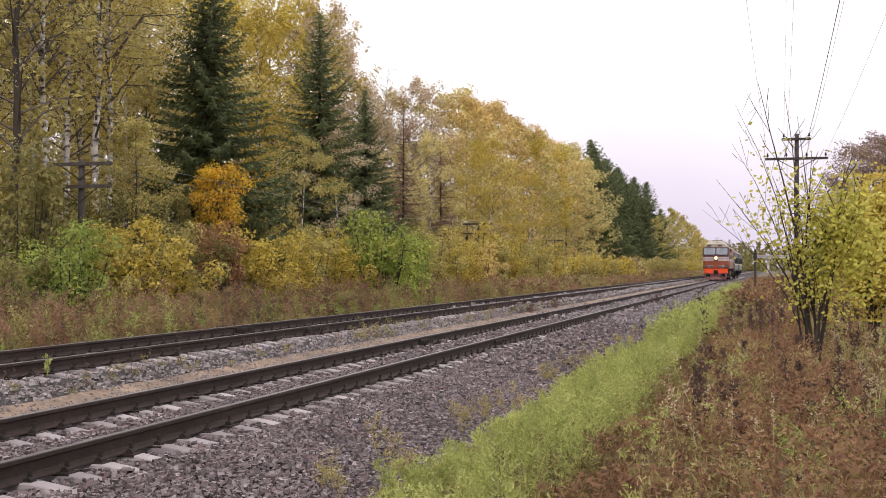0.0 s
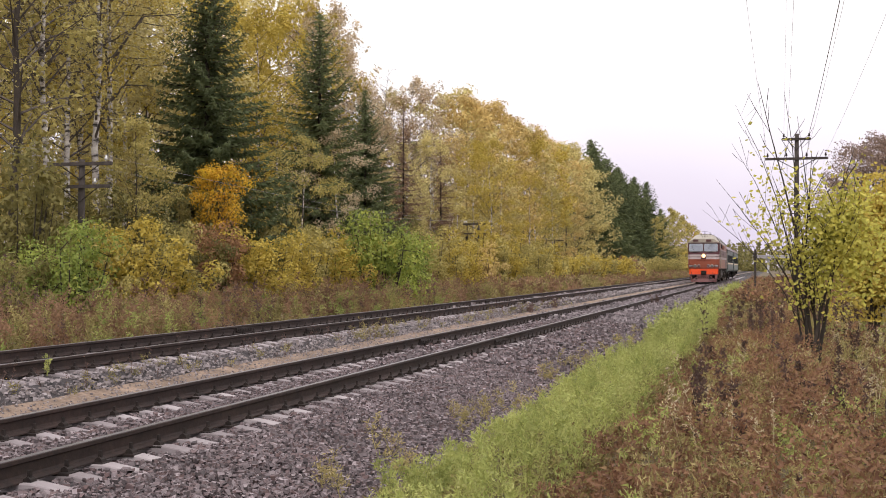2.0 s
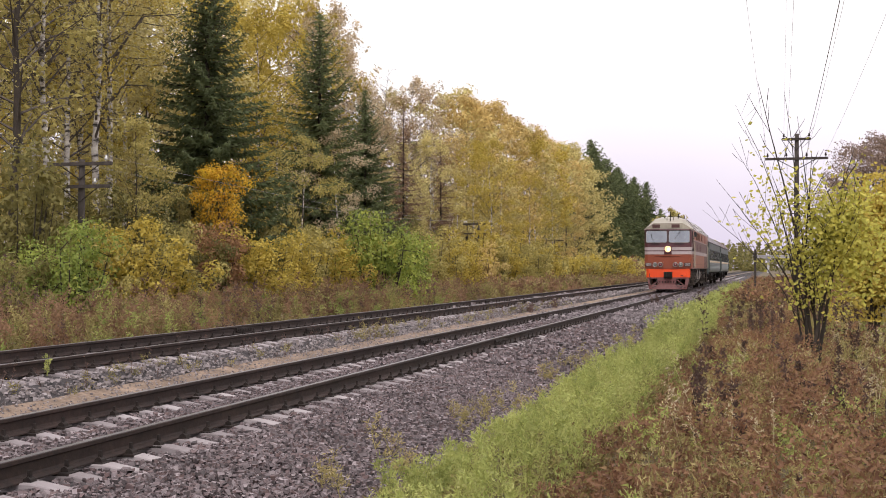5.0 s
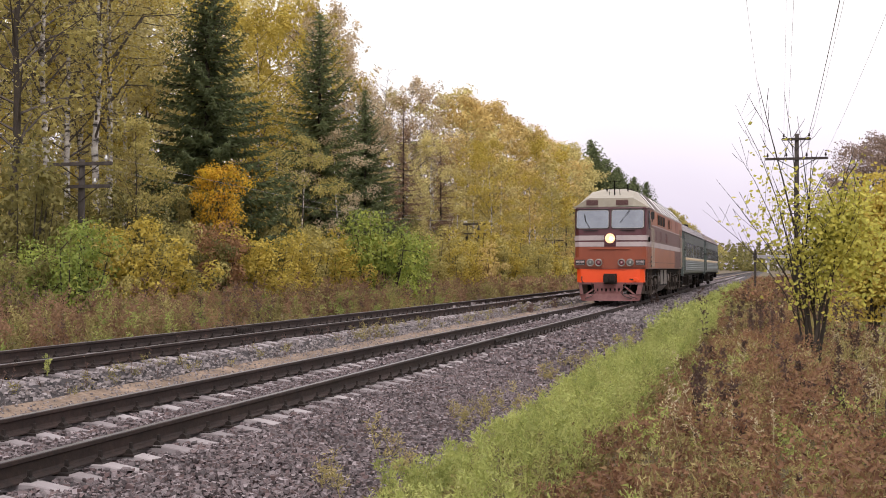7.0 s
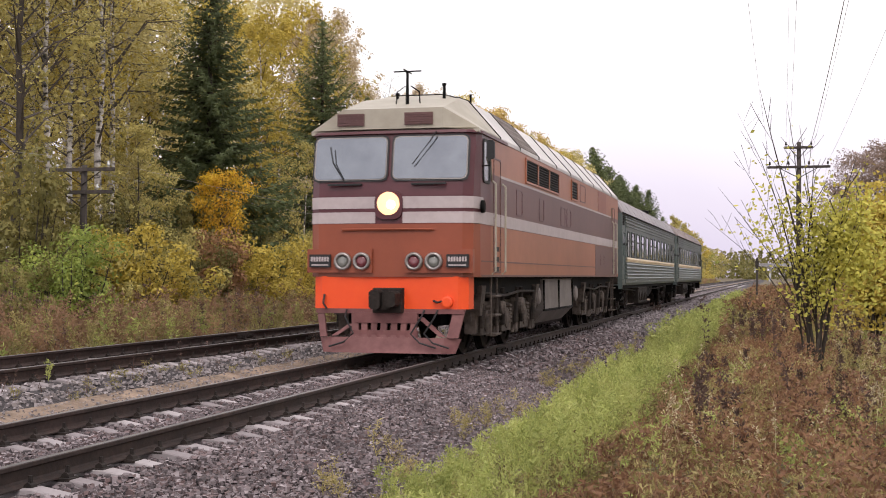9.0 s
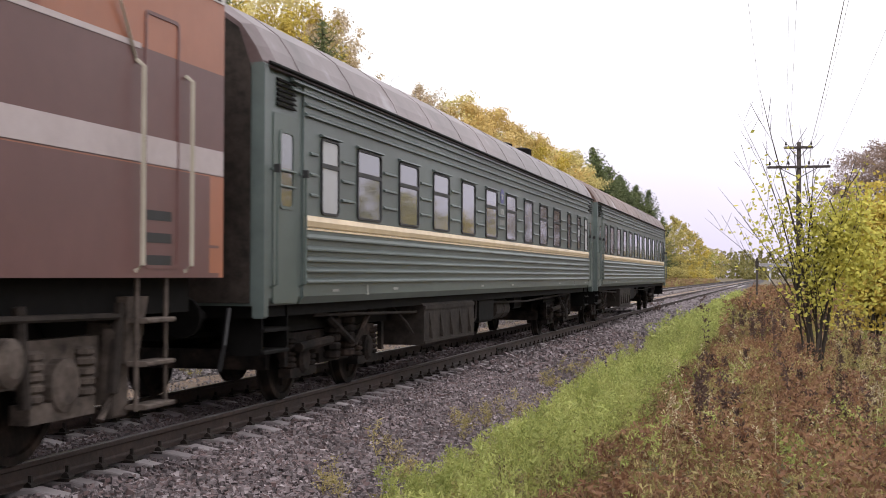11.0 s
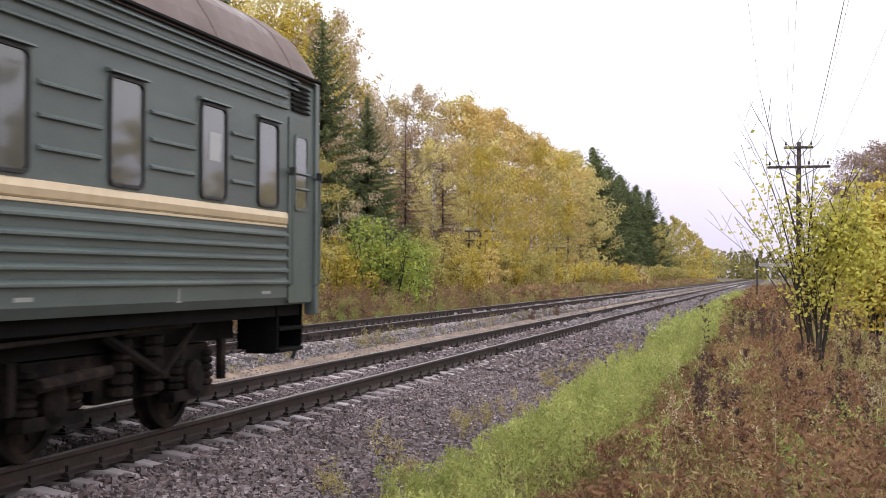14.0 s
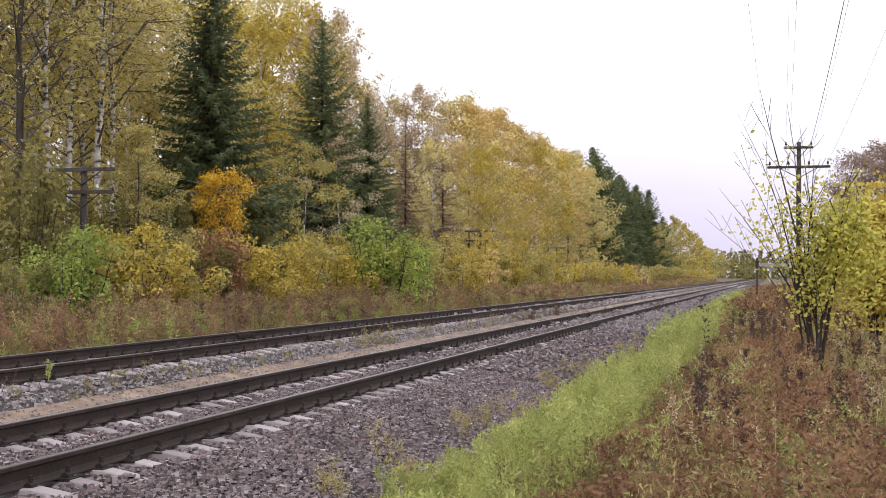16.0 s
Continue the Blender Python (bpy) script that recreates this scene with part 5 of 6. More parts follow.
        b.prism([(1.42, 0.52), (1.47, 0.5), (1.47, 0.56), (1.42, 0.9)], 6.6 + k * 0.62, 6.65 + k * 0.62)
        part("latch", b, M_GREASE, bb)
    for y0, y1, x0, x1, z0, nm in ((10.2, 11.4, 0.6, 1.35, 0.6, "equipment_box"), (14.6, 15.4, 0.5, 1.1, 0.74, "equipment_box")):
        b = Build()
        b.cbox(x0, x1, y0, y1, z0, 1.02, 0.04)
        part(nm, b, M_DARK, C)
    b = Build()
    b.lathe((1.05, 9.6, 0.78), "y", [(0, 0), (0, 0.2), (0.4, 0.2), (0.4, 0)], 12)
    part("air_tank", b, M_GREASE, C)
    b = Build()
    b.lathe((1.0, 12.3, 0.79), "y", [(0, 0), (0.05, 0.16), (0.1, 0.21), (0.75, 0.21), (0.76, 0.22), (0.8, 0.22), (0.81, 0.21), (1.35, 0.21), (1.4, 0.16), (1.45, 0)], 14)
    part("air_tank", b, M_GREASE, C)
    b = Build()
    for s in (-1, 1):
        b.tube([(s * 1.3, 2.0, 0.98), (s * 1.3, 6.2, 0.9), (s * 1.2, 9.6, 0.95), (s * 1.3, 15, 0.9), (s * 1.25, 21, 0.98)], 0.022, 5)
        b.tube([(s * 1.1, 5.7, 1.0), (s * 1.3, 5.8, 0.75), (s * 1.3, 6.1, 0.6)], 0.025, 5)
        b.tube([(s * 1.35, 10.0, 1.0), (s * 1.38, 9.8, 0.7), (s * 1.3, 9.5, 0.5)], 0.02, 5)
    part("pipework", b, M_GREASE, C)
    coach_bogie(C, 3.4)
    coach_bogie(C, LEN - 3.4)
    # emblem and stencilled bars on the side
    b = Build()
    b.lathe((W + 0.004, 11.33 + 0.0, 2.86), "x", [(0, 0.0), (0, 0.15), (0.004, 0.15), (0.004, 0)], 24)
    em = part("emblem", b, M_BLUE, C, "round blue enamel emblem")
    b = Build()
    b.box(W + 0.0085, W + 0.0105, 11.23, 11.43, 2.87, 2.9)
    b.box(W + 0.0085, W + 0.0105, 11.28, 11.38, 2.81, 2.91)
    part("mark", b, M_BAR, em)
    b = Build()
    for k in range(3):
        b = Build()
        b.box(W + 0.002, W + 0.006, 11.2 + k * 0.1, 11.27 + k * 0.1, 2.54, 2.64)
        part("stencilled_bar", b, M_BAR, C, "pale stencilled bar")
    for k in range(5):
        b = Build()
        b.box(W + 0.002, W + 0.006, 11.12 + k * 0.09, 11.18 + k * 0.09, 2.34, 2.44)
        part("stencilled_bar", b, M_BAR, C, "pale stencilled bar")
    for y in (2.0, 4.4, 9.6, 12.2, 17.8, 22.0):
        b = Build()
        b.box(W - 0.003, W + 0.005, y, y + 0.22, 1.24, 1.27)
        part("stencil_bar", b, M_BAR, C)
    for y in (3.3, 20.2):
        b = Build()
        b.box(W - 0.003, W + 0.006, y - 0.015, y + 0.015, 1.19, 1.31)
        b.box(W - 0.003, W + 0.006, y - 0.05, y + 0.05, 1.19, 1.205)
        part("jacking_mark", b, M_BAR, C)
    TRAIN.append((C, back))
    return C


build_loco()
build_coach(M_COACH_ROOF, (0, 12), (0, 1, 2, 3, 5, 6, 8, 9, 10, 11, 12), "dark green passenger coach with a cream stripe behind the engine", 21.35, ((17.9, 0.1), (19.3, 0.3)), (11,))
build_coach(M_COACH_ROOF_B, (), (), "last dark green passenger coach with a brown rusty roof", 45.89, ((2.8, -0.2), (22.4, 0.1)), (11,))

# ---- the place ----
build_ground()
build_bed()
build_track(NEAR, 0.0, 0.5278, 8.133, "near", "straight track of rusty rails on pale concrete sleepers")
build_track(FAR, FAR_Z, 0.5435, 8.2, "far", "second track of dark rusty rails half sunk in pale gravel")
scatter_stones("shoulder_stones", "loose broken grey and reddish granite ballast", -5.15, -2.95, 6, 22, 820, 0.058, M_STONE, 1)
scatter_stones("track_stones", "broken granite ballast between the sleepers", -7.95, -5.15, 6, 22, 600, 0.054, M_STONE, 2, 0.1)
scatter_stones("middle_stones", "broken granite ballast further along the track", -7.95, -3.0, 22, 40, 130, 0.1, M_STONE, 9)
scatter_stones("far_shoulder_stones", "loose paler granite ballast far along the line", -7.9, -3.25, 40, 85, 55, 0.15, M_STONE_MID, 3)
scatter_stones("distant_shoulder_stones", "granite ballast in the distance", -7.9, -3.2, 85, 190, 14, 0.2, M_STONE_MID, 8, 0.0)
scatter_stones("second_track_stones", "pale weathered gravel of the second track", -12.4, -8.64, 10, 45, 150, 0.064, M_STONE_PALE, 4)
scatter_stones("far_second_track_stones", "pale weathered gravel further along", -12.3, -8.75, 45, 180, 16, 0.18, M_STONE_PALE, 5, 0.0)

scatter_stones("strip_gravel", "scattered small stones on the sandy strip between tracks", -8.65, -8.0, 8, 60, 130, 0.035, M_STONE_PALE, 6, 0.9)
scatter_stones("verge_stones", "broken granite ballast along the shoulder", -7.95, -2.95, -7, 6, 110, 0.1, M_STONE, 7)
# weeds
weeds("verge_grass", "low dry grass on the open clearing", spots_in(28, -2.9, 5.5, -7, 6, 16, 0.6), 0.2, 8, 2, 0.12, M_OLIVEWEED, 28, 0.06, 0.3, 0.1, 0.0, 1.2)
weeds("verge_brown_weeds", "withered brown weeds on the open clearing", spots_in(29, -1.5, 5.5, -7, 5, 6, 0.7), 0.45, 10, 6, 0.05, M_BROWNWEED, 29, 0.12, 0.16)
weeds("green_weed_strip", "feathery pale green weeds along the foot of the ballast", spots_in(11, -2.8, -1.35, 6, 34, 19, 0.0), 0.56, 24, 7, 0.04, M_GRASS, 11, 0.16, 0.12, 0.28, 0.7, 1.5, 0.05)
weeds("green_undergrowth", "low green and yellowing plants at the foot of the ballast", spots_in(37, -2.95, -1.25, 6, 34, 30, 0.0), 0.24, 10, 6, 0.04, M_OLIVEWEED, 37, 0.1, 0.2, 0.35, 0.4, 0.9)
weeds("far_green_weed_strip", "pale green weeds along the ballast further on", spots_in(12, -3.2, -1.7, 34, 120, 11, 0.8), 0.48, 10, 4, 0.11, M_GRASS, 12, 0.2, 0.14, 0.35, 0.6, 1.2)
weeds("brown_weeds", "withered brown and rust-red weeds with seed heads", spots_in(13, -1.5, 0.6, 6, 42, 15, 0.0, 0.085), 0.48, 14, 7, 0.042, M_BROWNWEED, 13, 0.15, 0.16, 0.5, 0.3, 0.5, 0.15, 0.3)
weeds("scattered_brown_weeds", "withered brown weeds among yellowing grass", spots_in(33, 0.6, 5.5, 6, 42, 9, 0.95, 0.085), 0.48, 14, 7, 0.042, M_BROWNWEED, 33, 0.15, 0.18, 0.5, 0.3, 0.5, 0.15, 0.3)
weeds("straw_stalks", "pale straw-coloured seed heads among the dry weeds", spots_in(27, -1.0, 5.5, 9, 45, 3.0, 0.95, 0.085), 0.6, 7, 6, 0.022, M_STRAW, 27, 0.06, 0.2, 0.5, 0.2, 1.0, 0.5, 0.7)
weeds("dry_grass", "low dry straw-coloured grass under the weeds", spots_in(26, -1.8, 5.5, 6, 42, 22, 0.5, 0.085), 0.16, 9, 2, 0.11, M_DRYGRASS, 26, 0.06, 0.3, 0.08, 0.0, 1.2)
weeds("dark_stalks", "tall dark dead stalks with dry seed heads", spots_in(19, -1.0, 5.5, 8, 45, 1.4, 0.95, 0.085), 0.92, 26, 9, 0.034, M_DEAD, 19, 0.12, 0.07, 0.55, 0.5, 1.2, 0.2, 0.4)
weeds("olive_weeds", "olive and yellowing grass among the dry weeds", spots_in(14, -0.9, 5.5, 6, 42, 17, 0.85, 0.085), 0.44, 12, 6, 0.04, M_OLIVEWEED, 14, 0.13, 0.2, 0.3, 0.4, 1.0)
weeds("fresh_weeds", "fresh green leafy weeds among the dry ones", spots_in(34, -1.2, 5.5, 6, 40, 4.5, 0.8, 0.085), 0.42, 12, 8, 0.038, M_GRASS, 34, 0.14, 0.2, 0.4, 0.4, 0.7)
weeds("far_brown_weeds", "withered brown weeds beyond the shrub", spots_in(15, -2.0, 14, 42, 150, 2.6, 0.8, 0.09), 0.65, 7, 4, 0.18, M_BROWNWEED, 15, 0.35, 0.2, 0.4)
weeds("far_olive_weeds", "yellowing grass beyond the shrub", spots_in(35, -1.8, 14, 42, 150, 1.8, 0.9, 0.09), 0.5, 6, 4, 0.19, M_OLIVEWEED, 35, 0.3, 0.2, 0.3)
weeds("left_red_weeds", "reddish-brown dry weeds along the second track", spots_in(16, -18.0, -13.2, 14, 70, 6.0, 0.95), 0.9, 14, 7, 0.07, M_REDWEED, 16, 0.24, 0.14, 0.45, 0.4, 0.9)
weeds("left_olive_weeds", "olive and tan grass along the second track", spots_in(17, -17.6, -12.8, 14, 70, 3.4, 0.85), 0.8, 14, 7, 0.075, M_OLIVEWEED, 17, 0.2, 0.18, 0.35, 0.5, 1.1)
weeds("left_dark_stalks", "dead brown stalks along the second track", spots_in(20, -17.0, -12.9, 14, 60, 1.0, 0.9), 1.15, 16, 6, 0.055, M_DEAD, 20, 0.16, 0.1, 0.5, 0.4, 1.0)
weeds("left_green_tufts", "fresh green weeds along the second track", spots_in(22, -16.5, -12.8, 14, 60, 1.0, 0.75), 0.75, 14, 7, 0.08, M_GRASS, 22, 0.22, 0.16, 0.35, 0.5, 1.0)
weeds("left_far_weeds", "brown grass verge beside the distant line", spots_in(18, -18.5, -12.8, 70, 330, 1.4, 0.9), 0.8, 8, 4, 0.22, M_REDWEED, 18, 0.4, 0.2, 0.4)
weeds("left_far_grass", "olive grass verge beside the distant line", spots_in(36, -18.0, -12.8, 70, 330, 1.2, 0.9), 0.7, 8, 4, 0.22, M_OLIVEWEED, 36, 0.4, 0.2, 0.4)
weeds("track_weeds", "thin dead stems on the gravel between the tracks", spots_in(23, -9.3, -8.55, 11, 70, 5.0, 0.9), 0.36, 7, 4, 0.028, M_DEAD, 23, 0.06, 0.2, 0.4, 0.2)
weeds("track_tufts", "small green and yellow tufts between the tracks", spots_in(24, -9.2, -8.5, 11, 60, 3.0, 0.6), 0.16, 12, 5, 0.04, M_OLIVEWEED, 24, 0.14, 0.3, 0.3, 0.4)
weeds("ballast_weeds", "small plants growing through the ballast shoulder", spots_in(25, -3.9, -3.2, 8, 40, 3.5, 0.62), 0.26, 14, 7, 0.035, M_OLIVEWEED, 25, 0.12, 0.3, 0.35, 0.4)

weeds("rail_tuft", "dark tuft of weeds against the rail", np.array([(-5.25 + 0.06 * i % 0.2, 59.5 + 0.11 * i, -0.25) for i in range(7)]), 0.36, 10, 7, 0.05, M_DEAD, 41, 0.14, 0.3, 0.5)
weeds("verge_tuft", "dark bushy weeds on the strip between the tracks", np.array([(-8.55 - 0.05 * (i % 4), (46.5 if i < 8 else 52.0) + 0.12 * (i % 8), -0.22) for i in range(16)]), 0.4, 9, 6, 0.05, M_DEAD, 42, 0.13, 0.25, 0.5)
weeds("dry_tuft", "yellowish dry weeds on the strip between the tracks", np.array([(-8.6 - 0.08 * (i % 4), 27.0 + 0.14 * i, -0.2) for i in range(12)]), 0.5, 8, 5, 0.035, M_OLIVEWEED, 43, 0.1, 0.2, 0.3)
weeds("rail_side_plant", "small green plant beside the rail", np.array([(-9.35 - 0.03 * i, 15.4 + 0.05 * i, 0.0) for i in range(3)]), 0.42, 9, 5, 0.035, M_GRASS, 44, 0.07, 0.1, 0.4)
stake_mesh = Build()
stake_mesh.tube([(-2.73, 16.7, -0.62), (-2.74, 16.7, -0.3), (-2.73, 16.71, -0.2)], [0.02, 0.022, 0.018], 6)
tagged(part("stake", stake_mesh, M_BARK), "short dark wooden stake in the green weeds", "stake")

TREES = {}


def tree_kinds():
    TREES["birch_a"] = limb_tree(1, 17, 3.5, 0.12, 44, 8000, 0.19, M_BIRCH, M_OLIVE, droop=0.25, tall=1.1, twigs=2)
    TREES["birch_b"] = limb_tree(2, 18, 3.2, 0.16, 44, 8000, 0.19, M_BIRCH, M_YELLOW, droop=0.3, tall=1.2, twigs=2)
    TREES["birch_thin"] = limb_tree(3, 17, 2.8, 0.3, 46, 5200, 0.11, M_BIRCH, M_TAN, bare=0.1, droop=0.3, puff=0.2, share=0.5, tall=1.2, loose=0.7)
    TREES["birch_front"] = limb_tree(17, 17, 2.4, 0.3, 44, 6000, 0.1, M_BIRCH, M_OLIVE, trunk_r=0.15, rise=1.1, droop=0.2, puff=0.2, share=0.5, tall=1.1, loose=0.8)
    TREES["dark_front"] = limb_tree(19, 17, 2.4, 0.25, 44, 5000, 0.1, M_BARK, M_OLIVE, trunk_r=0.17, rise=1.0, puff=0.2, share=0.5, tall=1.1, loose=0.8, name="alder_tree")
    TREES["aspen_a"] = limb_tree(4, 18, 4.0, 0.06, 44, 7500, 0.3, M_BARK, M_GOLD, rise=0.8, name="aspen_tree", puff=0.2, shape=0.6)
    TREES["aspen_b"] = limb_tree(5, 18, 3.6, 0.05, 44, 7500, 0.3, M_BIRCH, M_YELLOW, rise=1.0, name="aspen_tree", puff=0.2, shape=0.6)
    TREES["sapling"] = limb_tree(6, 8, 1.7, 0.1, 34, 6500, 0.1, M_BIRCH, M_OLIVE, trunk_r=0.06, name="young_tree", puff=0.2, share=0.6)
    TREES["cone"] = limb_tree(18, 7, 1.35, 0.06, 40, 8000, 0.09, M_BARK, M_OLIVE, trunk_r=0.06, name="young_tree", puff=0.24, shape=1.0, rise=1.4)
    TREES["round"] = limb_tree(12, 4.6, 0.66, 0.52, 34, 5500, 0.08, M_BARK, M_ORANGE, trunk_r=0.05, rise=1.0, name="young_tree", puff=0.42, share=0.9, shape=0.5)
    TREES["spruce_a"] = spruce(7, 14.8, 3.9, M_NEEDLE, dense=1.8, needle=0.36, hang=0.45, tip=0.8)
    TREES["spruce_b"] = spruce(8, 14.8, 3.9, M_NEEDLE, dense=1.4, needle=0.44, hang=0.5, tip=0.72)
    TREES["spruce_c"] = spruce(13, 17, 5.2, M_NEEDLE, dense=0.9, needle=0.85, width=0.4, tip=0.62)
    TREES["dead_spruce"] = spruce(16, 12, 2.2, M_DEADNEEDLE, "dead_conifer", dense=0.9, needle=0.4, width=0.07, hang=0.55, bare=0.2)
    TREES["bush_a"] = bush(9, 3.3, 3.4, 5200, 0.12, M_YELLOW, stems=11)
    TREES["bush_b"] = bush(10, 3.5, 3.2, 5200, 0.12, M_OLIVE, stems=10)
    TREES["bush_c"] = bush(11, 2.7, 2.8, 6500, 0.09, M_GREEN, stems=15, puff=0.15)
    TREES["aspen_far"] = limb_tree(15, 18, 4.0, 0.06, 28, 2200, 0.56, M_BARK, M_OLIVE, rise=0.8, name="aspen_tree", puff=0.22, shape=0.6)
    TREES["bare_brown"] = limb_tree(20, 14, 3.6, 0.15, 54, 6000, 0.2, M_BARK, M_BROWNCROWN, rise=0.9, name="bare_tree", puff=0.2, twigs=6, loose=0.8, shape=0.6)
    TREES["bush_far"] = bush(14, 3.4, 4.2, 2200, 0.2, M_OLIVE, stems=9)


tree_kinds()


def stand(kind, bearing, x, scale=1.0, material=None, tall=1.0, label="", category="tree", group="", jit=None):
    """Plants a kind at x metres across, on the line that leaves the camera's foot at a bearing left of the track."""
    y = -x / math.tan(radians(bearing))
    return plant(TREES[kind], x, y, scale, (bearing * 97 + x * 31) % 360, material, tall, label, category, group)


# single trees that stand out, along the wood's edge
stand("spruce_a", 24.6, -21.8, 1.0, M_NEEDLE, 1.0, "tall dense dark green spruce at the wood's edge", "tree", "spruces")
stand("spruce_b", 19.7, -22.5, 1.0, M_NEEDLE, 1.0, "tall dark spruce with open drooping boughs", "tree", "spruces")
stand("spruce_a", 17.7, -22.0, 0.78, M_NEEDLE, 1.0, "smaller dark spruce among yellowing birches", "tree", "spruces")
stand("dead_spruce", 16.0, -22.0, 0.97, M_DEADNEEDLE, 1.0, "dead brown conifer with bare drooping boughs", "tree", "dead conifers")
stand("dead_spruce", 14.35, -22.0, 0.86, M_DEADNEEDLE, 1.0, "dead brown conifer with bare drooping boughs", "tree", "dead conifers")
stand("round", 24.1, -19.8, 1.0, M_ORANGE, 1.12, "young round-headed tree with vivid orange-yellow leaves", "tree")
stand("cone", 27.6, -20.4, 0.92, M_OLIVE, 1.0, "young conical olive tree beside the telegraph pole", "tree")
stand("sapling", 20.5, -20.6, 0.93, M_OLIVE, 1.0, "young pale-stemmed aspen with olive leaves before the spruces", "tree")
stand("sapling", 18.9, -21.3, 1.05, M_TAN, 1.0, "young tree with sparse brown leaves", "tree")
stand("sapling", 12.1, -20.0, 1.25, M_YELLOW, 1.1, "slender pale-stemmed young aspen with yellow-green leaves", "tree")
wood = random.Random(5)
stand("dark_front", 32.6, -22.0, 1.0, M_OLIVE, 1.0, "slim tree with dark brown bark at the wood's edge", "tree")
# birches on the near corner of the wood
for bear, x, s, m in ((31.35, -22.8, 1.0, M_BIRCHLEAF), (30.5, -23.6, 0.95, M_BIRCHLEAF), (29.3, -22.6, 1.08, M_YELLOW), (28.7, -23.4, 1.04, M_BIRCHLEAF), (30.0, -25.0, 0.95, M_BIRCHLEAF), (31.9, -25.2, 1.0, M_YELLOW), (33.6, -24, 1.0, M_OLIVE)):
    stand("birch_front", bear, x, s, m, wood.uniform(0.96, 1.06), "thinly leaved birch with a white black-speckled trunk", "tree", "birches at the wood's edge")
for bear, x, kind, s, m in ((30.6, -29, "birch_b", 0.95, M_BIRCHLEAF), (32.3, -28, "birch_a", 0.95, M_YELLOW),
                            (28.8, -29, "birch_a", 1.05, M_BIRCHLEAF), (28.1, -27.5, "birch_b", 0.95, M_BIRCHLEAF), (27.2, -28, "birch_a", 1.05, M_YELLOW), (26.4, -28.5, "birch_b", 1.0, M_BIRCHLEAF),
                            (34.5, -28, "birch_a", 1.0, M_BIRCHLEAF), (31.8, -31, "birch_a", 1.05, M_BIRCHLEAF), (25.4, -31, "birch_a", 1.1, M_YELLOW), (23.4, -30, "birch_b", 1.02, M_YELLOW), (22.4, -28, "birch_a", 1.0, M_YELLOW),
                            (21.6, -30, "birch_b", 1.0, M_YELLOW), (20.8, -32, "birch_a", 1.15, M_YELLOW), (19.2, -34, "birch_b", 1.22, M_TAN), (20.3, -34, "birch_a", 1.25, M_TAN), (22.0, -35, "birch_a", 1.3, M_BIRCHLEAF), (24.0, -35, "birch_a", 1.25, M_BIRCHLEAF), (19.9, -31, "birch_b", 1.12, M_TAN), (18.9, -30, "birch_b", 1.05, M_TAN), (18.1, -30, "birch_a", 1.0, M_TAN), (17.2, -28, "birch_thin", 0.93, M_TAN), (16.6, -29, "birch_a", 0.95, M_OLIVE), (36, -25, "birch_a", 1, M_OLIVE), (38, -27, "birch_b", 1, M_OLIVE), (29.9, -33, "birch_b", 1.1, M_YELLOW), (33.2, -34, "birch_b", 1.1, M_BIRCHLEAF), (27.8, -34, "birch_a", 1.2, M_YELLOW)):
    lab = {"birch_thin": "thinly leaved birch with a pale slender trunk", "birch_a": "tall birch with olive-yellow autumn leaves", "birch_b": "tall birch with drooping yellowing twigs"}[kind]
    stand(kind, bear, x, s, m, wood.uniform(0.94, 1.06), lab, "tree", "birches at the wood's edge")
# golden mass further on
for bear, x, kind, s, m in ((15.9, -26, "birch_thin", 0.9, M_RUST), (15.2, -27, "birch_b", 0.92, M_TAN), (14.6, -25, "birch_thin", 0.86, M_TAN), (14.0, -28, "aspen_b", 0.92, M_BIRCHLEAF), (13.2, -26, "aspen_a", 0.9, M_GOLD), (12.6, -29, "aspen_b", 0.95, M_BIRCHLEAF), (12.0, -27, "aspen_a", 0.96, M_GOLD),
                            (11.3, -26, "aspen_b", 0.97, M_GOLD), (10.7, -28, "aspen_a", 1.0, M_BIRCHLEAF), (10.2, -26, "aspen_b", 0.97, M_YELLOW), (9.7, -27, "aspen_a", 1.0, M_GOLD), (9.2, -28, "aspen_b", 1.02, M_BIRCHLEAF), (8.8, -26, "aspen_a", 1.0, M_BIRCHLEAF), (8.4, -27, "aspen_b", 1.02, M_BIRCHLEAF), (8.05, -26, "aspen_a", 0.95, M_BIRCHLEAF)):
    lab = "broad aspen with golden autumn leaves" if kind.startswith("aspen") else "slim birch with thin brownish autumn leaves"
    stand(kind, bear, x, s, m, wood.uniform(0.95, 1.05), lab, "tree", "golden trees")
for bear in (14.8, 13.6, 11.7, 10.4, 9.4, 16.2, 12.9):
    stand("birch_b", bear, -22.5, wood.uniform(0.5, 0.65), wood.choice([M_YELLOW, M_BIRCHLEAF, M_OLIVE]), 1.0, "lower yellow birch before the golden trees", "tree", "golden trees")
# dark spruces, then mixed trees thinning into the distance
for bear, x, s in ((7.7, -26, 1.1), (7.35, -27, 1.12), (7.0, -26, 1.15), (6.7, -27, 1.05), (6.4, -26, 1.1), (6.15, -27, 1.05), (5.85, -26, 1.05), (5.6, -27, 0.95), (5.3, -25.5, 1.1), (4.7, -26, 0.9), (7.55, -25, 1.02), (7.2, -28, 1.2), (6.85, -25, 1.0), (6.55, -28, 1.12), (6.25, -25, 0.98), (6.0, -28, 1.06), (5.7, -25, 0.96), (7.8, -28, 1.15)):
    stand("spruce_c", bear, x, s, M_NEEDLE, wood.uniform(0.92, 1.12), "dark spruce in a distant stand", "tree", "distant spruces")
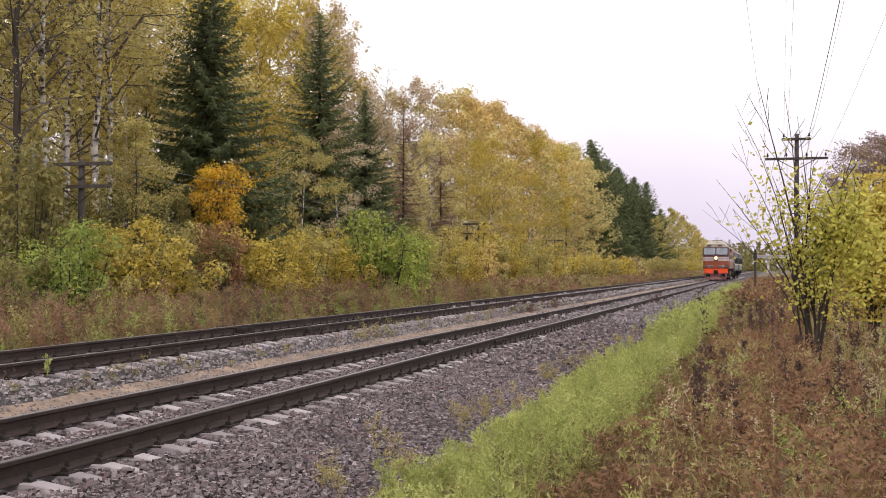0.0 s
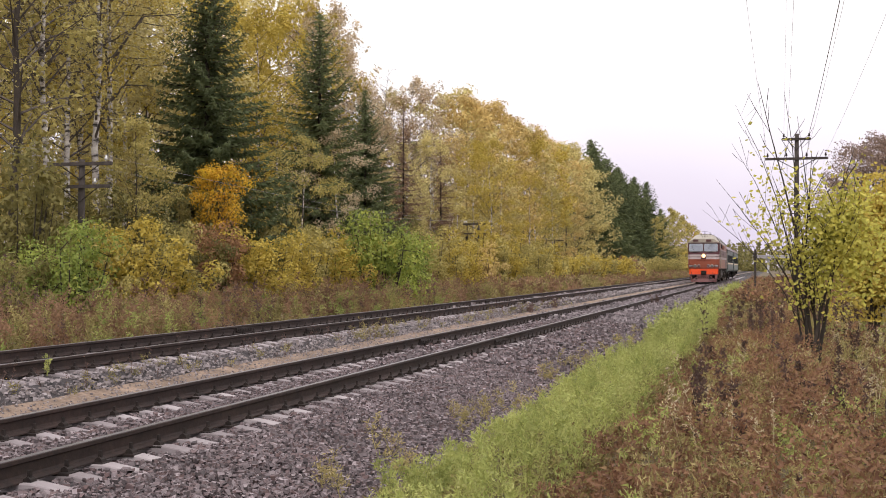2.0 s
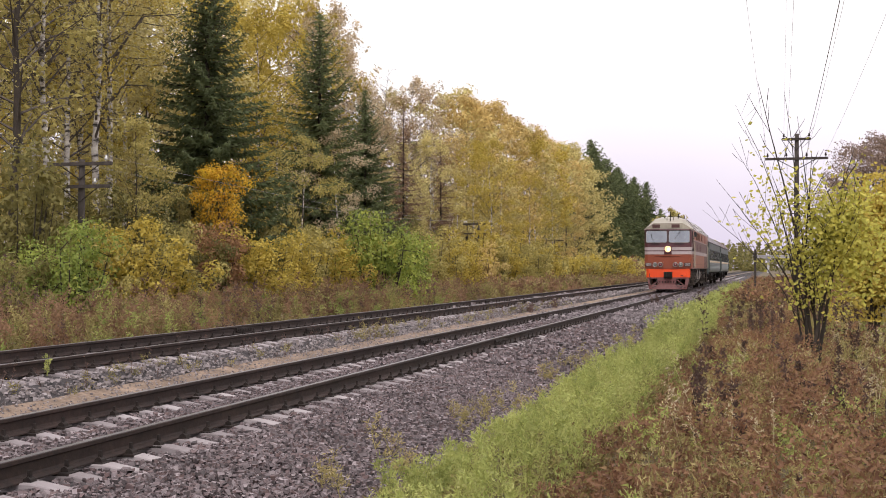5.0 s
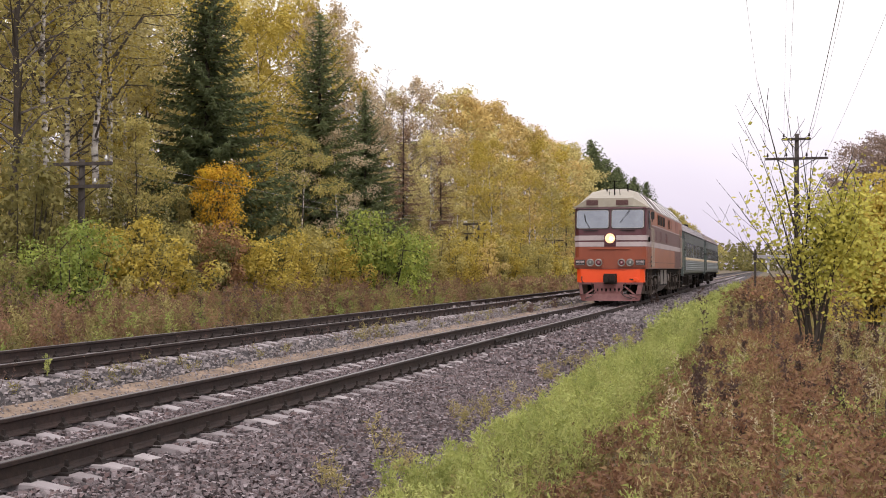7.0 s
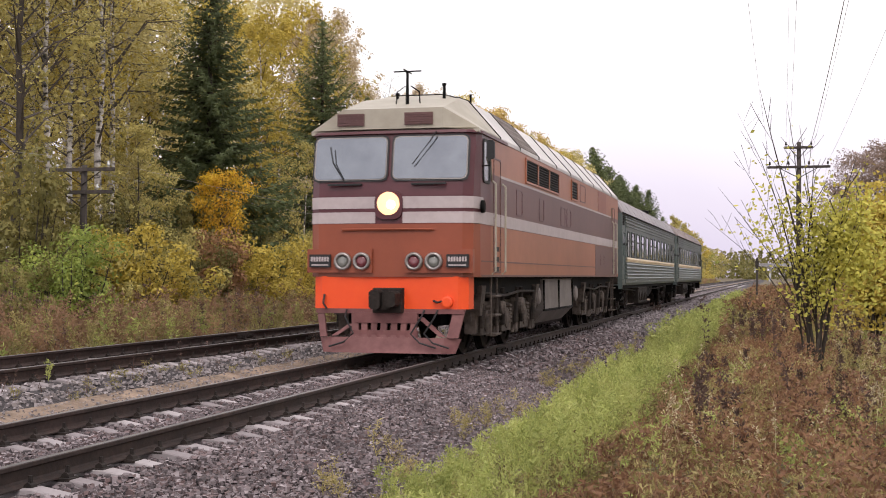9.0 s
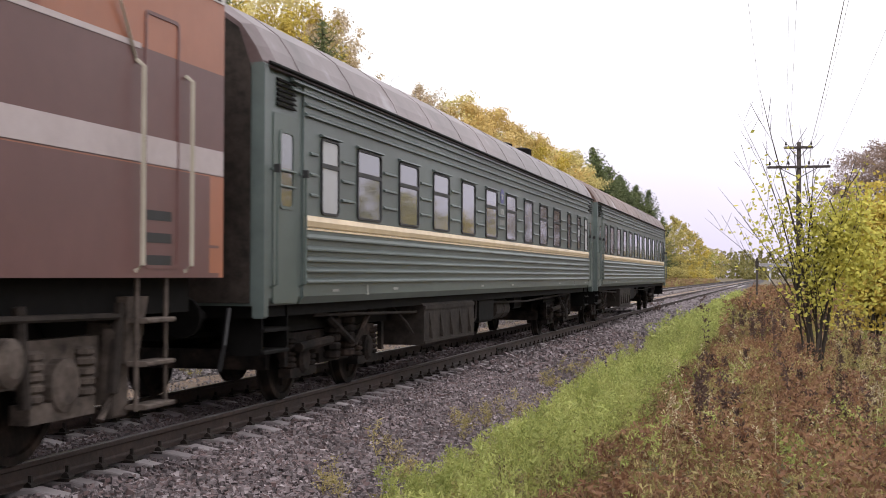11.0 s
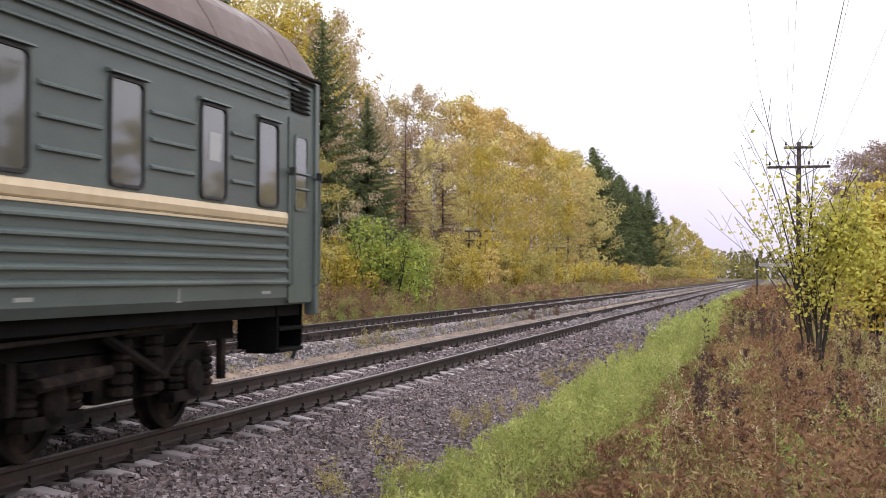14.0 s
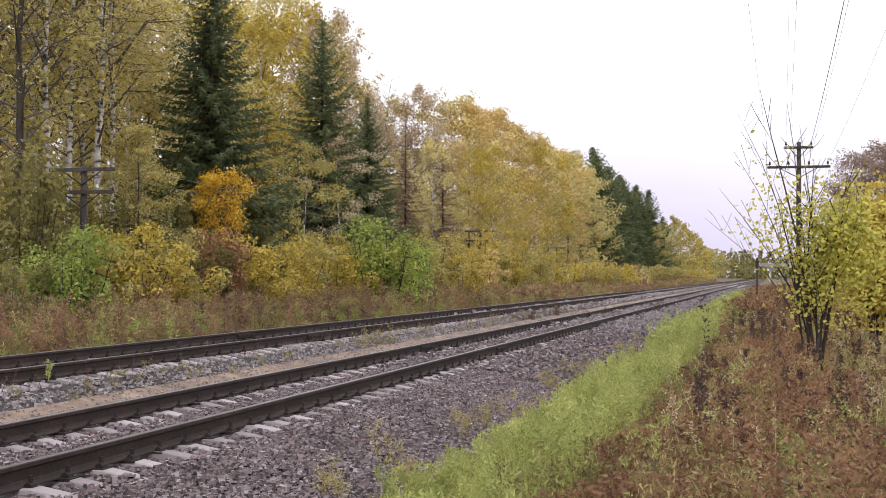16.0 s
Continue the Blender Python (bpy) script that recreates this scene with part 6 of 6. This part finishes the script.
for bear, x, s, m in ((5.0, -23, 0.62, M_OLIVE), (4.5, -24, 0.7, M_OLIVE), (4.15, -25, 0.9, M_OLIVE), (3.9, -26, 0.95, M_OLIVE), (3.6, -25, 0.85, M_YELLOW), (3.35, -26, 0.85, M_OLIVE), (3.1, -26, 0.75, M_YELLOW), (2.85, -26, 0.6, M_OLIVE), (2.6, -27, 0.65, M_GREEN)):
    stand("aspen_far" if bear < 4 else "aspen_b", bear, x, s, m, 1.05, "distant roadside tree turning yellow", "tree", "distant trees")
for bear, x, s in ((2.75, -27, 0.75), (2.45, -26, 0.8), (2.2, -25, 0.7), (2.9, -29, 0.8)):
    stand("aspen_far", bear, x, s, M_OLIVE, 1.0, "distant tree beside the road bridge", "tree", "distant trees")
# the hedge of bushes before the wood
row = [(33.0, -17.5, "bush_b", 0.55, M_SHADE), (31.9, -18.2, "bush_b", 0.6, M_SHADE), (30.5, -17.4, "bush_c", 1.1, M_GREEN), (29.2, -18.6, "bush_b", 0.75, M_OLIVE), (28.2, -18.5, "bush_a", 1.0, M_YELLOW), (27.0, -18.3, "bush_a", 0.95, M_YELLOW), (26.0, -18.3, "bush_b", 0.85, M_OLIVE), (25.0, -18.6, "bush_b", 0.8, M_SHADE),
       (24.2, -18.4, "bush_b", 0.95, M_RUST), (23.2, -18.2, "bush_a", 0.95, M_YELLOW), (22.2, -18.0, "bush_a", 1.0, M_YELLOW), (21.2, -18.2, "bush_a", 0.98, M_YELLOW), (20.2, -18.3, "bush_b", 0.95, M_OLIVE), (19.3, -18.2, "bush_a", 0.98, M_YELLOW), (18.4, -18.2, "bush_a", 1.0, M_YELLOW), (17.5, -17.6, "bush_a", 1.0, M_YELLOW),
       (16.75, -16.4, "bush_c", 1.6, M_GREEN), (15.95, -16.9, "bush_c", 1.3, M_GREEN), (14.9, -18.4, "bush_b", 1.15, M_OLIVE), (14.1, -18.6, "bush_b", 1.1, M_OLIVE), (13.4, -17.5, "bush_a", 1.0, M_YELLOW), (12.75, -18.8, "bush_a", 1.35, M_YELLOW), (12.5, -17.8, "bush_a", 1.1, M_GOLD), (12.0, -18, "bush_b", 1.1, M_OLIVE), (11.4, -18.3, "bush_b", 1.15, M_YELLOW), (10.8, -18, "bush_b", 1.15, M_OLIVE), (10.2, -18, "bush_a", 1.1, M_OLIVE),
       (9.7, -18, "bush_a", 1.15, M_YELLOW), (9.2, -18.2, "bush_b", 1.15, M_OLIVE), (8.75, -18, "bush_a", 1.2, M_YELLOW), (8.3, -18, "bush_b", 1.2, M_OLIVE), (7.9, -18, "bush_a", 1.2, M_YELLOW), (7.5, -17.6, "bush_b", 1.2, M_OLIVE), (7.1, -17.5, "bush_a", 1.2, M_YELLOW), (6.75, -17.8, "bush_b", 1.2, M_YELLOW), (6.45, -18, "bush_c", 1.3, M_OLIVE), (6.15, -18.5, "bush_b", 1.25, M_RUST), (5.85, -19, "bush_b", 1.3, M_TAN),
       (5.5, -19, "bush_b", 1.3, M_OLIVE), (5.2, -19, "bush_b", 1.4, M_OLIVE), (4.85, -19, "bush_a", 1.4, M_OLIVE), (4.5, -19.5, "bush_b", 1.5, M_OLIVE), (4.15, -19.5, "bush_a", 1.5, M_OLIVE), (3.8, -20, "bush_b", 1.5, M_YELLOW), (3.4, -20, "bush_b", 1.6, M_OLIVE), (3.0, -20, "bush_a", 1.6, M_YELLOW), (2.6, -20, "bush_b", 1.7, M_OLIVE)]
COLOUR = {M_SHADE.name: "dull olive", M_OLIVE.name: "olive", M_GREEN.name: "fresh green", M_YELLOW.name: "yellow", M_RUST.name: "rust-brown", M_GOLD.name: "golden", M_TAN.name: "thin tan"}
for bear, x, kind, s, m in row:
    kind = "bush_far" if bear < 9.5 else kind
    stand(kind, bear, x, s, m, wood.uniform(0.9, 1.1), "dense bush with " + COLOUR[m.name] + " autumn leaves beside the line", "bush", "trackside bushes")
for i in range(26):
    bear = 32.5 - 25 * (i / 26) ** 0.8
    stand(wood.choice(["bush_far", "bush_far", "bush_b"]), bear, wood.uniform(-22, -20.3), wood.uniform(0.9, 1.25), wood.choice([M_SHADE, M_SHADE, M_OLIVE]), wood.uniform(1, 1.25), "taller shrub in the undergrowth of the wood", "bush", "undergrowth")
# trees across the clearing, and the ones that stand behind the camera
for x, y, s, m in ((8.6, 128, 0.72, M_RUST), (10.4, 128, 0.78, M_RUST), (9.6, 135, 0.78, M_TAN), (11.8, 125, 0.8, M_RUST), (7.4, 140, 0.6, M_TAN), (13.5, 122, 0.8, M_RUST)):
    plant(TREES["bare_brown"], x, y, s * 1.25, x * 50, M_BROWNCROWN, 1.0, "bare brownish tree across the clearing", "tree", "trees across the clearing")
for i in range(22):
    plant(TREES["aspen_far"], 19 + max(0, -30 + i * 11) * 0.07 + wood.uniform(0, 5), -30 + i * 11, wood.uniform(0.5, 0.75), i * 70, wood.choice([M_OLIVE, M_YELLOW]), 1.0, "broad autumn tree behind the clearing", "tree", "trees across the clearing")


# far woods that close the view
def far_woods():
    rng = np.random.default_rng(21)
    cs = []
    for i in range(760):
        side = (0, 1, 2, 1, 1)[i % 5]
        if side == 0:
            x, y = rng.uniform(-60, -34), rng.uniform(60, 560)
        elif side == 1:
            x, y = rng.uniform(-170, 130), rng.uniform(680, 800)
        else:
            x, y = rng.uniform(45, 130), rng.uniform(-120, 650)
        h = rng.uniform(9, 17) * (1.0 if side != 2 else 0.8)
        n = 46
        k = rng.uniform(0, 1, n)
        r = 3.2 * np.sin(np.pi * (0.12 + 0.85 * k)) * np.sqrt(rng.uniform(0, 1, n))
        a = rng.uniform(0, 6.28, n)
        cs.append(np.stack([x + r * np.cos(a), y + r * np.sin(a), ground_z(x, y) + 0.5 + h * k], 1))
    c = np.concatenate(cs)
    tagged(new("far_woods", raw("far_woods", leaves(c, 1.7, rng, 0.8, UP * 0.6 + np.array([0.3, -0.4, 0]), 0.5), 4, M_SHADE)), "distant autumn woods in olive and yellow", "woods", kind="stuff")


far_woods()


# ---- telegraph poles and wires ----
def telegraph_pole(x, y, top, arms, label, turn=0.0):
    t = thing("telegraph_pole", label, "telegraph pole", "telegraph poles")
    t.location, t.rotation_euler = (x, y, 0), (0, 0, radians(turn))
    b = Build()
    g = ground_z(x, y) - 0.3
    b.tube([(0, 0, g), (0, 0, top * 0.6), (0.02, 0, top)], [0.13, 0.11, 0.085], 9)
    part("pole", b, M_WOOD, t, smooth=True)
    for z, w, pins in arms:
        a = Build()
        a.cbox(-w / 2, w / 2, -0.15, -0.06, z - 0.05, z + 0.05, 0.01)
        arm = part("crossarm", a, M_WOOD, t)
        for px in pins:
            i = Build()
            i.tube([(px, -0.1, z + 0.04), (px, -0.1, z + 0.14)], 0.012, 5)
            i.lathe((px, -0.1, z + 0.1), "z", [(0, 0.03), (0.02, 0.05), (0.06, 0.045), (0.075, 0.03), (0.12, 0.035), (0.14, 0.015)], 8)
            part("insulator", i, M_CERAMIC if x < 0 else M_IRON, arm, smooth=True)
        br = Build()
        br.tube([(-w * 0.3, -0.1, z - 0.04), (0, -0.1, z - 0.45)], 0.018, 4)
        br.tube([(w * 0.3, -0.1, z - 0.04), (0, -0.1, z - 0.45)], 0.018, 4)
        part("brace", br, M_IRON, t)
    return t


ARMS_R = [(6.72, 1.15, (-0.5, 0.5)), (5.92, 2.5, (-1.15, -0.4, 0.4, 1.15))]
POLES_R = [(0.62, 1.0), (1.02, 55.0), (2.04, 110.0)]
for x, y in POLES_R:
    if y > 20:
        telegraph_pole(x, y, 6.95, ARMS_R, "grey wooden telegraph pole with two crossarms in the clearing")
ARMS_L = [(4.5, 2.1, (-0.95, -0.8, 0.85)), (3.84, 1.95, (0.5,))]
POLES_L = [(-19.6, 34.1), (-19.6, 87.0), (-23.0, 140.0), (-19.6, -19.0)]
for x, y in POLES_L[:3]:
    telegraph_pole(x, y, 4.64, ARMS_L, "old dark wooden telegraph pole with white insulators among birches")


def wire(name, p, q, sag, r, label):
    b = Build()
    p, q = Vector(p), Vector(q)
    b.tube([p.lerp(q, k / 12) - Vector((0, 0, sag * 4 * (k / 12) * (1 - k / 12))) for k in range(13)], r, 4)
    tagged(part(name, b, M_WIRE), label, "wire", "overhead wires")


for (xa, ya), (xb, yb) in zip(POLES_R[:-1], POLES_R[1:]):
    for z, w, pins in ARMS_R:
        for p in pins:
            wire("overhead_wire", (xa + p, ya - 0.1, z + 0.22), (xb + p, yb - 0.1, z + 0.22), 0.35, 0.009 if p == 0.5 else 0.0035, "thin overhead telegraph wire")
for (xa, ya), (xb, yb) in zip([POLES_L[3]] + POLES_L[:2], POLES_L[:3]):
    for p in (-0.95, -0.8, 0.85):
        wire("overhead_wire", (xa + p, ya - 0.1, 4.72), (xb + p, yb - 0.1, 4.72), 0.5, 0.004, "thin overhead telegraph wire by the wood")


# ---- road bridge at the end of the line ----
def build_bridge():
    t = thing("road_bridge", "pale concrete road bridge over the distant tracks", "bridge")
    t.location = (0, 520, 0)
    b = Build()
    b.box(-6, 45, -5, 5, 5.4, 6.1)
    part("deck", b, M_CONCRETE, t)
    p = Build()
    p.box(-6, 45, -5.2, -4.9, 6.1, 6.5)
    part("parapet", p, M_CONCRETE, t)
    for x in (-1.2, 17.5):
        c = Build()
        c.box(x - 0.4, x + 0.4, -4, 4, -0.6, 4.9)
        c.prism([(x - 1.2, 5.4), (x + 1.2, 5.4), (x + 0.6, 4.9), (x - 0.6, 4.9)], -4.6, 4.6)
        part("pier", c, M_CONCRETE, t)


build_bridge()
post = Build()
post.tube([(-0.92, 78, -0.6), (-0.92, 78, 2.5)], [0.065, 0.06], 8)
post.cbox(-1.02, -0.82, 77.86, 77.9, 2.0, 2.35, 0.01)
tagged(part("marker_post", post, M_WOOD), "dark wooden marker post in the grass by the line", "post")


# ---- the leafy shrub by the clearing ----
def hero_shrub(name, x, y, stems, leaf_n, size, material, label, zones, seed):
    """Shrub of several leaning stems. stems: lean x, lean y, height, radius; zones: centre, spread and share of leaves."""
    rng = np.random.default_rng(seed)
    t = thing(name, label, "shrub")
    t.location = (x, y, ground_z(x, y) - 0.03)
    tips = []
    for lx, ly, h, r in stems:
        b = Build()
        base = np.array([rng.normal(0, 0.09), rng.normal(0, 0.09), -0.1])
        ks = np.linspace(0, 1, 7)
        pts = [base + np.array([lx * k ** (1.25 if r > 0.021 else 2.0) + 0.03 * math.sin(k * 7 + lx * 9), ly * k ** 1.2 + 0.03 * math.cos(k * 6), h * k]) for k in ks]
        b.tube(pts, [r * (1 - 0.88 * k) for k in ks], 6)
        for j in range(11):
            k = rng.uniform(0.25, 0.97)
            q0 = np.array([np.interp(k, ks, [p[i] for p in pts]) for i in range(3)])
            a = rng.uniform(0, 6.28)
            ln = rng.uniform(0.35, 0.95) * (1.2 - k)+0.1
            q1 = q0 + np.array([math.cos(a) * ln * 0.6, math.sin(a) * ln * 0.6, ln * rng.uniform(0.5, 1.1)])
            q2 = q1 + np.array([math.cos(a) * ln * 0.3, math.sin(a) * ln * 0.3, ln * rng.uniform(0.3, 0.6)])
            b.tube([q0, q1, q2], [r * 0.3 * (1.1 - k), r * 0.18, 0.003], 4)
            tips += [q1, q2, (q0 + q1) / 2]
        part("stem", b, M_BARK, t, smooth=True)
    P = np.array(tips)
    cs = []
    for c, s, share in zones:
        n = int(leaf_n * share)
        d = np.exp(-(((P - np.array(c)) / np.array(s)) ** 2).sum(1)) + 2e-5
        idx = rng.choice(len(P), n // 2, p=d / d.sum())
        cs.append(P[idx] + near_normal(rng, 0.12, (n // 2, 3)))
        cs.append(near_normal(rng, 0.5, (n - n // 2, 3)) * np.array(s) + np.array(c))
    c = np.concatenate(cs)
    c[:, 2] = np.maximum(c[:, 2], 0.6)
    part("foliage", raw("foliage", leaves(c, size, rng, 0.72, UP * 0.5 + np.array([0, -0.5, 0]), 0.6), 4, material), None, t)
    return t


M_SHRUB = leaf("shrub_leaf", (0.2912, 0.2912, 0.0672), (0.504, 0.4816, 0.1008), (0.7168, 0.6384, 0.1344), (0.8064, 0.7616, 0.336), scale=3.0)
hero_shrub("shrub", 0.66, 21.8, [(-1.5, 0.0, 3.3, 0.018), (-1.25, 0.1, 3.9, 0.018), (-1.7, 0.2, 2.8, 0.016), (-1.05, -0.1, 4.5, 0.018), (-0.9, 0.0, 4.9, 0.032), (-0.55, 0.2, 4.75, 0.025), (-0.3, 0.0, 4.3, 0.025), (0.1, 0.1, 3.7, 0.04), (0.45, -0.1, 3.5, 0.04), (0.85, 0.1, 3.1, 0.035), (0.25, 0.3, 3.2, 0.03), (-0.7, -0.2, 3.6, 0.02)],
           5600, 0.075, M_SHRUB, "young shrub with bare upper twigs and yellow-green leaves", [((0.55, 0, 2.1), (0.62, 0.6, 0.85), 0.72), ((-0.5, 0, 2.6), (0.5, 0.4, 0.8), 0.12), ((0.15, 0, 1.9), (0.5, 0.5, 0.6), 0.12), ((0.2, 0, 1.2), (0.6, 0.5, 0.3), 0.04)], 31)
hero_shrub("shrub", 2.05, 29.0, [(0.0, 0.1, 3.9, 0.04), (-0.5, 0.0, 3.2, 0.035), (0.6, 0.2, 3.6, 0.035), (0.3, -0.1, 3.9, 0.04), (-0.3, 0.4, 3.2, 0.03), (1.0, 0.2, 3.0, 0.03)],
           9000, 0.095, M_YELLOW, "full yellow-green shrub behind the bare-topped one", [((0.15, 0, 2.6), (0.95, 0.8, 1.15), 0.65), ((0.2, 0, 1.2), (1.1, 0.8, 0.8), 0.35)], 32)
hero_shrub("shrub", 3.1, 34.0, [(0.0, 0.1, 2.9, 0.04), (-0.5, 0.0, 2.4, 0.035), (0.6, 0.2, 2.6, 0.035), (-0.9, 0.2, 2.0, 0.03)],
           3500, 0.13, M_OLIVE, "low olive shrub at the edge of the clearing", [((0.0, 0, 1.4), (1.3, 0.8, 1.0), 1.0)], 33)


# ---- motion ----
def front_at(t):
    return 0.0044542 * t ** 3 - 0.148934 * t ** 2 - 13.8297 * t + 154.586


# small unevenness of the run, in metres
SWAY = {6.5: 0.3, 7.0: 0.22, 7.5: 0.3, 8.0: -0.15, 8.5: 0.1, 9.0: -0.32, 11.5: 0.06, 12.0: -0.03, 12.5: 0.08, 13.0: -0.2, 13.5: 0.04, 14.0: -0.24, 14.5: -0.3, 15.0: -0.4, 15.5: -0.4, 16.0: -0.4}


def motions():
    ticks = [0.5 * i for i in range(33)]
    for ob, back in TRAIN:
        walk(ob, [(t, pose(NEAR, front_at(t) + SWAY.get(t, 0.0) + back, 0)) for t in ticks])
    steps = [i / 30 for i in range(481)]
    for axle, y, r in AXLES:
        walk(axle, [(t, pose(0, y, r, math.degrees((154.586 - front_at(t)) / r) % 360, 0, 0)) for t in steps])


motions()
